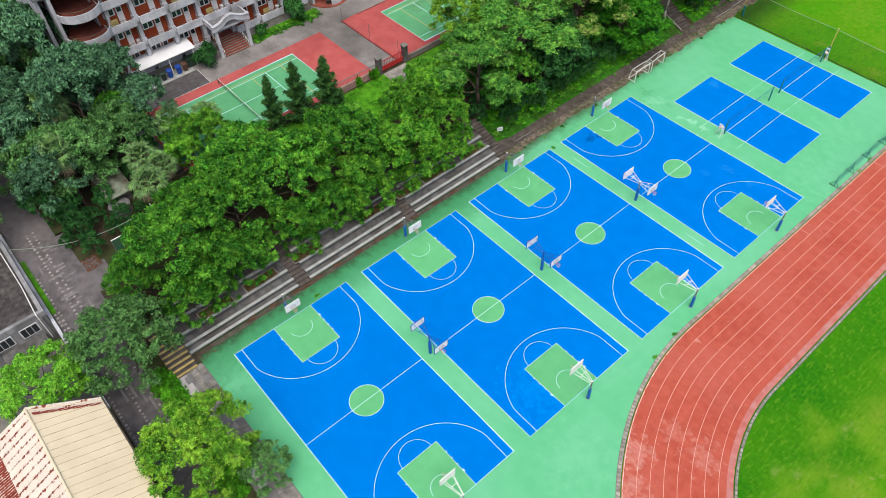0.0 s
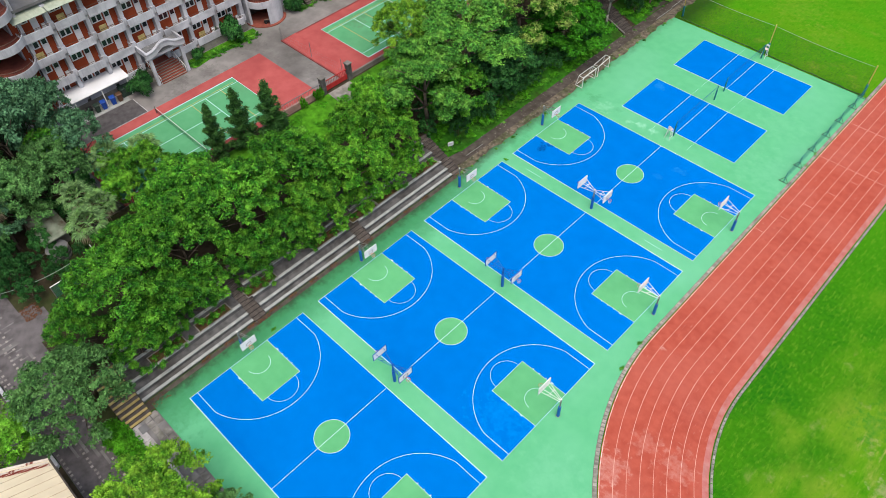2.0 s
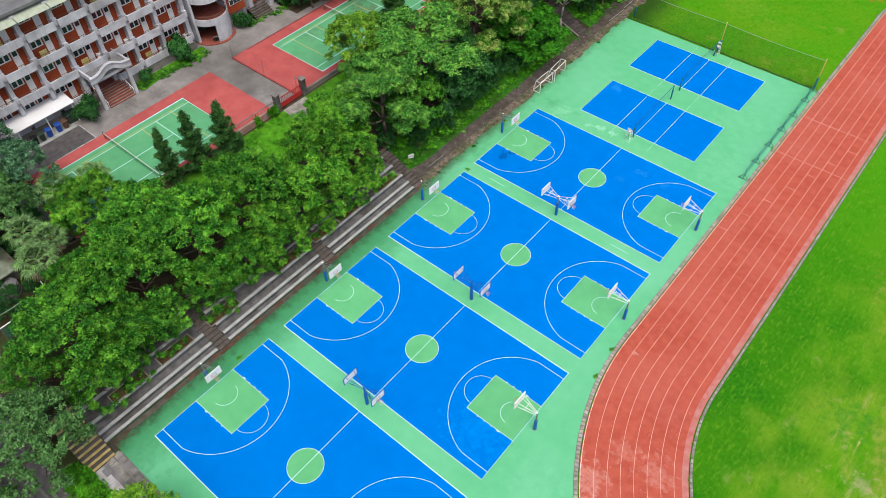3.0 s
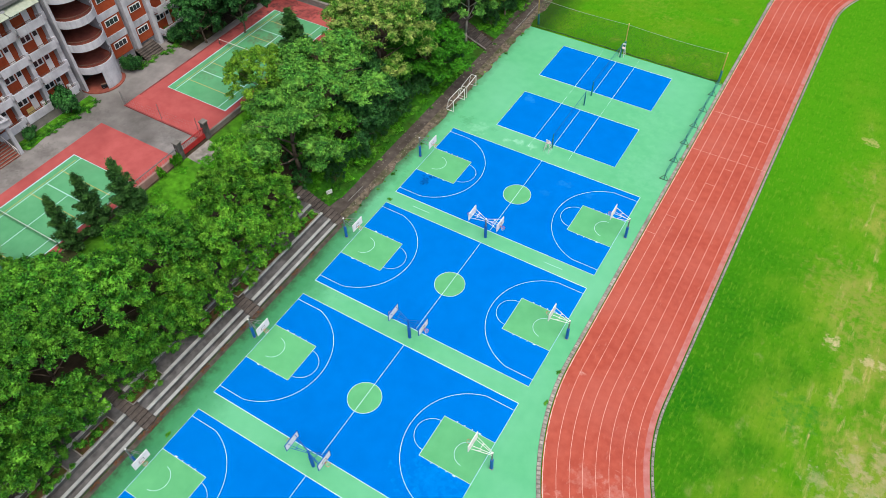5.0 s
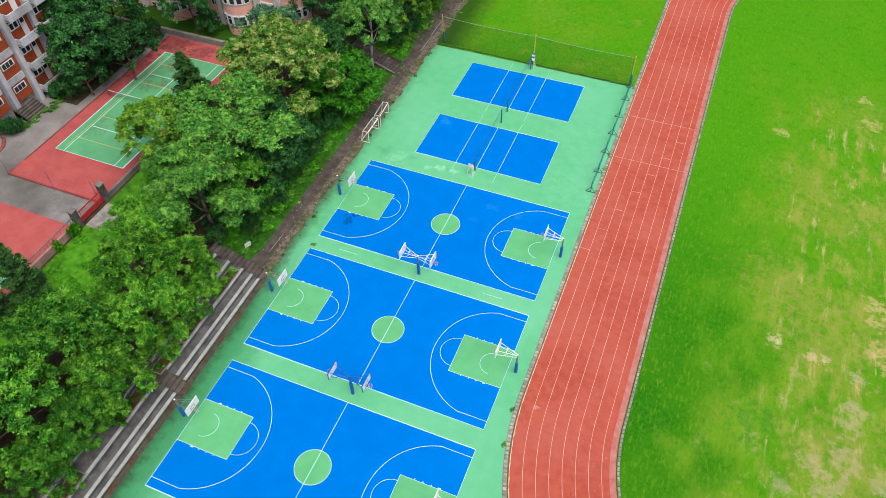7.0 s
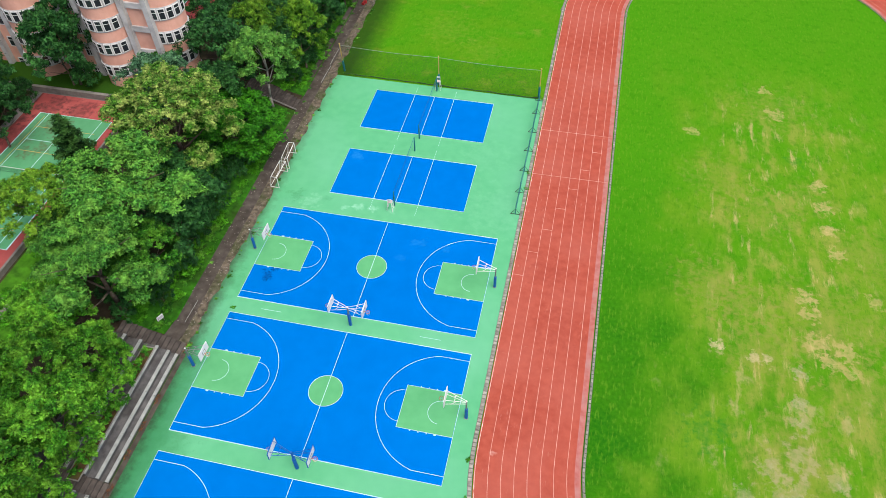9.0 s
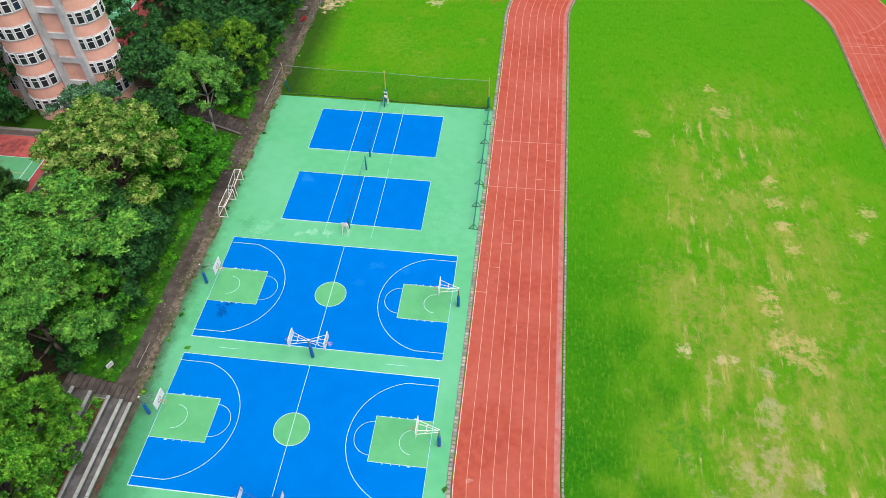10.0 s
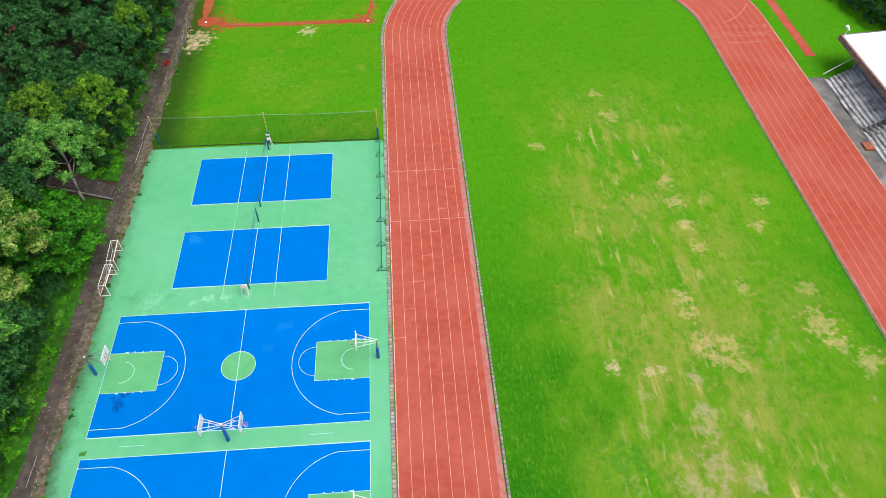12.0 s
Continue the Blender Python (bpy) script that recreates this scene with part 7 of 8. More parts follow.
tuft_rng = random.Random(8)
sb = place(bush(43, L_MID, "low green shrub on the shaded slope"), (-7.2, 3.2, height(-7.2, 3.2)))
vb = place(bush(41, L_WEED, "low vivid green shrub on the bank"), (-7.6, 1.0, height(-7.6, 1.0)))
rb = random.Random(11)
for i in range(60):
    y = -6 + i * 1.5
    for x in (-6.7 + rb.uniform(-0.5, 0.5), -9 + rb.uniform(-1.5, 1.5)):
        k = rb.uniform(0.35, 0.75)
        if 32.5 < y < 38.5:
            continue
        copy_thing(sb if rb.random() < 0.5 else vb, pose(x, y + rb.uniform(-0.7, 0.7), height(x, y) - 0.1, 0, 0, rb.uniform(0, 360)) @ Matrix.Diagonal((k, k, k * 0.55, 1)))
for i in range(60):
    x, y = rb.uniform(-24.2, -15), rb.uniform(-27, 2)
    k = rb.uniform(0.25, 0.6) if x < -19 else rb.uniform(0.6, 1.1)
    copy_thing(vb, pose(x, y, height(x, y) - 0.1, 0, 0, rb.uniform(0, 360)) @ Matrix.Diagonal((k, k, k * 0.5, 1)))
for i in range(70):
    y = -8 + i * 1.05 + tuft_rng.uniform(-0.6, 0.6)
    x, k = (-2.35 if i % 3 else -5.2) + tuft_rng.uniform(-0.35, 0.3), tuft_rng.uniform(0.06, 0.18)
    copy_thing(sb, pose(x, y, height(x, y), 0, 0, tuft_rng.uniform(0, 360)) @ Matrix.Diagonal((k, k * 1.5, k * 0.6, 1)))
for x, y in ((-0.6, -40.3), (0.1, -1.6), (30.2, 24.5), (30.1, 27.5), (30.0, -14), (30.4, -18)):
    copy_thing(vb, pose(x, y, 0.0, 0, 0, 40 * y) @ Matrix.Diagonal((0.13, 0.2, 0.1, 1)))
for i in range(40):
    x = -2.5 + 0.85 * (i % 20)
    y = (-58.7 if i < 20 else -59.3) + rb.uniform(-0.2, 0.2)
    copy_thing(vb, pose(x, y, height(x, y) - 0.05, 0, 0, rb.uniform(0, 360)) @ Matrix.Diagonal((0.6, 0.6, 0.6, 1)))
for i in range(26):
    y = -21 + i * 0.85 if i < 14 else -1.0 + (i - 14) * 1.2
    k = rb.uniform(0.35, 0.6)
    copy_thing(sb, pose(-44.9 + rb.uniform(-0.7, 0.9), y, 3.98, 0, 0, rb.uniform(0, 360)) @ Matrix.Diagonal((k, k, k * 0.4, 1)))
for y in (-22.3, -11.4, -18.0, -28.4, -38.0, -44.4, -50.2):
    for dy in (-1.3, 0.2, 1.4):
        k = rb.uniform(0.22, 0.4)
        copy_thing(sb, pose(-5.95 + rb.uniform(-0.15, 0.15), y + dy + rb.uniform(-0.3, 0.3), 1.48, 0, 0, rb.uniform(0, 360)) @ Matrix.Diagonal((k, k, k * 0.7, 1)))
for y in (-12.9, -13.6, -16.0):
    copy_thing(vb, pose(-24.5, y, height(-24.5, y) - 0.1, 0, 0, 50 * y) @ Matrix.Diagonal((0.3, 0.4, 1.25, 1)))
tagged(part("grass_strip", Shape().prism([(-46.3, -21.5), (-45.0, -21.9), (-43.8, -20.6), (-44.4, -17.2), (-44.0, -14.0), (-44.6, -11.0), (-45.2, -9.0), (-46.3, -8.9)], 3.9, 4.06), M["weeds"]), "strip of green grass along the dormitory wall", "grass", kind="structure")
scooter = thing("motor_scooter", "dark motor scooter parked at the stair tower's foot", "scooter", at=pose(-45.2, -6.3, 4.17, 0, 0, 60))
for x in (-0.6, 0.6):
    w = part("wheel", Shape().tube((x, -0.06, 0.24), (x, 0.06, 0.24), 0.24, n=16), M["black"], scooter)
    part("hub", Shape().tube((x, -0.07, 0.24), (x, 0.07, 0.24), 0.1, n=10), M["grey_steel"], w)
part("body", Shape().bevel_box(-0.85, -0.17, 0.32, 0.05, 0.17, 0.72, 0.08), M["black"], scooter)
part("footboard", Shape().bevel_box(0.0, -0.17, 0.26, 0.45, 0.17, 0.36, 0.03), M["black"], scooter)
part("seat", Shape().bevel_box(-0.8, -0.15, 0.72, 0.02, 0.15, 0.84, 0.05), M["bin_brown"], scooter)
part("front_shield", Shape().add([(0.42, -0.2, 0.3), (0.42, 0.2, 0.3), (0.58, 0.16, 0.98), (0.58, -0.16, 0.98), (0.5, -0.2, 0.3), (0.5, 0.2, 0.3), (0.66, 0.16, 0.98), (0.66, -0.16, 0.98)], [(0, 1, 2, 3), (7, 6, 5, 4), (0, 4, 5, 1), (1, 5, 6, 2), (2, 6, 7, 3), (3, 7, 4, 0)]), M["white_paint"], scooter, "pale front shield")
part("handlebar", Shape().tube((0.58, -0.33, 1.04), (0.58, 0.33, 1.04), 0.02, n=6).tube((0.6, 0, 0.5), (0.58, 0, 1.04), 0.03, n=6), M["grey_steel"], scooter)
db = place(bush(42, L_WOOD, "rounded dark bush in front of the dormitory", 5200, 0.12), pose(-44.6, -29.2, 4.0) @ Matrix.Diagonal((1.15, 1.15, 1.8, 1)))
for x, y, k in ((-45.3, -12.8, 1.05), (-45.4, -19.4, 0.5), (-45.4, -1.6, 0.7), (-45.6, 7.0, 0.7)):
    copy_thing(db, pose(x, y, 4.0, 0, 0, x * y) @ Matrix.Diagonal((k, k, k * 1.2, 1)))


# ---- houses ----
def tag_house(name, label):
    return thing(name, label, "building")


FLOORS = [5.6, 9.2, 12.8, 16.4]
ROOF = 20.0
BAYS = [-38.3 + 4.4 * k for k in range(0, 7)]
WALL_X, FRONT_X = -47.9, -46.35


def dormitory():
    d = tag_house("dormitory_building", "four-storey dormitory with orange-red brick and grey-white balconies")
    for y0, y1 in ((-46.9, -46.5), (-40.7, -8.7), (-2.3, 16.0)):
        part("core", Shape().box(-62, y0, 3.5, WALL_X - 0.25, y1, ROOF), M["hall_wall"], d)
    for cy in (-5.5, -42.5):
        part("core", Shape().box(-62, cy - 3.2, 3.5, -52.6, cy + 3.2, ROOF), M["hall_wall"], d)
    part("roof", Shape().box(-62.4, -47.2, ROOF, WALL_X + 1.0, 16.4, ROOF + 0.35), M["roof_grey"], d, "weathered grey flat roof")
    part("plinth", Shape().box(WALL_X - 0.3, -44.6, 3.5, FRONT_X - 0.1, -9.6, FLOORS[0] - 0.35), M["concrete"], d, "grey stone plinth")
    # meshes shared by all bays
    brick = Shape().box(-0.25, -2.2, 0, 0, 2.2, 3.3).mesh("brick_wall", M["brick"])
    slab = Shape().box(-0.2, -1.95, -0.18, 1.55, 1.95, 0).mesh("balcony_floor", M["red_floor"])
    front = Shape().bevel_box(1.42, -1.95, -0.3, 1.56, 1.95, 0.84, 0.03).box(0, -1.95, -0.3, 1.42, -1.83, 0.8).box(0, 1.83, -0.3, 1.42, 1.95, 0.8).mesh("parapet", M["hall_wall"])
    door = Shape().box(0, 0.25, 0.05, 0.06, 1.1, 2.55).mesh("door", M["white_paint"])
    pane = Shape().box(0.0, 0, 0, 0.04, 0.62, 0.80).mesh("pane", M["glass"])
    light = Shape().box(0.06, 0.4, 1.75, 0.075, 0.95, 2.4).mesh("pane", M["glass"])
    wf = Shape().lattice([-1.59, -1.41, -0.87, -0.69, -0.15, 0.03], [1.5, 1.64, 2.42, 2.6], [(1, 1), (3, 1)], 0.0, 0.08)
    wf = wf.mesh("window_frame", M["white_paint"])
    pier = Shape().box(-0.3, -0.28, 0, 1.0, 0.28, 3.6).mesh("pier", M["hall_wall"])
    beam = Shape().box(-0.1, -2.2, 3.28, 0.35, 2.2, 3.62).mesh("beam", M["hall_wall"])
    rail = Shape().tube((1.49, -1.9, 1.14), (1.49, 1.9, 1.14), 0.03, n=6)
    for j in range(8):
        rail.tube((1.49, -1.82 + 0.52 * j, 0.82), (1.49, -1.82 + 0.52 * j, 1.14), 0.018, n=4)
    rail = rail.mesh("rail", M["bin_brown"])
    slot = Shape().box(0.02, -0.33, 0, 0.3, 0.33, 1.0).mesh("recess_wall", M["hall_wall"])
    unit = Shape().bevel_box(0.05, 1.3, 0.02, 0.55, 1.75, 0.75).mesh("air_conditioner", M["white_paint"])
    clutter = Shape().box(0.9, -1.2, 0.05, 1.0, -0.2, 1.4).mesh("drying_rack", M["yellow"])
    awn = Shape().add([(-0.2, -2.15, 3.35), (2.1, -2.15, 2.85), (2.1, 2.15, 2.85), (-0.2, 2.15, 3.35), (-0.2, -2.15, 3.3), (2.1, -2.15, 2.8), (2.1, 2.15, 2.8), (-0.2, 2.15, 3.3)],
                      [(0, 1, 2, 3), (7, 6, 5, 4), (0, 4, 5, 1), (1, 5, 6, 2), (2, 6, 7, 3), (3, 7, 4, 0)])
    rib = Shape().tube((-0.19, 0, 3.36), (2.11, 0, 2.86), 0.03, n=6).mesh("rib", M["awning"])
    awn = awn.mesh("awning", M["awning"])
    r = random.Random(3)
    for i, yc in enumerate(BAYS):
        for k, z in enumerate(FLOORS):
            if k == 0 and -27.5 < yc < -21.0:
                continue
            at = Matrix.Translation((WALL_X, yc, z))
            for name, me in (("brick_wall", brick), ("parapet", front), ("balcony_floor", slab), ("beam", beam), ("rail", rail)):
                place(part(name, me, None, d), at)
            flip = Matrix.Diagonal((1, 1, 1, 1))
            dr = place(part("door", door, None, d), at @ flip)
            part("pane", light, None, dr)
            w = place(part("window", wf, None, d), at @ flip)
            for y in (-1.45, -0.73):
                part("pane", pane, None, w).location = (0.01, y, 1.62)
            if r.random() < 0.4:
                place(part("air_conditioner", unit, None, d), at @ flip)
            if r.random() < 0.3:
                place(part("drying_rack", clutter, None, d), at @ flip)
            if k == 3:
                cover = place(part("awning", awn, None, d), at)
                for j in range(9):
                    part("rib", rib, None, cover).location = (0, -2.1 + j * 0.525, 0)
        for k, z in enumerate(FLOORS):
            place(part("pier", pier, None, d), Matrix.Translation((WALL_X, yc + 2.2, z - 0.3)))
            place(part("recess_wall", slot, None, d), Matrix.Translation((WALL_X + 0.9, yc + 2.2, z)))
    # round balcony towers
    for cy, low in ((-5.5, 7.45), (-42.5, 6.2)):
        part("tower_cap", Shape().prism(arc(-47.5, cy, 2.9, -88, 88, 18) + [(-52.6, cy + 3.0), (-52.6, cy - 3.0)], ROOF + 4.9, ROOF + 5.2), M["hall_wall"], d, "grey-white rounded tower roof")
        for z in [low + 3.6 * k for k in range(5)]:
            ring = arc(-47.5, cy, 2.9, -85, 85, 18)
            inn = arc(-47.5, cy, 2.75, -85, 85, 18)
            s = Shape().add([q for a, c in zip(ring, inn) for q in ((*a, z - 0.45), (*a, z + 0.62), (*c, z + 0.62), (*c, z - 0.45))],
                            [(4 * i + k, 4 * i + (k + 1) % 4, 4 * i + 4 + (k + 1) % 4, 4 * i + 4 + k) for i in range(18) for k in range(4)])
            part("round_parapet", s, M["hall_wall"], d)
            part("round_floor", Shape().prism(arc(-47.5, cy, 2.77, -85, 85, 18) + [(-52.6, cy + 2.9), (-52.6, cy - 2.9)], z - 0.2, z), M["red_floor"], d, "dull red tiled landing")
            hr = part("handrail", Shape().path_tube([(x, y, z + 1.1) for x, y in arc(-47.5, cy, 2.8, -85, 85, 18)], 0.035, 5), M["bin_brown"], d)
            for x, y in arc(-47.5, cy, 2.8, -80, 80, 12):
                part("baluster", Shape().tube((x, y, z + 0.6), (x, y, z + 1.1), 0.02, n=5), M["bin_brown"], hr)
        part("tower_wall", Shape().prism(arc(-47.5, cy, 2.85, -20, 85, 10) + list(reversed(arc(-47.5, cy, 2.6, -20, 85, 10))), 3.9, low), M["hall_wall"], d)
        part("ground_landing", Shape().prism(arc(-47.5, cy, 3.3, -88, 60, 14) + [(-49.5, cy + 2.0), (-49.5, cy - 3.0)], 3.9, 4.16), M["red_floor"], d, "dull red tiled landing at the foot")
        for k in range(5):
            z = low + 3.6 * (k - 1)
            for q in range(7):
                part("stair_step", Shape().box(-52.4 + 0.32 * q, cy - 2.6, z + 0.25 * q, -52.08 + 0.32 * q, cy - 0.9, z + 0.25 * q + 0.25), M["red_floor"], d)
        for s in (-1, 1):
            part("tower_pier", Shape().box(-49.0, cy + s * 2.95 - 0.2, 3.5, -47.0, cy + s * 2.95 + 0.2, ROOF + 5.0), M["hall_wall"], d)
    # north wing: brick panels with white window bands, an entry stair and one more column of balconies
    for z in FLOORS:
        for y0, y1 in ((-2.2, 1.2), (2.3, 5.4)):
            part("brick_panel", Shape().box(-48.2, y0, z, -47.5, y1, z + 2.6), M["brick"], d)
            part("band", Shape().box(-48.2, y0, z + 2.6, -47.35, y1, z + 3.6), M["hall_wall"], d)
            w = part("window", Shape().box(-47.5, y0 + 0.6, z + 1.35, -47.4, y1 - 0.5, z + 2.3), M["white_paint"], d)
            g = (y1 - y0 - 1.3) / 3
            for k in range(3):
                part("pane", Shape().box(-47.41, y0 + 0.7 + g * k, z + 1.45, -47.37, y0 + 0.62 + g * (k + 1), z + 2.2), M["glass"], w)
        for me, name in ((brick, "brick_wall"), (front, "parapet"), (slab, "balcony_floor"), (beam, "beam")):
            for yc in (8.2, 12.6):
                place(part(name, me, None, d), Matrix.Translation((WALL_X + 0.4, yc, z)))
        for yc in (8.2, 12.6):
            dr = place(part("door", door, None, d), Matrix.Translation((WALL_X + 0.4, yc, z)))
            part("pane", light, None, dr)
            w = place(part("window", wf, None, d), Matrix.Translation((WALL_X + 0.4, yc, z)))
            for y in (-1.45, -0.73):
                part("pane", pane, None, w).location = (0.01, y, 1.62)
    for y in (2.0, 5.9, 10.3):
        part("pilaster", Shape().box(-48.0, y - 0.35, 3.5, -46.9, y + 0.35, ROOF), M["hall_wall"], d)
    for k in range(6):
        part("entry_step", Shape().box(-47.4, 1.2, 3.9, -45.0 - 0.36 * k, 4.6, 4.25 + 0.22 * k), M["step"], d)
    return d


dormitory()


def portico():
    p = thing("portico", "grey-white entrance portico with a curved gable over red steps", "portico")
    y0, y1, xf, xb = -27.2, -21.6, -44.0, -47.2
    for y in (y0 + 0.35, y1 - 0.35):
        part("column", Shape().box(xf - 0.45, y - 0.22, 3.95, xf, y + 0.22, 9.0), M["hall_wall"], p)
    part("roof_slab", Shape().box(xb - 0.6, y0, 8.85, xf + 0.1, y1, 9.05), M["roof_grey"], p)
    n = 20
    prof = []
    for i in range(n + 1):
        t = i / n
        prof.append((y0 - 0.25 + (y1 - y0 + 0.5) * t, 9.2 + 1.15 * math.exp(-((t - 0.5) / 0.24) ** 2) + 0.5 * abs(t - 0.5)))
    g = Shape()
    rows = [[(xf, y, z - 0.85), (xf, y, z), (xf + 0.3, y, z), (xf + 0.3, y, z - 0.85)] for y, z in prof]
    g.add([q for r in rows for q in r], [(4 * i + k, 4 * i + (k + 1) % 4, 4 * i + 4 + (k + 1) % 4, 4 * i + 4 + k) for i in range(n) for k in range(4)])
    part("curved_gable", g, M["hall_wall"], p)
    cop = Shape()
    for (ya, za), (yb, zb) in zip(prof, prof[1:]):
        for dx in (0.1, 0.36):
            cop.tube((xf + dx, ya, za + 0.05), (xf + dx, yb, zb + 0.05), 0.12, n=6)
    part("coping", cop, M["hall_wall"], p)
    for y in (y0 - 0.15, y1 - 0.1):
        part("side_parapet", Shape().box(xb - 0.6, y, 8.8, xf, y + 0.25, 9.6), M["hall_wall"], p)
    part("lintel", Shape().box(xf - 0.4, y0 + 0.1, 8.35, xf - 0.02, y1 - 0.1, 8.85), M["hall_wall"], p)
    for x, y, a in ((-45.6, -24.6, 30), (-46.2, -23.4, -20), (-45.2, -25.6, 75), (-46.6, -25.9, 10)):
        place(part("board", Shape().box(-0.75, -0.1, 0, 0.75, 0.1, 0.06), M["house_wall"], p, "weathered board left on the roof"), pose(x, y, 9.06, 0, 0, a))
    for k in range(8):
        part("step", Shape().box(xb - 0.8, y0 + 0.8, 3.9, xf + 0.1 - 0.36 * k, y1 - 0.8, 4.03 + 0.2 * (k + 1)), M["red_floor"], p, "dull red tiled step")
        part("nosing", Shape().box(xf - 0.02 - 0.36 * k, y0 + 0.8, 4.03 + 0.2 * (k + 1) - 0.03, xf + 0.12 - 0.36 * k, y1 - 0.8, 4.045 + 0.2 * (k + 1)), M["concrete"], p)
    for y in (y0 + 0.75, y1 - 0.75):
        h = part("handrail", Shape().tube((xf + 0.1, y, 5.0), (xb, y, 6.7), 0.05, n=6), M["white_steel"], p)
        for k in range(5):
            x = xf - 0.1 - 0.7 * k
            part("baluster", Shape().tube((x, y, 4.0 + 0.39 * k), (x, y, 5.0 + 0.39 * k), 0.03, n=6), M["white_steel"], h)
    return p


portico()

shelter = thing("bin_shelter", "white sheet-metal canopy over the rubbish bins", "canopy")
part("roof_sheet", Shape().add([(-48.6, -38.7, 7.5), (-45.0, -38.7, 7.0), (-45.0, -30.2, 7.0), (-48.6, -30.2, 7.5), (-48.6, -38.7, 7.4), (-45.0, -38.7, 6.9), (-45.0, -30.2, 6.9), (-48.6, -30.2, 7.4)],
     [(0, 1, 2, 3), (7, 6, 5, 4), (0, 4, 5, 1), (1, 5, 6, 2), (2, 6, 7, 3), (3, 7, 4, 0)]), M["canopy"], shelter)
for y in (-38.3, -34.4, -30.6):
    part("post", Shape().tube((-45.2, y, 4.0), (-45.2, y, 6.95), 0.07, n=8), M["white_steel"], shelter)
part("slab", Shape().box(-47.5, -38.5, 4.0, -44.2, -31.5, 4.1), M["nosing"], shelter)


def bin_(body, label):
    b = thing("rubbish_bin", label, "bin", "bins under the canopy")
    part("body", Shape().add([(-0.24, -0.24, 0.08), (0.24, -0.24, 0.08), (0.24, 0.24, 0.08), (-0.24, 0.24, 0.08), (-0.33, -0.3, 1.0), (0.33, -0.3, 1.0), (0.33, 0.3, 1.0), (-0.33, 0.3, 1.0)],
         [(3, 2, 1, 0), (4, 5, 6, 7), (0, 1, 5, 4), (1, 2, 6, 5), (2, 3, 7, 6), (3, 0, 4, 7)]), body, b)
    part("lid", Shape().bevel_box(-0.37, -0.33, 1.0, 0.37, 0.33, 1.1, 0.04), body, b)
    for y in (-0.22, 0.22):
        part("wheel", Shape().tube((-0.27, y - 0.04, 0.1), (-0.27, y + 0.04, 0.1), 0.1, n=10), M["black"], b)
    return b


for y, m, c in ((-37.0, "black", "black"), (-36.0, "bin_dark", "dark green"), (-35.0, "bin_blue", "blue"), (-33.6, "bin_blue", "blue"), (-32.6, "bin_brown", "brown")):
    place(bin_(M[m], c + " wheeled rubbish bin with a closed lid"), pose(-44.95, y, 4.1, 0, 0, -8) @ Matrix.Diagonal((1.15, 1.15, 1.15, 1)))
skip = thing("skip", "dark green waste container under the canopy", "container")
part("body", Shape().bevel_box(-47.0, -32.0, 4.1, -45.2, -30.4, 5.4, 0.06), M["bin_dark"], skip)
part("rim", Shape().box(-47.1, -32.1, 5.3, -45.1, -30.3, 5.42), M["bin_dark"], skip)

tagged(part("gate_landing", drape("gate_landing", [-24.6, -24.4, -21.6], [-11.6, -7.6], M["paver"], 0.09), M["paver"]), "grey paved landing outside the gate", "paving", kind="structure")
# gate and wall at the edge of the terrace
wall = thing("boundary_wall", "old grey railing on a faded pink wall along the terrace", "wall", kind="structure")
part("footing", Shape().box(-25.2, -21.5, 3.3, -24.9, -12.0, 5.0), M["pink_wall"], wall)
for k in range(22):
    y = -21.4 + 0.43 * k
    part("bar", Shape().box(-25.1, y, 4.6, -25.06, y + 0.03, 5.9), M["grey_steel"], wall)
for z in (4.75, 5.8):
    part("rail", Shape().box(-25.12, -21.5, z, -25.02, -12.0, z + 0.07), M["grey_steel"], wall)
wall2 = thing("boundary_wall", "low weathered concrete wall above the wooded bank", "wall", kind="structure")
part("footing", Shape().box(-25.2, -7.0, 3.3, -24.9, 26.0, 4.7), M["concrete"], wall2)
gate = thing("gate", "red steel gate between two dark concrete pillars", "gate")
for y in (-12.0, -7.2):
    pl = part("pillar", Shape().bevel_box(-25.4, y - 0.35, 3.5, -24.7, y + 0.35, 6.6, 0.05), M["tread"], gate)
    part("cap", Shape().bevel_box(-25.5, y - 0.45, 6.6, -24.6, y + 0.45, 6.75, 0.04), M["concrete"], pl)
lf = part("leaf", Shape().box(-25.1, -11.6, 4.2, -25.0, -7.6, 4.95).box(-25.1, -11.6, 5.75, -25.0, -7.6, 5.85), M["gate_red"], gate)
for k in range(14):
    part("bar", Shape().box(-25.08, -11.5 + 0.29 * k, 4.95, -25.03, -11.45 + 0.29 * k, 5.8), M["gate_red"], lf)


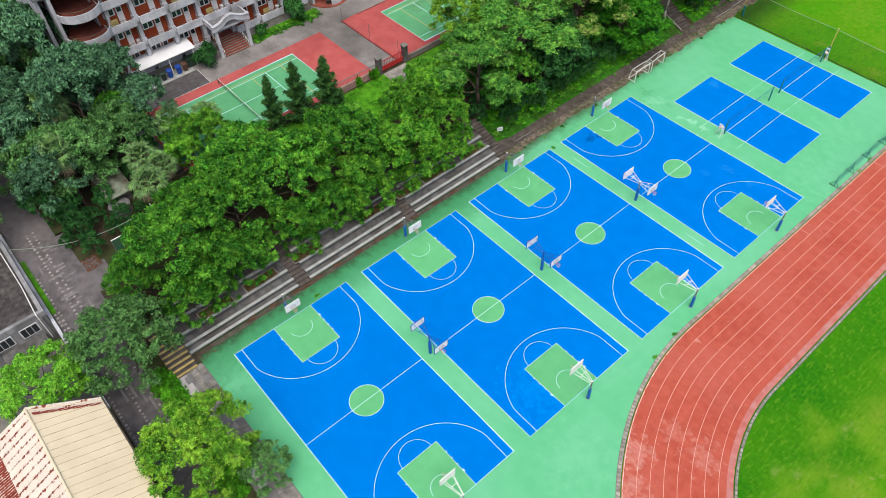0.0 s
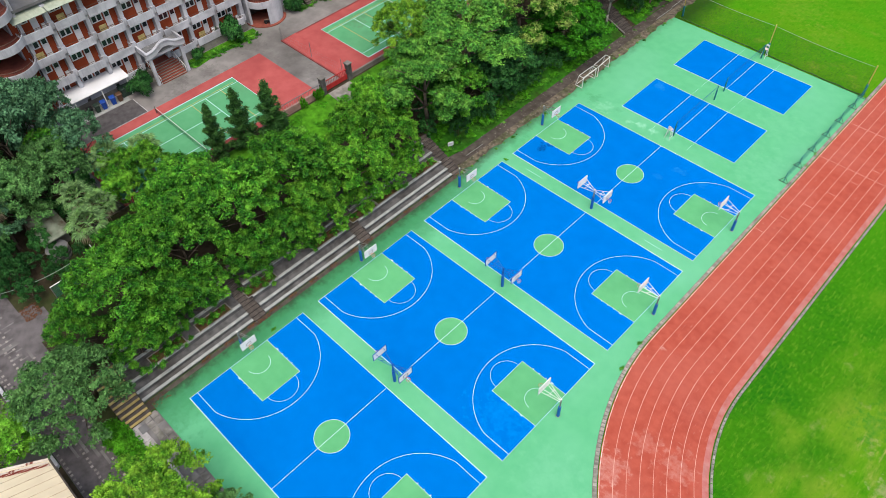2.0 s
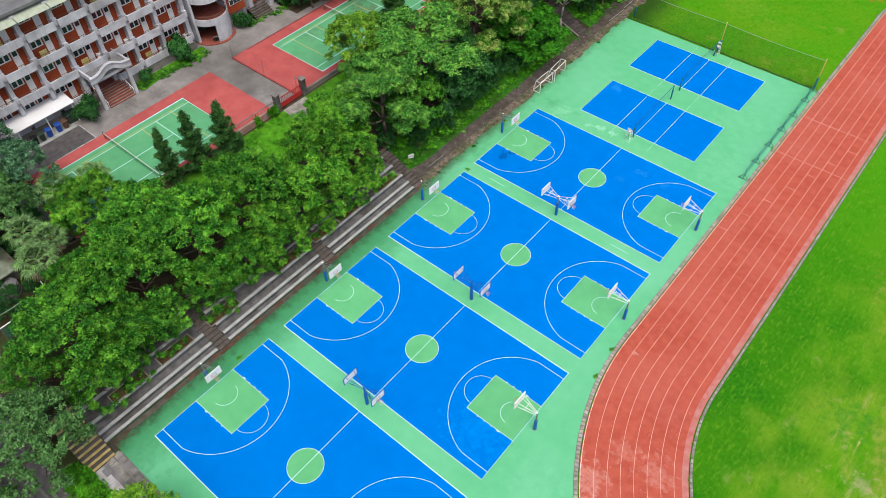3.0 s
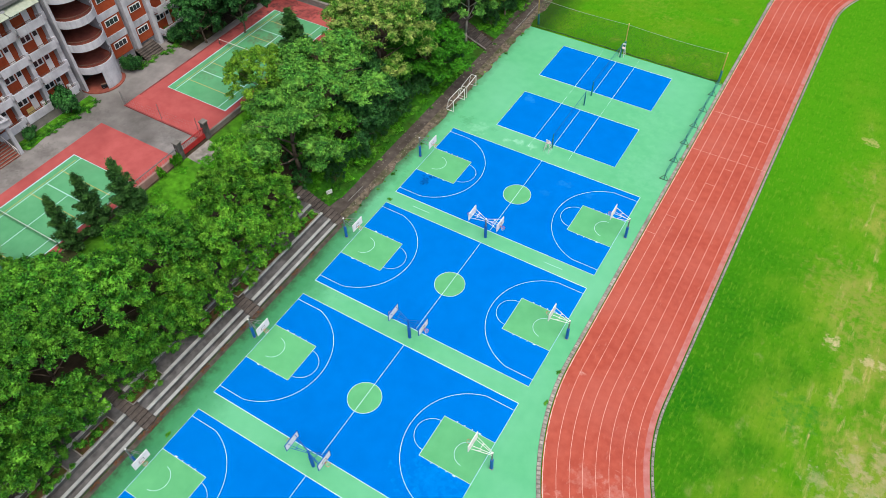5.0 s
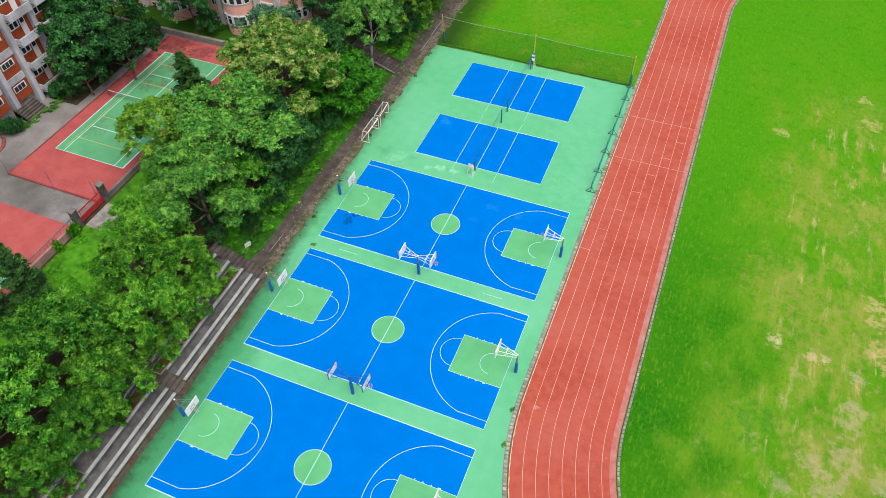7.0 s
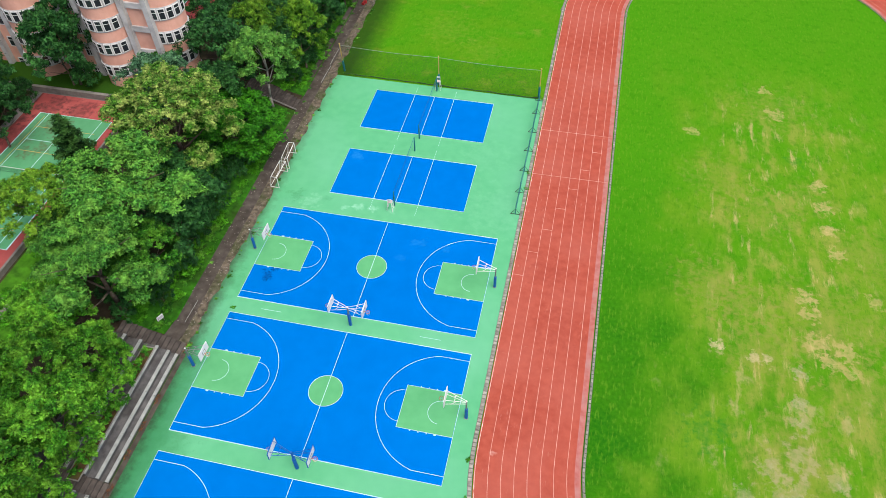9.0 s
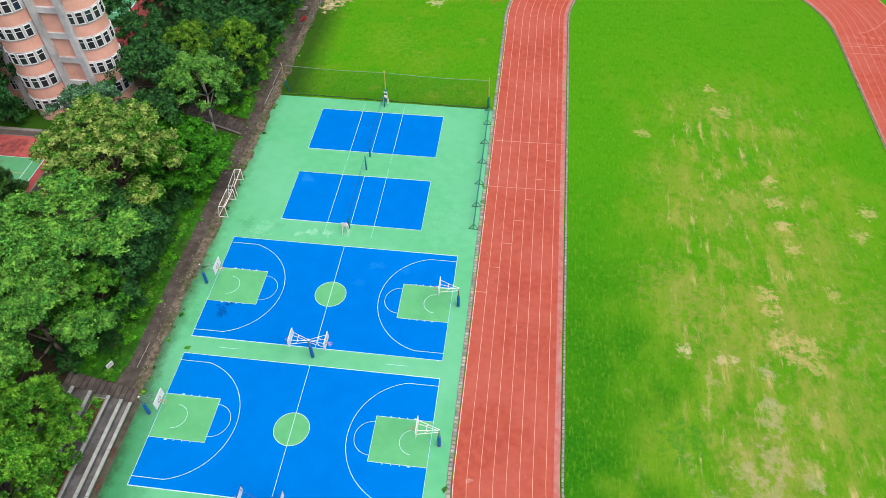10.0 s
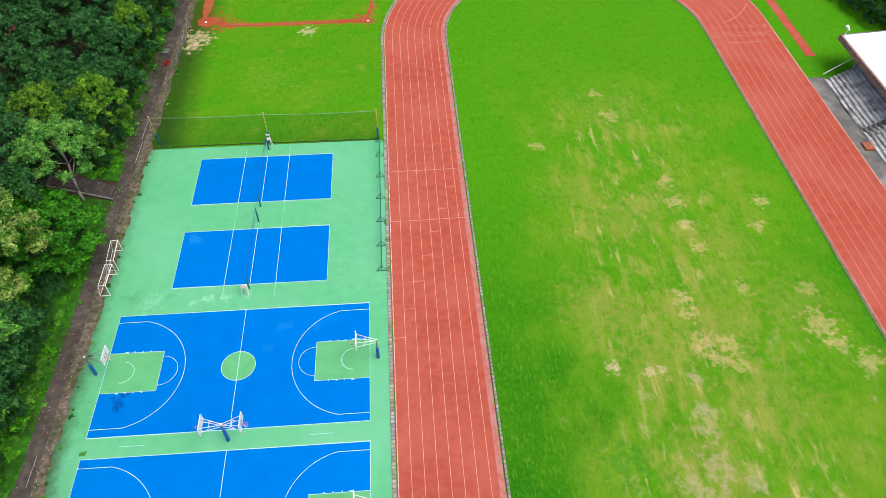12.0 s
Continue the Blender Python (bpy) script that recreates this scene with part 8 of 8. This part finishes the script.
def pink_hall():
    h = tag_house("pink_building", "tall salmon-pink tiled building with rounded bays and white windows")
    z0, st, nst = 2.55, 3.55, 7
    top = z0 + st * nst
    ccx, ccy = -22.4, 34.8
    part("core", Shape().box(-64, 32.0, 2.5, ccx, 37.6, top), M["pink"], h)
    part("roof", Shape().box(-64.4, 31.6, top, ccx + 1.2, 38.0, top + 0.4), M["roof_grey"], h)
    part("round_corner", Shape().prism(arc(ccx, ccy, 2.8, -90, 90, 20), 2.5, top), M["pink"], h)
    bays = [-29.6, -42.1, -54.6]
    for x in (-26.3, -22.6, -33.3, -36.2, -45.8, -48.7):
        part("pilaster", Shape().box(x - 0.38, 31.25, 2.5, x + 0.38, 32.0, top), M["hall_trim"], h)
    for bx in bays:
        part("bay", Shape().prism(arc(bx, 32.0, 2.7, 180, 360, 14), 2.8, top), M["pink"], h, "rounded bay")
    pane = Shape().box(-0.36, 0, 0, 0.36, 0.05, 1.45).mesh("pane", M["glass"])
    wfr = Shape().box(-0.48, -0.03, -0.08, 0.48, 0.07, 0.04).box(-0.48, -0.03, 1.44, 0.48, 0.07, 1.56).box(-0.48, -0.03, 0.04, -0.36, 0.07, 1.44).box(0.36, -0.03, 0.04, 0.48, 0.07, 1.44).box(-0.36, -0.03, 0.95, 0.36, 0.06, 1.02)
    wfr = wfr.mesh("window_frame", M["white_paint"])

    def window(m):
        w = place(part("window", wfr, None, h), m)
        part("pane", pane, None, w).location = (0, -0.015, 0)

    for k in range(nst):
        z = z0 + st * k
        for bx in bays:
            part("band", Shape().prism(arc(bx, 32.0, 2.76, 180, 360, 14), z - 0.15, z + 1.8), M["hall_trim"], h, "pale band round the bay")
            for a in (212, 236, 258, 282, 304, 328):
                window(pose(bx + 2.8 * math.cos(radians(a)), 32.0 + 2.8 * math.sin(radians(a)), z + 0.1, 0, 0, a + 90))
        part("band", Shape().prism(arc(ccx, ccy, 2.86, -90, 90, 20), z + 0.85, z + 2.8), M["hall_trim"], h, "pale band")
        for a in (-83, -61, -39, -17, 8, 34):
            window(pose(ccx + 2.9 * math.cos(radians(a)), ccy + 2.9 * math.sin(radians(a)), z + 1.1, 0, 0, a + 90))
        part("ledge", Shape().box(-26.0, 31.7, z + 2.6, -22.9, 32.0, z + 3.4), M["hall_trim"], h, "pale concrete ledge")
        for x in (-32.75, -26.75, -34.7, -38.6, -47.2):
            window(pose(x if x != -32.75 else -34.2, 31.93, z + 1.1, 0, 0, 0))
        part("sill_band", Shape().box(-45.4, 31.8, z + 2.75, -33.0, 32.0, z + 3.1), M["hall_trim"], h)
    part("porch_roof", Shape().bevel_box(-27.2, 29.8, 6.6, -24.4, 32.0, 7.1, 0.1), M["concrete"], h)
    return h


pink_hall()
tagged(part("court_pad", Shape().box(-64, 47.4, 3.8, -26.9, 70, 4.06), M["red_pad"]), "dull red surround of a court behind the pink building", "court", kind="structure")
tagged(part("court_surface", Shape().box(-64, 52.6, 3.9, -31.0, 61.2, 4.075), M["tennis_green"]), "green court behind the pink building", "court", kind="structure")
tagged(part("court_line", Shape().box(-64, 60.4, 3.9, -31.0, 60.5, 4.085).box(-31.1, 52.6, 3.9, -31.0, 60.4, 4.085).box(-64, 52.6, 3.9, -31.1, 52.7, 4.085), M["line"]), "white boundary line of the green court", "marking", kind="structure")
rf = thing("railing", "dark steel railing at the corner of the red court", "railing")
for x, y in ((-30.0, 47.6), (-28.5, 47.6), (-27.1, 47.6), (-27.1, 49.4)):
    part("post", Shape().tube((x, y, 4.05), (x, y, 5.3), 0.04, n=6), M["black"], rf)
for z in (4.6, 5.25):
    part("rail", Shape().path_tube([(-30.0, 47.6, z), (-27.1, 47.6, z), (-27.1, 49.4, z)], 0.03), M["black"], rf)
tagged(part("retaining_wall", Shape().box(-62, 26.2, 3.6, -26.2, 26.7, 4.9), M["concrete"]), "low stained concrete wall beyond the tennis court", "wall", kind="structure")
tagged(part("verge", Shape().box(-62, 26.7, 3.6, -24.5, 31.9, 4.35), M["lawn"]), "shaded grass strip below the pink building", "grass", kind="structure")


def shed():
    s = tag_house("shed_building", "long shed with beige sheet-metal roof, one slope badly rusted")
    ze, zr, ye, yr, yb = 6.4, 8.9, -64.35, -69.8, -75.5
    xa, xr, xb = 0.4, -1.2, 42.0
    part("wall", Shape().box(1.2, yb - 3.2, -0.2, xb - 0.5, ye - 0.5, ze - 1.6), M["hall_wall"], s)
    def slope(y0, z0, x0, y1, z1, x1, material, label):
        r = part("roof_slope", Shape().add([(x0, y0, z0), (xb, y0, z0), (xb, y1, z1), (x1, y1, z1), (x0, y0, z0 - 0.12), (xb, y0, z0 - 0.12), (xb, y1, z1 - 0.12), (x1, y1, z1 - 0.12)],
             [(0, 1, 2, 3), (7, 6, 5, 4), (0, 4, 5, 1), (3, 2, 6, 7), (0, 3, 7, 4), (1, 5, 6, 2)]), material, s, label)
        k = max(x0, x1) + 0.4
        while k < xb:
            part("seam", Shape().add([(k - 0.03, y0, z0 + 0.02), (k + 0.03, y0, z0 + 0.02), (k + 0.03, y1, z1 + 0.02), (k - 0.03, y1, z1 + 0.02), (k, y0, z0 + 0.07), (k, y1, z1 + 0.07)], [(0, 4, 5, 3), (4, 1, 2, 5)]), M["seam"] if material is M["beige_roof"] else material, r)
            k += 0.85
    slope(ye, ze, xa, yr, zr, xr, M["beige_roof"], "clean beige sheet-metal slope")
    slope(yr - 3.6, zr - 2.3, xr, yb - 4, ze - 1.4, xa, M["rust"], "deeply rusted lower slope")
    slope(yr, zr, xr, yr - 3.6, zr - 1.75, xr - 0.2, M["rust_roof"], "rust-flecked white upper slope")
    for x, w in ((0.72, 0.10), (1.0, 0.16)):
        part("rust_band", Shape().add([(x - w, ye - 0.1, ze + 0.07), (x + w, ye - 0.1, ze + 0.07), (x + w - 1.35, yr + 0.3, zr - 0.06), (x - w - 1.35, yr + 0.3, zr - 0.06)], [(0, 1, 2, 3)]), M["rust"] if w > 0.11 else M["rust_roof"], s, "rusted band near the roof's end")
    part("ridge_cap", Shape().tube((xr, yr, zr + 0.03), (xb, yr, zr + 0.03), 0.12, n=8), M["beige_roof"], s)
    part("gable_trim", Shape().tube((xa, ye, ze), (xr, yr, zr + 0.02), 0.16, n=6).tube((xa - 0.1, ye - 0.4, ze - 0.25), (xr - 0.1, yr, zr - 0.3), 0.14, n=6), M["rust_roof"], s)
    # dark tube that stands in for the shadow gap below the eave
    part("gutter", Shape().tube((xa, ye + 0.06, ze - 0.08), (xb, ye + 0.06, ze - 0.08), 0.1, n=8), M["path"], s)
    return s


shed()


def grey_house():
    g = tag_house("grey_house", "grey two-storey house with a dark tiled flat roof and grey rim")
    x0, x1, y0, y1, z0, z1 = -28.0, -14.55, -80.0, -64.85, 0.2, 5.1
    part("wall", Shape().box(x0, y0, z0, x1, y1, z1), M["house_wall"], g)
    part("roof_deck", Shape().box(x0 + 0.2, y0 + 0.2, z1, x1 - 0.2, y1 - 0.2, z1 + 0.12), M["shingle"], g, "dark tiled roof deck")
    for a in ((x0, y1 - 0.3, x1 + 0.15, y1 + 0.15), (x1 - 0.3, y0, x1 + 0.15, y1 - 0.3), (x0, y0, x0 + 0.3, y1 - 0.3)):
        part("rim", Shape().bevel_box(a[0], a[1], z1 - 0.35, a[2], a[3], z1 + 0.4, 0.04), M["house_wall"], g, "grey roof rim")
    tile = Shape().bevel_box(-0.23, -0.23, 0, 0.23, 0.23, 0.03, 0.012).mesh("roof_tile", M["shingle"])
    for i in range(20):
        for j in range(12):
            p = part("roof_tile", tile, None, g)
            p.location = (x1 - 0.75 - 0.5 * i, y1 - 0.8 - 0.5 * j, z1 + 0.115)
    part("vent", Shape().bevel_box(-21.6, -68.2, z1 + 0.12, -20.6, -67.6, z1 + 0.6, 0.05), M["white_paint"], g, "white rooftop vent")
    for y in (-66.9, -69.6, -72.6):
        w = part("window", Shape().box(x1, y - 0.95, 3.05, x1 + 0.08, y + 0.95, 4.45), M["white_paint"], g)
        for k in range(3):
            part("pane", Shape().box(x1 + 0.081, y - 0.85 + 0.58 * k, 3.15, x1 + 0.1, y - 0.32 + 0.58 * k, 4.35), M["glass"], w)
    part("canopy", Shape().bevel_box(x1, -70.5, 2.35, x1 + 1.7, -65.9, 2.55, 0.04), M["tread"], g, "dark slab over the door")
    # flat black panel in place of the unlit opening under the slab
    part("doorway", Shape().box(x1, -69.5, 0.3, x1 + 0.04, -66.8, 2.3), M["black"], g)
    for y in (-65.6, -70.9):
        part("pilaster", Shape().box(x1, y - 0.35, z0, x1 + 0.25, y + 0.35, z1 - 0.35), M["house_wall"], g)
    part("pipe", Shape().path_tube([(x0, y1 - 0.6, z1 + 0.55), (-19, y1 - 0.5, z1 + 0.5), (x1 + 0.1, y1 - 0.7, z1 + 0.45), (x1 + 0.35, y1 - 0.7, z1 + 0.3), (x1 + 0.35, y1 - 0.7, 1.5)], 0.05), M["white_steel"], g)
    return g


grey_house()

hut = tag_house("hut", "small hut with a mossy green-grey roof half hidden under the trees")
part("wall", Shape().box(-28.8, -52.6, 3.9, -25.4, -50.0, 6.4), M["concrete"], hut)
part("roof", Shape().add([(-29.3, -53.0, 6.8), (-24.3, -53.0, 6.3), (-24.3, -49.6, 6.3), (-29.3, -49.6, 6.8), (-29.3, -53.0, 6.65), (-24.3, -53.0, 6.15), (-24.3, -49.6, 6.15), (-29.3, -49.6, 6.65)],
     [(0, 1, 2, 3), (7, 6, 5, 4), (0, 4, 5, 1), (1, 5, 6, 2), (2, 6, 7, 3), (3, 7, 4, 0)]), M["hut_roof"], hut, "mossy sheet roof")
tank = thing("water_tank", "ribbed grey water tank beside the hut", "tank")
part("drum", Shape().tube((-24.2, -52.0, 3.7), (-24.2, -52.0, 5.3), 1.2, n=28), M["roof_grey"], tank)
for z in (4.1, 4.6, 5.1):
    part("band", Shape().tube((-24.2, -52.0, z), (-24.2, -52.0, z + 0.06), 1.28, n=28), M["concrete"], tank)
gf = thing("net_fence", "dark green mesh fence with a pale top rail in the undergrowth", "fence")
part("mesh", net_grid((-19.2, -55.2, 0), (-19.2, -49.4, 0), 3.2, 5.2, 0.14, 0.14, 0.05), M["green_net"], gf)
part("top_rail", Shape().tube((-19.2, -55.2, 5.25), (-19.2, -49.4, 5.25), 0.06, n=6).tube((-19.2, -49.4, 5.25), (-21.6, -49.2, 5.4), 0.06, n=6), M["white_steel"], gf)
for y in (-55.2, -52.3, -49.4):
    part("post", Shape().tube((-19.2, y, 2.8), (-19.2, y, 5.25), 0.05, n=6), M["grey_steel"], gf)


def grandstand():
    g = tag_house("grandstand", "weathered concrete grandstand with a white roof and red brick sides")
    rt = random.Random(17)
    for i in range(11):
        x = 98.6 + 0.55 * i
        for k in range(4):
            part("riser", Shape().box(x + 0.02, 41.2 - 13.0 * k, 0.0, x + 0.6, 53.4 - 13.0 * k, 0.30 * (i + 1) - 0.09), M["pale_tier"], g)
            y = 41.2 - 13.0 * k
            while y < 52.6 - 13.0 * k:
                w = min(rt.uniform(1.6, 4.6), 53.4 - 13.0 * k - y)
                if rt.random() < 0.86:
                    dx, tip = rt.uniform(-0.16, 0.12), rt.uniform(-4, 4)
                    slab = part("tier", Shape().bevel_box(-0.25, -w / 2 + 0.05, -0.05, rt.uniform(0.16, 0.29), w / 2 - 0.05, 0.05, 0.025), M["pale_tier"], g)
                    slab.matrix_basis = pose(x + dx + 0.28, y + w / 2, 0.30 * (i + 1) - 0.04, rt.uniform(-1, 1), tip * 0.5, tip)
                y += w
    for y in (40.0, 27.0, 14.0):
        for i in range(10):
            x = 98.6 + 0.55 * i
            part("aisle_step", Shape().box(x - 0.25, y, 0.0, x + 0.55, y + 1.2, 0.30 * (i + 1) - 0.15), M["concrete"], g)
    part("roof", Shape().add([(101.6, -10, 4.9), (113, -10, 5.6), (113, 58.1, 5.6), (101.6, 58.1, 4.9), (101.6, -10, 4.7), (113, -10, 5.4), (113, 58.1, 5.4), (101.6, 58.1, 4.7)],
         [(0, 1, 2, 3), (7, 6, 5, 4), (0, 4, 5, 1), (1, 5, 6, 2), (2, 6, 7, 3), (3, 7, 4, 0)]), M["white_paint"], g, "white sheet roof")
    part("fascia", Shape().box(101.3, -10, 4.05, 101.6, 58.3, 4.95), M["pink_wall"], g, "dull pink fascia")
    part("gable_edge", Shape().add([(101.6, 58.1, 4.7), (113, 58.1, 5.4), (113, 58.25, 5.4), (101.6, 58.25, 4.7), (101.6, 58.1, 4.98), (113, 58.1, 5.68), (113, 58.25, 5.68), (101.6, 58.25, 4.98)], [(3, 2, 1, 0), (4, 5, 6, 7), (0, 1, 5, 4), (1, 2, 6, 5), (2, 3, 7, 6), (3, 0, 4, 7)]), M["roof_grey"], g)
    for y in range(-8, 57, 8):
        part("column", Shape().box(104.4, y - 0.25, 0, 104.9, y + 0.25, 4.9), M["hall_wall"], g)
    part("back_wall", Shape().box(105.2, -10, 0, 105.6, 54, 4.6), M["hall_wall"], g)
    part("rail", Shape().path_tube([(98.6, 54.2, 0.6), (100, 54.5, 1.3), (102, 54.8, 2.4), (104.5, 55.2, 3.6)], 0.06), M["white_steel"], g)
    return g


grandstand()
lamp = thing("loudspeaker_pole", "small pale loudspeaker on the corner of the grandstand roof", "loudspeaker")
part("pole", Shape().tube((101.9, 57.9, 4.9), (101.9, 57.9, 6.2), 0.06, n=8), M["white_steel"], lamp)
part("horn", Shape().tube((101.9, 57.5, 6.1), (101.9, 58.4, 6.2), 0.12, 0.32, 10), M["white_steel"], lamp)
box = thing("flag_base", "terracotta tiled plinth with a thin mast on the apron", "plinth")
part("plinth", Shape().bevel_box(97.2, 36.6, 0.03, 98.5, 38.2, 0.35, 0.04), M["terracotta"], box)
part("mast", Shape().tube((97.9, 37.4, 0.3), (97.9, 37.4, 3.2), 0.04, n=6), M["grey_steel"], box)

# cable over the road
cable = thing("overhead_cable", "pale sagging cable strung over the lane", "cable")
part("wire", Shape().path_tube([(-24.0 + 5.0 * i / 20, -64.6 + 12.5 * i / 20, 5.6 + 1.3 * (2 * i / 20 - 1) ** 2) for i in range(21)], 0.035, 5), M["rope"], cable)
